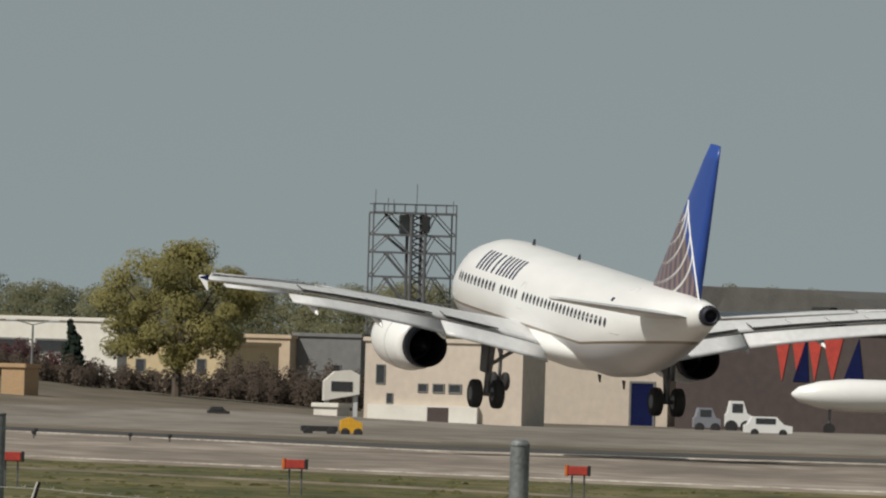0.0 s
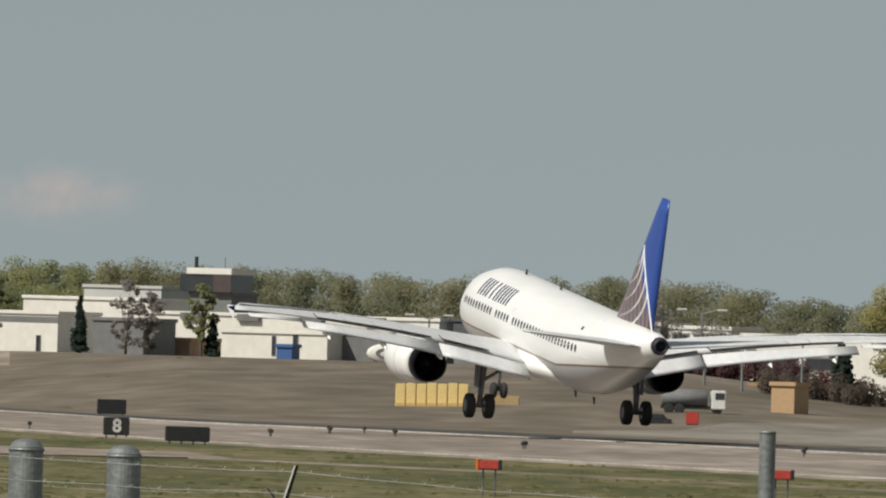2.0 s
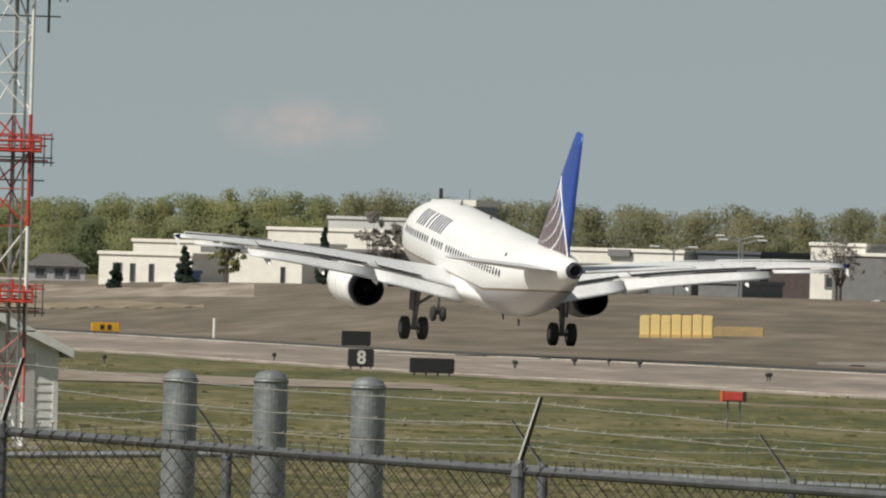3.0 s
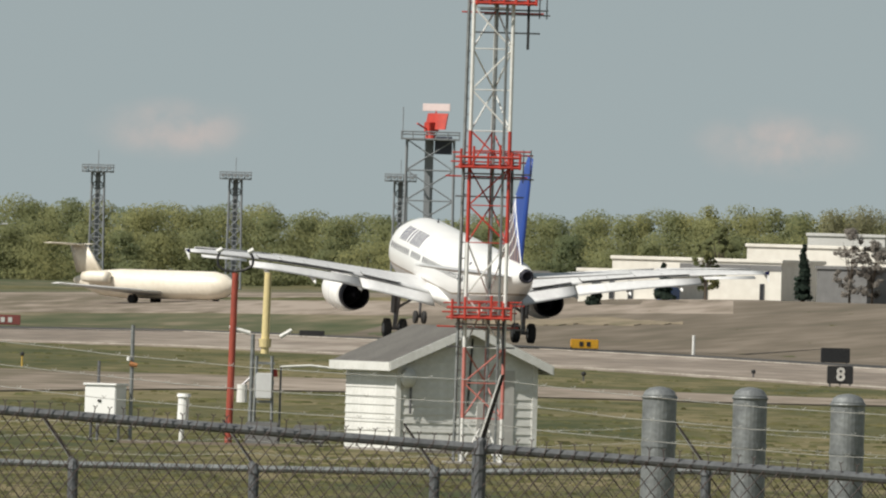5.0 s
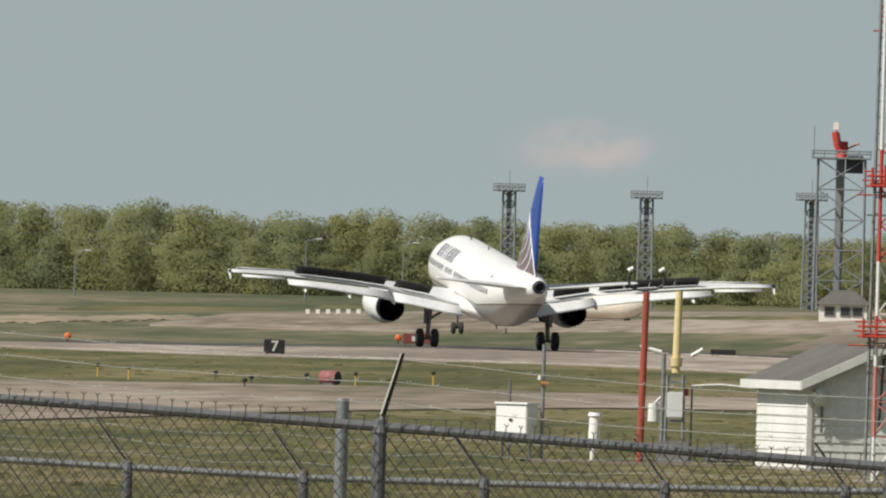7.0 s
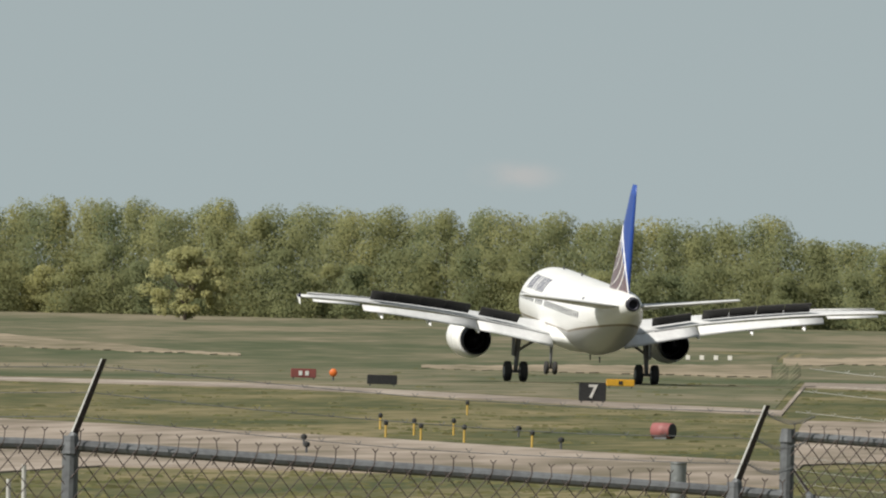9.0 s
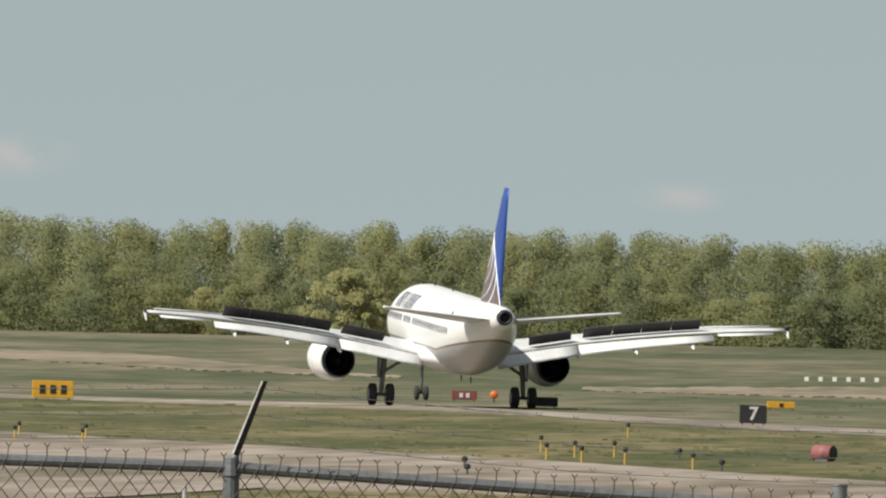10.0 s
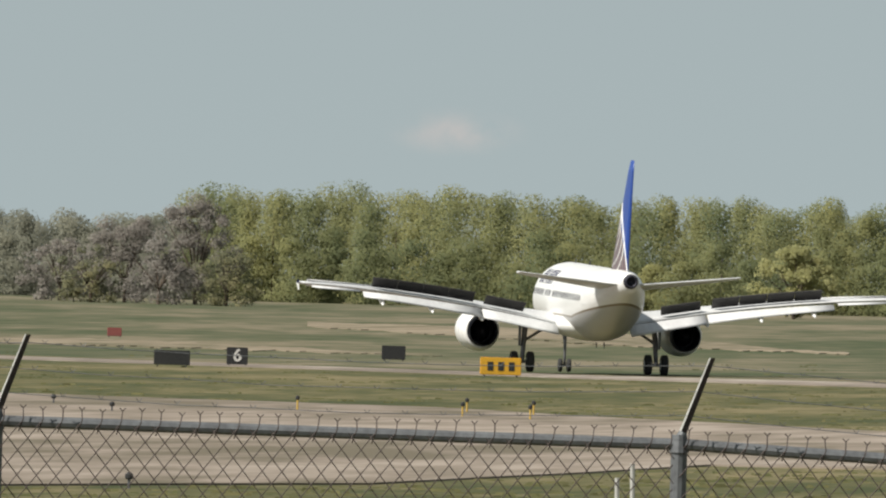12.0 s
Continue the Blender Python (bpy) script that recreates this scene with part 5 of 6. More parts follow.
hedge("hedge", "brown leafless scrub along the apron fence", SCRUB, 47.16, 53.66, 1350, 2.8, 22, 24)

MAROON = surface("maroon_leaves", (0.17, 0.085, 0.085), (0.11, 0.06, 0.06), 0.9, big=0.2, small=1.0, random_tint=0.12)
leafy(MAROON)
hedge("hedge", "dark maroon shrubs along the apron road", MAROON, 32.92, 41.54, 1400, 2.0, 23, 26)
hedge("hedge", "dark maroon shrubs along the apron road", MAROON, 33.00, 36.13, 1395, 1.9, 24, 12)
for i, (tx, hgt) in enumerate(((32.68, 4.4), (29.93, 4.0), (35.63, 3.4), (29.75, 4.4), (32.75, 4.2), (35.00, 3.6))):
    branch_tree("bare_tree", "leafless grey-brown street tree behind the apron", tx, 1410, hgt, 1.5, BARE, 60 + i, 700, 0.07, 0.10, low=0.35)


def tank_truck(a0, a1, d, h):
    a, w = (a0 + a1) / 2, d * (a1 - a0) / 1000
    ob = thing("tank_truck", "grey fuel tank truck on the apron road", "truck", spot(a, d, ground_z(a, d)))
    part("tank", loft([[Vector((x, 0.9 + 0.85 * r * math.cos(k * math.tau / 18), h * 0.62 + h * 0.36 * r * math.sin(k * math.tau / 18))) for k in range(18)] for x, r in ((-w * 0.5, 0.8), (-w * 0.48, 1), (w * 0.2, 1), (w * 0.22, 0.8))]), GREYW, ob, smooth=True)
    part("chassis", box(-w * 0.5, w * 0.48, 0.3, 1.5, h * 0.2, h * 0.32), BLACK, ob)
    part("cab", box(w * 0.27, w * 0.5, 0.0, 1.8, h * 0.2, h * 0.95, 0.06), WHITEP, ob)
    part("cab_window", box(w * 0.33, w * 0.47, -0.02, -0.003, h * 0.6, h * 0.85), GLASSD, ob)
    for x in (-0.38, -0.22, 0.36):
        part("wheel", loft([[Vector((x * w + h * r * math.cos(k * math.tau / 16), y, h * (0.2 + r * math.sin(k * math.tau / 16)))) for k in range(16)] for y, r in ((0.1, 0.14), (0.12, 0.2), (0.4, 0.2))]), RUBBER, ob)


tank_truck(32.88, 35.75, 1255, 1.43)
ob, w = block("freight_container", "orange-tan freight container on the apron", 37.70, 38.78, 1273, 1.82, surface("container_tan", (0.50, 0.33, 0.18), (0.38, 0.25, 0.14), 0.7), 2.4, category="container")
van("car", "dark car at the apron edge", 32.22, 33.37, 1222, 0.60, BLACK)
van("car", "dark car at the apron edge", 46.93, 47.88, 1228, 0.51, BLACK)
ob = thing("barrier", "small red barrier on the apron edge", "barrier", spot(34.27, 1219, ground_z(34.27, 1219)))
part("board", box(-0.35, 0.35, 0, 0.15, 0.1, 0.75, 0.03), REDP, ob)
part("foot", box(-0.3, 0.3, -0.1, 0.25, -0.05, 0.12), BLACK, ob)

# pale halls and a van behind the leafless street trees
ob, w = block("white_hall", "pale cream hall with high strip windows", 33.04, 35.94, 1450, 3.11, WHITEW, 6)
for x in (-0.3, 0.05, 0.35):
    opening(ob, "window", x * w - 0.5, x * w + 0.45,  3.11 - 1.1,  3.11 - 0.6)
ob, w = block("grey_unit", "low grey workshop row under a pale roof band", 29.45, 32.85, 1525, 3.28, GREYW, 6, WHITEW)
ob, w = block("white_unit", "small white flat-roofed unit with a weathered front", 28.49, 31.07, 1532, 3.92, WHITEW, 6)
opening(ob, "window", -w * 0.2, w * 0.1, 0.9, 1.5)
van("van", "white van parked behind street trees", 31.31, 32.96, 1470, 0.16, WHITEP)

# planting before the white sheds
for i, (ta, td, th, tw) in enumerate(((9.12, 1530, 5.4, 1.3), (10.12, 1530, 4.6, 1.2))):
    branch_tree("budding_tree", "thin reddish-brown budding tree before the sheds", ta, td, th, tw, BARE, 80 + i, 2600, 0.08, 0.09, low=0.1)
conifer(7.07, 1535, 3.9, 0.75, 91)
ob, w = block("grey_unit", "mid-grey workshop front between white sheds", 7.57, 9.97, 1542, 2.57, GREYW, 6)

# long white cargo buildings behind the runway
ob, w = block("cargo_shed", "long white cargo shed with pale roof band", 8.44, 23.44, 1560, 3.15, WHITEW, 16)
for x in (-0.28, -0.1, 0.1, 0.3):
    part("roof_vent", box(x * w - 0.8, x * w + 0.8, -0.3, 0.5, 2.61, 3.08), GREYW, ob, "grey louvre box")
ob, w = block("white_unit", "bright white flat-roofed workshop", 13.19, 18.19, 1545, 2.00, WHITEW, 9)
opening(ob, "door", w * 0.18, w * 0.22, 0.1, 1.7)
opening(ob, "window", -w * 0.02, w * 0.01, 0.3, 1.6)
ob, w = block("grey_unit", "grey metal-clad workshop beside white sheds", 18.22, 23.49, 1545, 2.07, GREYW, 9)
opening(ob, "door", w * 0.05, w * 0.12, 0.1, 1.6, BLACK)
ob, w = block("tan_unit", "low tan rendered workshop", 10.19, 11.99, 1548, 1.33, surface("tan_render", (0.40, 0.27, 0.18), (0.30, 0.2, 0.14), 0.9, big=0.3, small=2), 6)
ob, w = block("dark_unit", "dark blue-grey workshop block", 23.49, 26.44, 1556, 3.20, surface("slate_cladding", (0.10, 0.105, 0.12), (0.07, 0.075, 0.085), 0.8), 10)
ob, w = block("grey_unit", "grey workshop in front of dark blocks", 23.58, 25.58, 1500, 1.16, GREYW, 8)
ob, w = block("white_unit", "weathered pale block with a flat roof", 28.66, 31.21, 1620, 3.96, surface("weathered_white", (0.55, 0.52, 0.48), (0.38, 0.36, 0.33), 0.9, big=0.4, small=2), 8)
# added block that stands in for dark trees in haze; no building known here
ob, w = block("brown_block", "dark grey-brown block in place of dark trees and haze", 26.48, 34.23, 1540, 2.26, BROWNW, 20)
ob, w = block("portable_toilet", "blue plastic site cabin", 15.77, 16.49, 1535, 1.09, surface("cabin_blue", (0.05, 0.13, 0.34), (0.04, 0.1, 0.26), 0.5), 1.5, category="cabin")
ob, w = block("portable_toilet", "blue plastic site cabin", 0.59, 1.27, 1535, 0.92, surface("cabin_blue", (0.05, 0.13, 0.34), (0.04, 0.1, 0.26), 0.5), 1.5, category="cabin")
# yellow barrier blocks
a0, a1, d, h = 21.12, 24.37, 1270, 1.38
n = 7
for i in range(n):
    b0, b1 = a0 + (a1 - a0) * i / n, a0 + (a1 - a0) * (i + 0.94) / n
    wv = d * (b1 - b0) / 1000
    a = (b0 + b1) / 2
    ob = thing("barrier_block", "dirty yellow concrete barrier block", "barrier", spot(a, d, ground_z(a, d)), 0, "yellow barrier blocks")
    part("block", box(-wv / 2, wv / 2, 0, 0.8, -0.1, h * (0.97 + 0.03 * (i % 2)), 0.05), surface("faded_yellow", (0.82, 0.64, 0.28), (0.68, 0.50, 0.20), 0.8, big=0.8, small=5), ob)
    part("foot", box(-wv / 2 - 0.01, wv / 2 + 0.01, -0.2, 1.0, -0.1, 0.25, 0.04), surface("faded_yellow", (0.62, 0.45, 0.18), (0.5, 0.34, 0.14), 0.8), ob)
a0, a1, d, h = 24.40, 26.60, 1276, 0.63
ob = thing("barrier_block", "low dirty yellow barrier", "barrier", spot((a0 + a1) / 2, d, ground_z(a0, d)))
wv = d * (a1 - a0) / 1000
part("block", box(-wv / 2, wv / 2, 0, 0.6, -0.1, h, 0.05), surface("dull_yellow", (0.50, 0.36, 0.17), (0.35, 0.26, 0.14), 0.85, big=0.8, small=5), ob)


# control cab on a square shaft
a0, a1, d, h = 11.40, 13.82, 1600, 6.20
ob, w = block("control_cab", "square control cab on a shaft above white sheds", 11.85, 13.80, 1600, 4.61, GREYW, 5, category="tower")
hb = 4.61
part("cab", box(-w * 0.72, w * 0.52, -0.4, 4, hb + 0.0, h - 0.35, 0.03), GLASSD, ob, "dark glazed cab")
part("cab_corner", box(w * 0.1, w * 0.53, -0.45, -0.405, hb, h - 0.2), BROWNW, ob, "dark red-brown cab panel")
part("cab_roof", box(-w * 0.55, w * 0.55, -0.5, 4.2, h - 0.35, h + 0.1, 0.03), WHITEW, ob, "white flat cab roof")
part("mast", tube((-w * 0.5, 1, h), (-w * 0.5, 1, h + 0.9), 0.14), BLACK, ob)
part("mast", tube((w * 0.2, 1, h), (w * 0.2, 1, h + 0.9), 0.03), STEEL, ob)
ob, w = block("terminal_roof", "long low white terminal roof", 4.32, 10.32, 1650, 4.13, WHITEW, 8)
# thin dark sheet on the front that stands in for shade
part("shade_strip", box(-w / 2, w / 2, -0.02, -0.003, 0.0, 0.78), GREYW, ob)
ob, w = block("terminal_block", "hazy pale block behind the sheds", 7.07, 10.75, 1750, 5.27, surface("pale_concrete", (0.55, 0.55, 0.54), (0.46, 0.46, 0.45), 0.9), 8)

# white row houses by the apron
ob, w = block("white_row", "white flat-roofed row building with dark doors", -1.70, 6.37, 1560, 2.96, WHITEW, 8)
hh =  2.96
# the roof's shadow line, laid on the wall as a dark sheet
part("shade_strip", box(-w * 0.1, w * 0.5, -0.03, -0.003, hh - 0.8, hh - 0.4), GREYW, ob, "dark grey strip coloured as the shadow under the roof edge")
for x0, x1 in ((225, 232), (262, 270), (355, 362), (395, 404), (505, 512)):
    opening(ob, "door", (x0 - 383) / 323 * w, (x1 - 383) / 323 * w, 0.1, 1.25)
ob, w = block("white_row", "lower white front building with dark doors", -3.06, 1.37, 1550, 2.14, WHITEW, 6)
for x0, x1 in ((196, 210), (228, 236), (264, 272)):
    opening(ob, "door", (x0 - 256) / 177 * w, (x1 - 256) / 177 * w, 0.1, 1.3)


def house(label, a0, a1, d, eave, ridge, mat):
    a, w = (a0 + a1) / 2, d * (a1 - a0) / 1000
    ob = thing("small_house", label, "house", spot(a, d, ground_z(a, d)))
    part("wall", box(-w / 2, w / 2, 0, 6, -0.3, eave), mat, ob)
    bm = bmesh.new()
    tri = [(-w / 2 - 0.3, eave), (w / 2 + 0.3, eave), (w * 0.22, ridge), (-w * 0.22, ridge)]
    add_loft(bm, [[Vector((x, -0.3, eave)) if k < 2 else Vector((x, 3, z)) for k, (x, z) in enumerate(tri)],
                  [Vector((x, 6.3, eave)) if k < 2 else Vector((x, 3.2, z)) for k, (x, z) in enumerate(tri)]])
    part("roof", bm, ROOF, ob, "grey hipped roof")
    for x in (-0.28, 0.05, 0.3):
        opening(ob, "window", x * w - 0.3, x * w + 0.3, eave * 0.35, eave * 0.8)
    return ob


house("small grey house with hipped roof", -6.04, -3.49, 1600, 1.1, 2.0, surface("house_grey", (0.40, 0.40, 0.42), None, 0.8))
house("small pale house with grey hipped roof", -10.42, -8.29, 1600, 1.2, 2.2, WHITEW)


# lamp posts with twin heads
def lamp_post(a, d, h, twin=True):
    ob = thing("lamp_post", "grey steel apron lamp post", "lamp post", spot(a, d, ground_z(a, d)))
    part("pole", tube((0, 0, -0.2), (0, 0, h), 0.09, 0.06, 8), GALV, ob)
    for s in (-1, 1) if twin else (1,):
        part("arm", tube((0, 0, h), (s * 1.0, 0, h + 0.25), 0.04, n=6), GALV, ob)
        part("lamp_head", box(min(s * 0.95, s * 1.6), max(s * 0.95, s * 1.6), -0.2, 0.2, h + 0.2, h + 0.32, 0.03), GREYP, ob)


for a, d, h in ((25.55, 1480, 3.57, ), (22.51, 1480, 3.00, ), (-43.38, 2300, 4.44, ), (-33.17, 2300, 6.13, ), (-28.87, 2300, 5.97, ), (25.41, 1480, 3.83,), (36.41, 1340, 2.96,), (34.57, 1420, 3.84,), (34.74, 1350, 3.15,), (39.06, 1340, 3.36,)):
    lamp_post(a, d, h, d < 2000)
ob = thing("white_marker", "thin white marker post beyond the runway", "post", spot(2.29, 1276))
part("pole", tube((0, 0, -0.2), (0, 0, 1.2), 0.09, n=8), WHITEP, ob)


# small pale sheds, tanks and round gatehouses seen low in the haze
def dome(a0, a1, d, h, label):
    a, w = (a0 + a1) / 2, d * (a1 - a0) / 1000
    ob = thing("fuel_tank", label, "tank", spot(a, d, ground_z(a, d)))
    n = 16
    rings = [[Vector((w / 2 * math.cos(q) * r, y, max(-0.1, h * 0.5 + h * 0.5 * math.sin(q) * r))) for q in [k * math.tau / n for k in range(n)]] for y, r in ((0, 0.86), (0.12, 1), (2.6, 1), (2.72, 0.86))]
    part("shell", loft(rings), WHITEW, ob, smooth=True)
    part("end_ring", loft([[Vector((w / 2 * math.cos(q) * r, -0.04, h * 0.5 + h * 0.5 * math.sin(q) * r)) for q in [k * math.tau / n for k in range(n)]] for r in (0.55, 0.35)], cap=False), GREYW, ob)
    part("cradle", box(-w * 0.3, w * 0.3, 0.4, 2.2, -0.2, h * 0.2), GREYW, ob)


dome(19.80, 21.45, 1538, 1.29, "white horizontal tank with grey end ring")


# ---- lattice floodlight and radar towers
def lattice(name, label, a, d, w, z_top, platform, legs_in=0.75, mat=GALV, extra=None, bays=6, r=0.09):
    ob = thing(name, label, "tower", spot(a, d, ground_z(a, d)))
    for sx in (-1, 1):
        for sy in (-1, 1):
            part("leg", tube((sx * w / 2, sy * w / 2, -0.2), (sx * w / 2 * legs_in, sy * w / 2 * legs_in, z_top), r, n=6), mat, ob)
    for i in range(bays):
        z0, z1 = z_top * i / bays, z_top * (i + 1) / bays
        w0, w1 = w / 2 * (1 - (1 - legs_in) * i / bays), w / 2 * (1 - (1 - legs_in) * (i + 1) / bays)
        for sy in (-1, 1):
            bm = bmesh.new()
            add_tube(bm, (-w0, sy * w0, z0), (w1, sy * w1, z1), r * 0.55, n=5)
            add_tube(bm, (w0, sy * w0, z0), (-w1, sy * w1, z1), r * 0.55, n=5)
            add_tube(bm, (-w1, sy * w1, z1), (w1, sy * w1, z1), r * 0.55, n=5)
            part("brace", bm, mat, ob)
        for sx in (-1, 1):
            bm = bmesh.new()
            add_tube(bm, (sx * w0, -w0, z0), (sx * w1, w1, z1), r * 0.5, n=5)
            add_tube(bm, (sx * w1, -w1, z1), (sx * w1, w1, z1), r * 0.5, n=5)
            part("brace", bm, mat, ob)
    pw, ph = platform
    part("platform", box(-pw / 2, pw / 2, -pw / 2, pw / 2, z_top, z_top + 0.15), mat, ob)
    for z in (0.5, ph):
        for sy in (-1, 1):
            part("railing", tube((-pw / 2, sy * pw / 2, z_top + z), (pw / 2, sy * pw / 2, z_top + z), r * 0.5, n=5), mat, ob)
        for sx in (-1, 1):
            part("railing", tube((sx * pw / 2, -pw / 2, z_top + z), (sx * pw / 2, pw / 2, z_top + z), r * 0.5, n=5), mat, ob)
    for i in range(6):
        x = -pw / 2 + pw * i / 5
        part("railing_post", tube((x, -pw / 2, z_top), (x, -pw / 2, z_top + ph), r * 0.5, n=5), mat, ob)
    return ob


HAZY = surface("tower_grey", (0.24, 0.255, 0.27), (0.18, 0.195, 0.21), 0.7, 0.0)
DARKT = surface("tower_dark_steel", (0.16, 0.165, 0.175), (0.11, 0.11, 0.12), 0.7, 0.2)
# tower with radar gear near the office block
a, d, h = 55.73, 1420, 12.42
tw = thing("lattice_tower", "dark steel lattice tower with railed platform", "tower", spot(a, d, ground_z(a, d)))
for x, r in ((-2.6, 0.05), (2.6, 0.05), (-0.2, 0.10), (0.67, 0.10)):
    for y in (-2.4, 2.4):
        part("leg", tube((x, y, -0.2), (x, y, h), r, n=6), DARKT, tw)
levels = [h, h - 1.32, h - 2.42, h - 3.95, h - 5.6, h - 7.4]
for z0, z1 in zip(levels[1:], levels):
    for y in (-2.4, 2.4):
        bm = bmesh.new()
        add_box(bm, -2.6, 2.6, y - 0.05, y + 0.05, z0 - 0.055, z0 + 0.055)
        part("girder", bm, DARKT, tw)
        for apex, ends in ((-1.5, (-2.6, -0.3)), (1.35, (2.6, 0.75))):
            bm = bmesh.new()
            for e in ends:
                add_tube(bm, (apex, y, z1), (e, y, z0), 0.04, n=5)
            part("brace", bm, DARKT, tw)
    bm = bmesh.new()
    for k in range(3):
        za, zb = z0 + (z1 - z0) * k / 3, z0 + (z1 - z0) * (k + 1) / 3
        add_tube(bm, (-0.2, -2.2, za), (0.67, -2.2, zb), 0.05, n=5)
        add_tube(bm, (0.67, -2.1, za), (-0.2, -2.1, zb), 0.05, n=5)
    part("stair_core", bm, DARKT, tw, "dark zigzag ladder core")
    bm = bmesh.new()
    add_tube(bm, (-1.7, 1.0, z1), (-0.3, 1.0, z0), 0.09, n=5)
    part("stair_flight", bm, DARKT, tw)
part("platform", box(-2.62, 2.62, -2.5, 2.5, h, h + 0.13), DARKT, tw)
part("railing", tube((-2.6, -2.5, h + 0.62), (2.6, -2.5, h + 0.62), 0.035, n=5), DARKT, tw)
part("railing", tube((-2.6, 2.5, h + 0.62), (2.6, 2.5, h + 0.62), 0.035, n=5), DARKT, tw)
for k in range(9):
    part("railing_post", tube((-2.6 + 0.65 * k, -2.5, h), (-2.6 + 0.65 * k, -2.5, h + 0.65), 0.045, n=5), DARKT, tw)
part("equipment_box", box(-0.85, -0.02, -1.6, 0.2, h - 1.25, h - 0.05, 0.04), HAZY, tw, "grey equipment cabinet")
part("equipment_box", box(0.45, 0.95, -2.6, -1.8, h - 1.1, h - 0.1, 0.04), BLACK, tw, "dark equipment box")
for x, hh in ((-1.7, 0.6), (-1.35, 0.5), (0.1, 1.5), (-2.5, 1.1), (2.4, 0.5)):
    part("aerial", tube((x, -2.4, h), (x, -2.4, h + 0.4 + hh), 0.025, n=5), DARKT, tw)
# three slim floodlight towers
for a, d, h in ((-24.26, 2250, 11.61), (-18.17, 2250, 10.98), (-10.87, 2250, 10.85)):
    fl = lattice("floodlight_tower", "slim grey floodlight tower with wide head platform", a, d, 1.5, h, (3.1, 0.75), 0.8, HAZY, bays=9, r=0.10)
    part("core", box(-0.25, 0.25, -0.2, 0.2, 0, h), HAZY, fl)
    for i in range(5):
        part("floodlight", box(-1.4 + i * 0.6, -1.05 + i * 0.6, -1.75, -1.5, h + 0.25, h + 0.6, 0.02), HAZY, fl)
    part("aerial", tube((0, 0, h), (0, 0, h + 2.2), 0.04, n=5), HAZY, fl)
# radar tower with turning red aerial
a, d, h = -9.60, 2100, 14.15
rt = lattice("radar_tower", "grey lattice radar tower with railed deck", a, d, 4.6, h, (5.4, 0.75), 0.95, HAZY, bays=5, r=0.11)
part("stair_core", box(-0.5, 0.3, -0.5, 0.5, 0, h), HAZY, rt)
part("equipment_box", box(0.4, 2.0, -1.5, 0.5, h - 1.3, h + 0.35), surface("slate_box", (0.06, 0.065, 0.09), None, 0.7), rt, "dark equipment cabin")
part("pedestal", tube((0, 0, h), (0, 0, h + 0.75), 0.55, 0.4, 12), REDP, rt)
part("whip", tube((-2.6, 0, h), (-2.6, 0, h + 3.0), 0.05, n=5), HAZY, rt)
radar = thing("radar_aerial", "red rotating radar dish with pale screen above", "radar", spot(a, d, ground_z(a, d) + h + 0.75))
bm = bmesh.new()
rows_ = []
for i in range(9):
    x = -1.55 + 3.1 * i / 8
    y = 0.55 - 0.45 * (x / 1.55) ** 2
    rows_.append([Vector((x, -y + 0.55, 0.25)), Vector((x, -y + 0.65, 0.25)), Vector((x, -y + 0.95, 1.75)), Vector((x, -y + 0.85, 1.75))])
add_loft(bm, rows_)
part("reflector", bm, REDP, radar, "red curved reflector")
part("hub", box(-0.45, 0.45, -0.5, 0.6, 0.0, 0.9, 0.06), REDP, radar)
part("feed_arm", tube((0, -0.4, 0.2), (0, -1.6, 0.75), 0.09, n=6), REDP, radar)
part("screen", box(-2.1, 2.1, 0.55, 0.62, 1.95, 2.65, 0.02), surface("screen_pink", (0.62, 0.52, 0.51), (0.55, 0.45, 0.44), 0.8), radar, "pale pinkish screen aerial")
part("screen_arm", tube((0, 0.4, 0.8), (0, 0.58, 2.0), 0.07, n=6), REDP, radar)


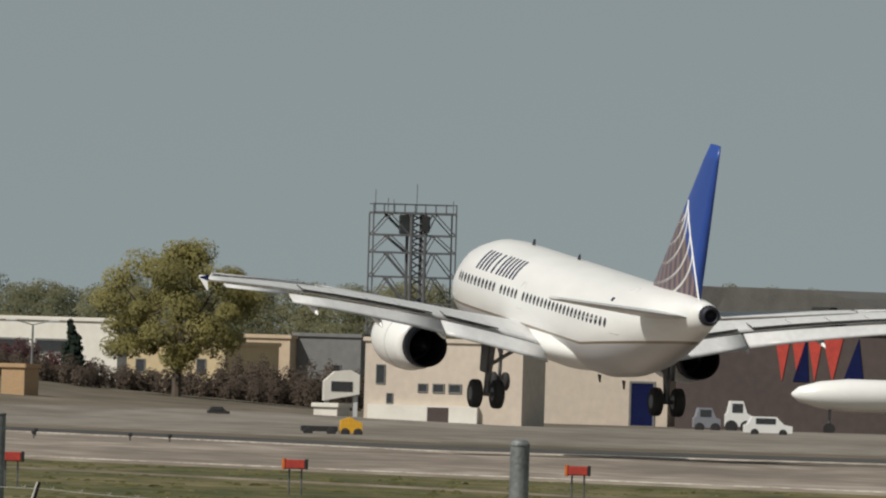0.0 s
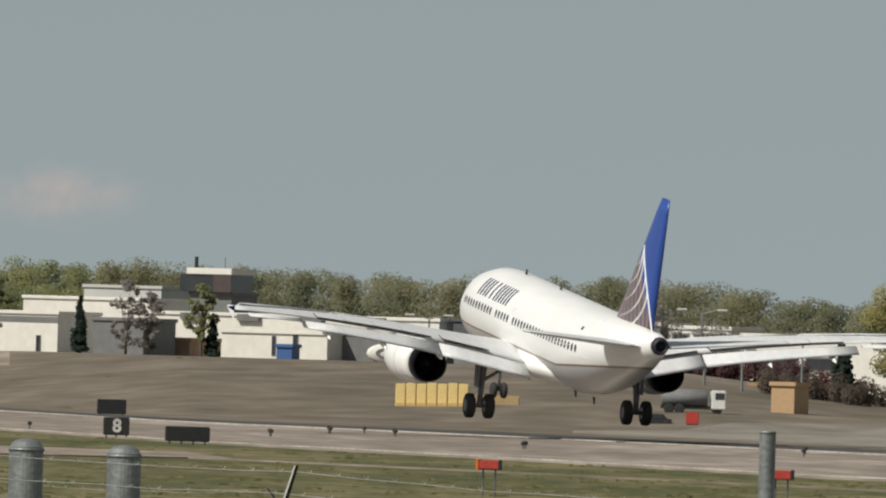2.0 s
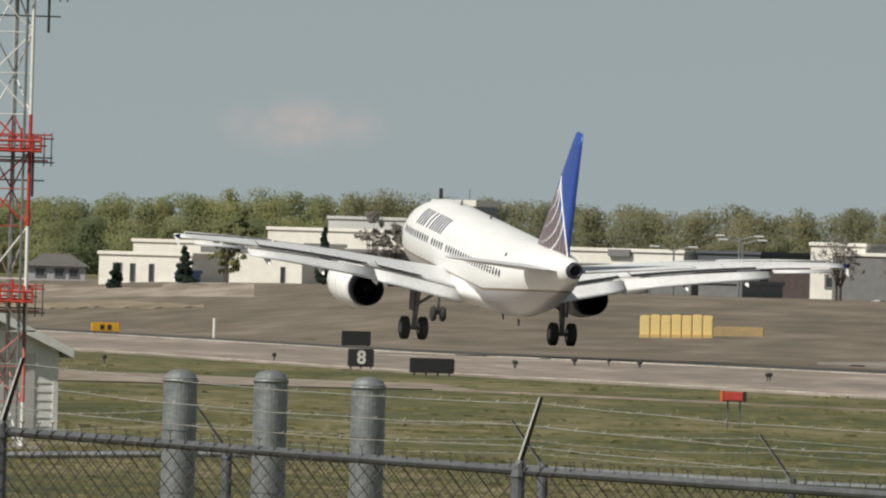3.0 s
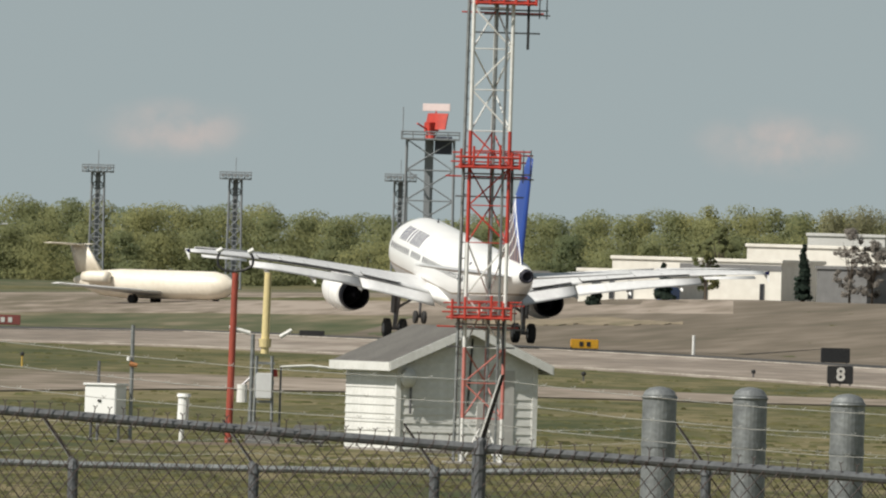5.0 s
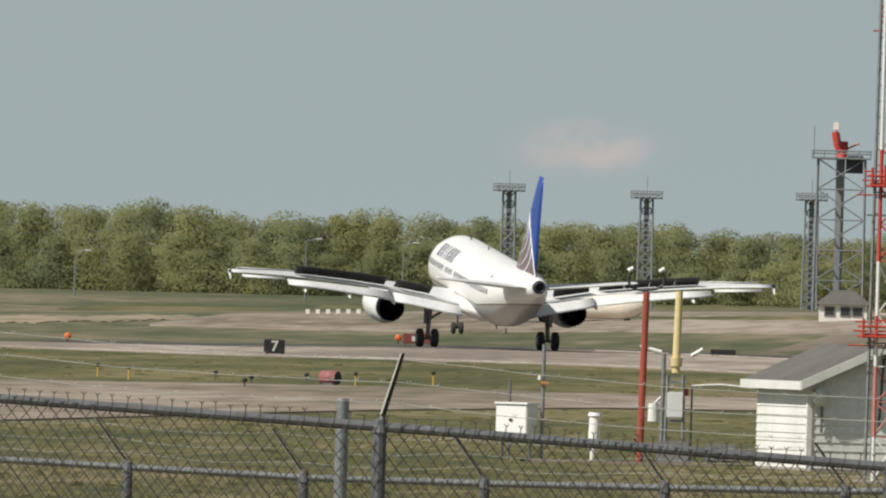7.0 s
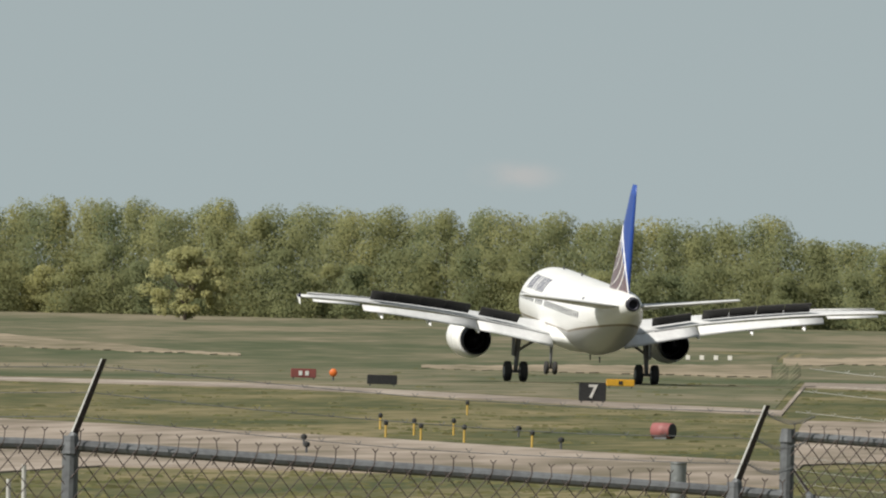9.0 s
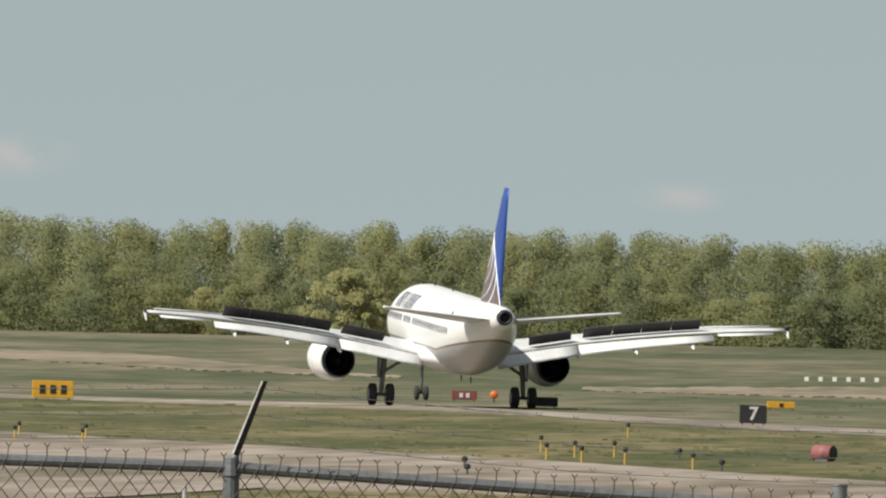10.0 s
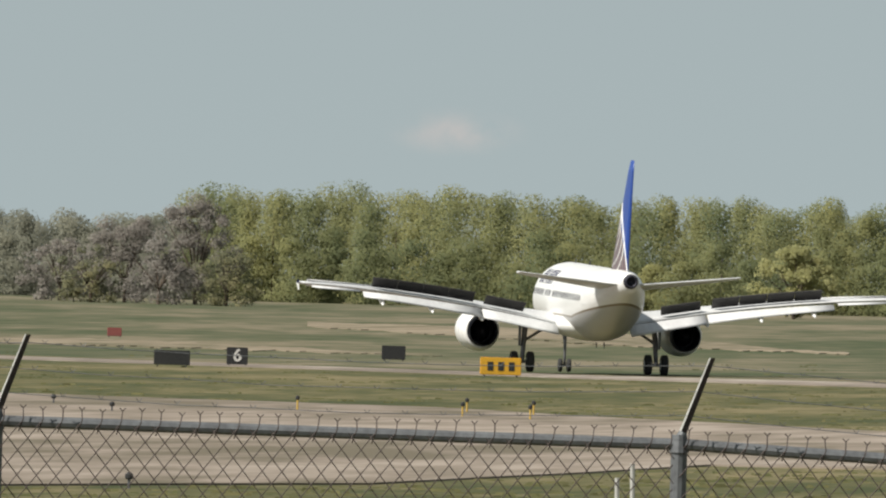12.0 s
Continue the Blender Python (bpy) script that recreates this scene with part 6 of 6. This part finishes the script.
# ---- white jet waiting on the far taxiway
def parked_jet():
    a, d = -21.78, 1655
    ob = thing("parked_jet", "white rear-engined jet standing on the taxiway", "airplane", spot(a, d, ground_z(a, d)), -122)
    ob.scale = (0.634, 0.634, 0.634)
    n = 24
    prof = [(17, 0.1), (16.5, 0.7), (15, 1.35), (13, 1.65), (6, 1.67), (-6, 1.67), (-10, 1.45), (-13, 1.0), (-15.5, 0.3)]
    prof = [(y * 0.68, r) for y, r in prof]
    part("fuselage", loft([[Vector((r * math.cos(k * math.tau / n), y, 2.25 + (0.25 if y < -7 else 0) + r * math.sin(k * math.tau / n))) for k in range(n)] for y, r in prof]), CREAM, ob, smooth=True)
    fin = [airfoil((0, -6.6, 3.4), (0, -10.4, 3.4), 0.5, 0, vertical=True), airfoil((0, -9.0, 6.6), (0, -11.4, 6.6), 0.3, 0, vertical=True)]
    part("fin", loft(fin), CREAM, ob, smooth=True)
    for s in (-1, 1):
        part("tailplane", loft([airfoil((s * 0.1, -8.9, 6.6), (s * 0.1, -11.4, 6.55), 0.25, 0), airfoil((s * 4.6, -10.8, 6.75), (s * 4.6, -12.1, 6.7), 0.15, 0)]), CREAM, ob, smooth=True)
        part("wing", loft([airfoil((s * 1.2, 2.6, 1.3), (s * 1.2, -2.2, 1.15), 0.6, 0), airfoil((s * 13.5, -3.6, 2.1), (s * 13.5, -5.0, 2.05), 0.2, 0)]), GREYP, ob, smooth=True)
        part("engine", loft(spin_y([(-4.4, 0.62), (-4.9, 0.75), (-7.0, 0.72), (-8.0, 0.55), (-7.9, 0.45)], s * 2.2, 2.9, 16)), CREAM, ob, smooth=True)
        for y in (-0.9,):
            for dx in (-0.3, 0.3):
                part("wheel", loft([[Vector((s * 2.4 + dx + x, y + r * math.cos(k * math.tau / 14), 0.5 + r * math.sin(k * math.tau / 14))) for k in range(14)] for x, r in ((-0.15, 0.35), (-0.12, 0.5), (0.12, 0.5), (0.15, 0.35))]), RUBBER, ob)
        part("gear_leg", tube((s * 2.4, -0.9, 0.5), (s * 2.0, -0.9, 1.4), 0.12), STEEL, ob)
    part("nose_wheel", loft([[Vector((x, 9.0 + r * math.cos(k * math.tau / 14), 0.4 + r * math.sin(k * math.tau / 14))) for k in range(14)] for x, r in ((-0.2, 0.25), (-0.16, 0.4), (0.16, 0.4), (0.2, 0.25))]), RUBBER, ob)
    part("nose_leg", tube((0, 9.0, 0.4), (0, 9.0, 1.4), 0.08), STEEL, ob)
    part("windscreen", box(-0.9, 0.9, 10.2, 10.6, 2.6, 3.0, 0.05), GLASSD, ob)
    for k in range(14):
        part("window", box(-1.69, -1.66, 6.4 - k * 0.75, 6.65 - k * 0.75, 2.5, 2.8), GLASSD, ob)


CREAM = surface("cream_enamel", (0.80, 0.74, 0.64), (0.66, 0.60, 0.50), 0.4, big=0.2, small=2)
parked_jet()


# ---- vehicles and apron gear
van("car", "white estate car on the apron road", 70.69, 72.79, 1231, 1.10, WHITE)
van("van", "white airport van on the apron", 69.85, 70.97, 1280, 1.82, WHITE)
van("car", "blue-grey car parked by the hangar", 68.43, 69.60, 1275, 1.40, surface("car_grey", (0.25, 0.26, 0.30), None, 0.4))
# white loading steps, cabinets and baggage tug
ob = thing("passenger_steps", "white covered passenger steps on the apron", "steps", spot(52.80, 1270, 0))
part("cover", loft([[Vector((-1.0, 0, 1.2)), Vector((1.0, 0, 1.6)), Vector((1.0, 0, 2.7)), Vector((0.5, 0, 2.95)), Vector((-0.4, 0, 2.85)), Vector((-1.0, 0, 2.3))],
                    [Vector((-1.0, 1.6, 1.2)), Vector((1.0, 1.6, 1.6)), Vector((1.0, 1.6, 2.7)), Vector((0.5, 1.6, 2.95)), Vector((-0.4, 1.6, 2.85)), Vector((-1.0, 1.6, 2.3))]]), WHITEW, ob)
part("side_window", box(-0.6, 0.6, -0.03, -0.004, 1.75, 2.3), GLASSD, ob)
for x in (-0.8, 0.8):
    part("support", box(x - 0.12, x + 0.12, 0.2, 1.3, -0.1, 1.5), GREYP, ob)
ob, w = block("freight_container", "white freight container beside the steps", 51.55, 52.65, 1262, 0.84, WHITEW, 2.2, category="container")
ob, w = block("freight_container", "white container by the office wall", 57.85, 58.98, 1275, 0.95, WHITEW, 2.2, category="container")
ob = thing("baggage_tug", "yellow and black baggage tug with flat cart", "tug", spot(52.49, 1060, 0))
part("cart", box(-1.5, 0.2, 0, 1.2, 0.25, 0.5, 0.03), BLACK, ob)
part("tug_body", loft([[Vector((x, 0, z)) for x, z in ((0.3, 0.2), (1.35, 0.2), (1.35, 0.7), (0.95, 0.85), (0.8, 0.95), (0.35, 0.8))], [Vector((x, 1.1, z)) for x, z in ((0.3, 0.2), (1.35, 0.2), (1.35, 0.7), (0.95, 0.85), (0.8, 0.95), (0.35, 0.8))]]), YELLOW, ob)
for x in (-1.2, -0.1, 0.55, 1.15):
    part("wheel", loft([[Vector((x + r * math.cos(k * math.tau / 14), y, 0.22 + r * math.sin(k * math.tau / 14))) for k in range(14)] for y, r in ((-0.06, 0.16), (-0.04, 0.22), (0.14, 0.22))]), RUBBER, ob)
# second white jet nosed to the hangar
ob = thing("parked_jet", "white jet fuselage parked at the dark hangar", "airplane", spot(76.72, 1290, 0), 90)
part("fuselage", loft([[Vector((r * math.cos(k * math.tau / 24), y, 2.3 + r * 0.85 * math.sin(k * math.tau / 24))) for k in range(24)] for y, r in ((5.2, 0.1), (4.8, 0.5), (3.6, 0.9), (2, 1.1), (-10, 1.1))]), WHITE, ob, smooth=True)
for x, y in ((0.0, 3.0), (-1.2, -3.0), (1.2, -3.0)):
    part("wheel", tube((x - 0.15, y, 0.35), (x + 0.15, y, 0.35), 0.35, n=14), RUBBER, ob)
    part("gear_leg", tube((x, y, 0.35), (x, y, 1.6), 0.09), STEEL, ob)

# pale marker boards along the far taxiway
for k in range(7):
    a, d = -56.08 + k * 0.62, 1681
    ob = thing("marker_board", "small white marker board in dry grass", "marker", spot(a, d, ground_z(a, d)), 0, "white marker boards")
    part("board", box(-0.16, 0.16, 0, 0.1, 0.12, 0.45, 0.01), WHITEW, ob)
    part("stake", tube((0, 0.05, -0.05), (0, 0.05, 0.2), 0.03, n=6), STEEL, ob)
for k in range(8):
    a, d = -33.03 + k * 0.45, 1741
    ob = thing("marker_board", "small white marker board in dry grass", "marker", spot(a, d, ground_z(a, d)), 0, "white marker boards")
    part("board", box(-0.16, 0.16, 0, 0.1, 0.12, 0.48, 0.01), WHITEW, ob)
    part("stake", tube((0, 0.05, -0.05), (0, 0.05, 0.2), 0.03, n=6), STEEL, ob)

# ---- single trees
branch_tree("broadleaf_tree", "large olive-green budding cottonwood tree beside the apron", 45.49, 1330, 9.3, 4.9, COTTON, 11, 36000, 0.085, 0.30, 0.42, low=0.24)
branch_tree("broadleaf_tree", "pale green young tree before the sheds", 12.44, 1530, 5.2, 1.1, LEAF, 12, 1800, 0.12, 0.10, low=0.25)
branch_tree("broadleaf_tree", "pale green young tree before white houses", 2.75, 1520, 4.4, 1.2, LEAF, 13, 1500, 0.12, 0.10, low=0.2)
branch_tree("broadleaf_tree", "tall pale green tree behind the sheds", 3.32, 2000, 6.6, 1.4, LEAF, 14, 2000, 0.16, 0.14, low=0.1)
branch_tree("broadleaf_tree", "round yellow-green willow before the woods", -76.52, 2350, 7.6, 4.2, WILLOW, 15, 9000, 0.15, 0.2, low=0.08)
branch_tree("bare_tree", "rounded leafless purple-brown tree behind the woods", -103.00, 2350, 11.6, 4.6, BARE, 16, 13000, 0.11, 0.25, low=0.15)
branch_tree("bare_tree", "leafless brown tree behind the woods", -106.13, 2360, 9.6, 4.6, BARE, 17, 11000, 0.11, 0.22, low=0.05)
for i, (a, d) in enumerate(((-109.00, 2370), (-107.63, 2340), (-104.63, 2330), (-101.63, 2330))):
    branch_tree("bare_tree", "low brown-green budding tree at the wood's edge", a, d, 7.0 - i % 2, 4.2, LEAF2 if i % 2 else BARE, 30 + i, 3000, 0.14, 0.2, low=0.02)
for i, (a, d, h, w) in enumerate(((40.83, 1362, 3.7, 1.15), (0.92, 1530, 2.5, 0.75), (-2.13, 1530, 1.7, 0.5), (12.94, 1530, 2.9, 0.6))):
    conifer(a, d, h, w, 40 + i)
# ---- chain-link fence in the foreground
def rail_z(a, d, table):
    return EYE[2] + mixed(a, table) / 1000 * d


RAIL_MAIN = [(-52.5, -5.45), (-49.35, -5.6), (-35.3, -6.24), (-29.5, -6.5), (-14.1, -7.4), (-7, -7.63), (4, -8.11), (15.9, -8.72), (38, -9.6), (62, -10.3), (90, -10.9)]
RAIL_LATE = [(-135, -6.4), (-111.5, -6.73), (-81.5, -6.9), (-72.2, -7.35), (-52.5, -8.09), (-49.5, -8.25)]
RAIL_BACK = [(-60, -8.0), (-49, -8.35), (-31, -8.9), (-10, -8.8), (0, -8.35), (8, -8.35), (16, -8.6), (30, -9.0), (70, -9.8)]


def panel(a0, a1, d, table, mesh_low, arm=1.0, post_r=0.035, rail_r=0.022, wires=True, pitch=0.072, arm_lean=(0.10, 0.34), strands=(0.35, 0.65, 0.97), back=False, wire_r=0.0024, armed=True):
    """One bay: a post at a0 with a sloping arm, a top rail to a1, woven wire below and barbed wire above."""
    p0, p1 = spot(a0, d), spot(a1, d)
    z0, z1 = rail_z(a0, d, table), rail_z(a1, d, table)
    g = min(ground_z(a0, d), ground_z(a1, d))
    ob = thing("fence_bay", "galvanised chain-link fence bay with barbed wire above", "fence", (p0.x, p0.y, g), 0, "chain-link fence")
    o = Vector((p0.x, p0.y, g))
    A, B = Vector((p0.x, p0.y, z0)) - o, Vector((p1.x, p1.y, z1)) - o
    part("post", tube((0, 0, -0.1), (A.x, A.y, A.z + 0.02), post_r, n=12), RAILG, ob)
    part("post_cap", tube((A.x, A.y, A.z - 0.03), (A.x, A.y, A.z + 0.035), post_r * 1.2, post_r * 0.9, 12), RAILG, ob)
    part("top_rail", tube(A, B, rail_r, n=10), GALV if back else RAILG, ob)
    lean = Vector((arm_lean[0] * arm, 0.0, arm_lean[1] * arm))
    if arm and armed:
        # rolled angle: two thin flanges that meet at a corner, one coloured sunlit, one shaded
        w, c = 0.019, A + Vector((0, 0, 0.02))
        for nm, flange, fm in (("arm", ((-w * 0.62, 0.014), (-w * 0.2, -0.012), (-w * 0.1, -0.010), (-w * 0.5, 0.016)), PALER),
                               ("arm_flange", ((-w * 0.1, -0.012), (w * 0.8, 0.006), (w * 0.8, 0.010), (-w * 0.1, -0.008)), SHADED)):
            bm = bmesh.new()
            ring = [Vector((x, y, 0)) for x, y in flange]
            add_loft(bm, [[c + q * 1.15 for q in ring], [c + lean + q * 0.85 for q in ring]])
            part(nm, bm, fm, ob, "sloping barbed-wire arm of rolled angle, coloured pale as sunlit" if nm == "arm" else "flange of the arm, coloured dark as its shaded side")
        part("arm_socket", tube((A.x, A.y, A.z + 0.01), (A.x + lean.x * 0.12, A.y, A.z + 0.01 + lean.z * 0.12), post_r * 0.85, post_r * 0.5, 10), RAILG, ob)
    # woven wire, crossing diagonals with twisted ends above the rail
    if wires:
        bm = bmesh.new()
        length = B.x - A.x
        n = int(length / pitch) + 1
        depth = mesh_low
        for k in range(-int(depth / pitch) - 1, n + 1):
            for s in (-1, 1):
                x0, zt = k * pitch, 0.0
                run = depth * 0.80
                xa, xb = (x0, x0 + run) if s > 0 else (x0 + run, x0)
                # from top (xa) down to (xb); trimmed to the bay
                t0, t1 = 0.0, 1.0
                lo, hi = (0 - xa) / (xb - xa), (length - xa) / (xb - xa)
                t0, t1 = max(t0, min(lo, hi)), min(t1, max(lo, hi))
                if t1 - t0 < 0.02:
                    continue
                pts = []
                for t in (t0, t1):
                    x = xa + (xb - xa) * t
                    pts.append(Vector((A.x + x, A.y + 0.028 * s, A.z + (B.z - A.z) * x / length - depth * t)))
                add_tube(bm, pts[0], pts[1], wire_r, n=4, cap=False)
        m = part("wire_mesh", bm, WIRE, ob, "woven galvanised wire mesh")
        tagged(m, kind="stuff")
        bm = bmesh.new()
        rng = random.Random(int(a0 * 10))
        for k in range(n):
            x = k * pitch + 0.5 * pitch
            if x > length:
                break
            c = Vector((A.x + x, A.y - 0.024, A.z + (B.z - A.z) * x / length))
            top = c + Vector((rng.uniform(-0.006, 0.006), 0, rail_r + 0.024 + rng.uniform(-0.006, 0.008)))
            add_tube(bm, c + Vector((-0.018, 0, -rail_r - 0.012)), c + Vector((0, -0.003, rail_r * 0.6)), wire_r * 1.1, n=4)
            add_tube(bm, c + Vector((0, -0.003, rail_r * 0.6)), top, wire_r * 1.2, n=4)
            for s in (-1, 1):
                add_tube(bm, top, top + Vector((s * 0.011, 0, 0.012)), wire_r, n=4)
        m = part("wire_trim", bm, WIRE, ob, "twisted wire ends above the rail")
        tagged(m, kind="stuff")
    if arm:
        lean2 = lean
        for s in strands:
            bm = bmesh.new()
            rng = random.Random(int(a0 * 7 + s * 100))
            q0, q1 = A + lean2 * s, B + lean2 * s
            prev = q0
            for i in range(1, 9):
                t = i / 8
                q = q0.lerp(q1, t) + Vector((0, 0, -0.03 * math.sin(math.pi * t) + rng.uniform(-0.004, 0.004)))
                add_tube(bm, prev, q, wire_r * 0.72, n=4)
                prev = q
            for i in range(18):
                t = (i + 0.5) / 18
                q = q0.lerp(q1, t) + Vector((0, 0, -0.03 * math.sin(math.pi * t)))
                for e in (-1, 1):
                    add_tube(bm, q, q + Vector((0.011 * e, -0.003, 0.013)), wire_r * 0.7, n=3)
            # strands past 100 m take the pale colour that has sunlight in it
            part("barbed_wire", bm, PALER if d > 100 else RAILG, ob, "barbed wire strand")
    return ob


for a0, a1 in ((-29.7, -7.05), (-7.05, 15.9), (15.9, 38.6), (38.6, 61.3), (61.3, 84), (-49.7, -29.7)):
    panel(a0, a1, 110, RAIL_MAIN, 0.75, rail_r=0.025, armed=a0 > -49)
for a0, a1 in ((-52.0, -49.8), (-81.4, -52.0), (-111.7, -81.4), (-142, -111.7)):
    panel(a0, a1, 82, RAIL_LATE, 0.75, arm=0.86, post_r=0.03, rail_r=0.0225, pitch=0.0715, wire_r=0.0020, arm_lean=(0.127, 0.345))
# the second fence behind, running at a slant
for a0, a1 in ((-48.6, -40.8), (-40.8, -33.0), (-33.0, -25.0), (-25.0, -17.0), (-17.0, -9.0), (-9.0, 3.0), (3.0, 17.0), (17.0, 28.0), (28.0, 49.5), (49.5, 72.9)):
    panel(a0, a1, 150, RAIL_BACK, 0.6, arm_lean=(-0.22, 0.30), post_r=0.035, rail_r=0.024, wires=True, pitch=0.06, back=True, wire_r=0.0018)


# ---- stout round gate posts
def gate_post(a, d, top, r, domed=True):
    ob = thing("gate_post", "stout galvanised steel gate post with domed cap", "post", spot(a, d, ground_z(a, d)), 0, "gate posts")
    h = top - ground_z(a, d)
    part("pipe", tube((0, 0, -0.1), (0, 0, h - r * 0.5), r, n=28), GALV, ob)
    prof = [(0, 1.06), (0.12, 1.06), (0.14, 1.0), (0.45, 0.86), (0.62, 0.6), (0.70, 0.25), (0.72, 0.02)] if domed else [(0, 1.03), (0.3, 1.03), (0.33, 0.9)]
    part("cap", loft([[Vector((r * k * math.cos(i * math.tau / 24), r * k * math.sin(i * math.tau / 24), h - r * 0.72 + z * r)) for i in range(24)] for z, k in prof]), GALV, ob, "rounded metal cap", True)
    for z in (0.30, 0.62):
        part("band", tube((0, 0, h - z - 0.012), (0, 0, h - z + 0.012), r * 1.04, n=24), GALV, ob)


for a, top in ((0.86,  3.678), (4.86,  3.688), (9.19,  3.668)):
    gate_post(a, 116, top, 0.088)
gate_post(37.63, 116,  3.850, 0.042, False)
gate_post(60.76, 116,  3.776, 0.050)
gate_post(-31.37, 112,  3.640, 0.033, False)
gate_post(-54.49, 90,  3.615, 0.032, False)


def stake(a, d, top, lean):
    g = ground_z(a, d)
    ob = thing("survey_stake", "thin pale leaning stake behind the fence", "stake", spot(a, d, g))
    part("shaft", tube((0, 0, -0.1), (lean, 0, top - g), 0.012, 0.010, 8), PALER, ob)


stake(-82.92, 95,  3.477, -0.05)
stake(-83.79, 95,  3.416, -0.03)


# ---- everything that moves
RADAR_START = -67.5


def motions():
    # bearing, distance, height, pitch, bank, heading of the airliner
    flight = [
        (0, 63.17, 910, 2.07, 4.96, 1.0, 13.07),
        (0.5, 53.26, 946, 1.97, 4.8, 1.2, 13.0),
        (1, 44.29, 980, 1.69, 5.2, 1.1, 13.0),
        (1.5, 35.97, 1012, 1.4, 5.6, 1.0, 13.2),
        (2, 28.28, 1055, 1.07, 6.1, 1.0, 13.2),
        (2.5, 21.02, 1089, 0.96, 6.2, 0.9, 13.0),
        (3, 14.37, 1124, 0.93, 5.97, 0.9, 12.5),
        (3.5, 8.16, 1159, 0.86, 6.1, 0.9, 12.6),
        (5.5, -12.53, 1328, 0.55, 5.28, 0.4, 12.5),
        (6, -16.8, 1336, 0.46, 5.05, 0.2, 12.0),
        (6.5, -21.08, 1377, 0.36, 5.0, 0, 11.95),
        (7, -25.05, 1402, 0.34, 5.3, 0, 11.4),
        (7.6, -29.62, 1446, 0.38, 4.94, 0, 11.1),
        (8.55, -47.5, 1345, 0.1, 3.9, 0, 12.0),
        (9.5, -68.06, 1238, -0.26, 2.5, 0, 12.8),
        (10, -71.74, 1193, -0.30, 2.4, 0, 12.66),
        (10.5, -75.43, 1218, -0.42, 2.0, 0, 12.65),
        (11, -78.96, 1239, -0.40, 1.6, 0, 12.6),
        (11.5, -82.31, 1261, -0.48, 1.35, 0, 12.5),
        (12, -85.5, 1270, -0.52, 1.01, 0, 12.1),
    ]
    walk(plane, [(t, pose(*spot(a, d, z), p, b, h)) for t, a, d, z, p, b, h in flight])
    # the wings bend up a little while they carry the weight
    for wing, side in wings:
        root = Vector((side * 1.9, 0, 2.7))
        walk(wing, [(t, Matrix.Translation(root) @ Matrix.Rotation(radians(-side * flex), 4, "Y") @ Matrix.Translation(-root))
                    for t, flex in ((0, 1.0), (3.5, 1.0), (5.5, 0.8), (6.1, 0.6), (6.7, 0.0), (12, 0.0))])
    # spoilers flat in the air, up after touchdown
    for sp, hinge, axis, side in spoilers:
        rows = []
        for t, ang in ((0, 0), (6.05, 0), (6.25, 14), (6.5, 34), (7.0, 42), (12, 42)):
            rows.append((t, Matrix.Translation(hinge) @ Matrix.Rotation(radians(-ang * side), 4, axis)))
        walk(sp, rows)

    # the radar aerial turns steadily, once in 4.8 seconds
    home = radar.matrix_basis.translation.copy()
    walk(radar, [(0.5 * k, Matrix.Translation(home) @ Matrix.Rotation(radians(RADAR_START + 37.5 * k), 4, "Z")) for k in range(25)])


motions()
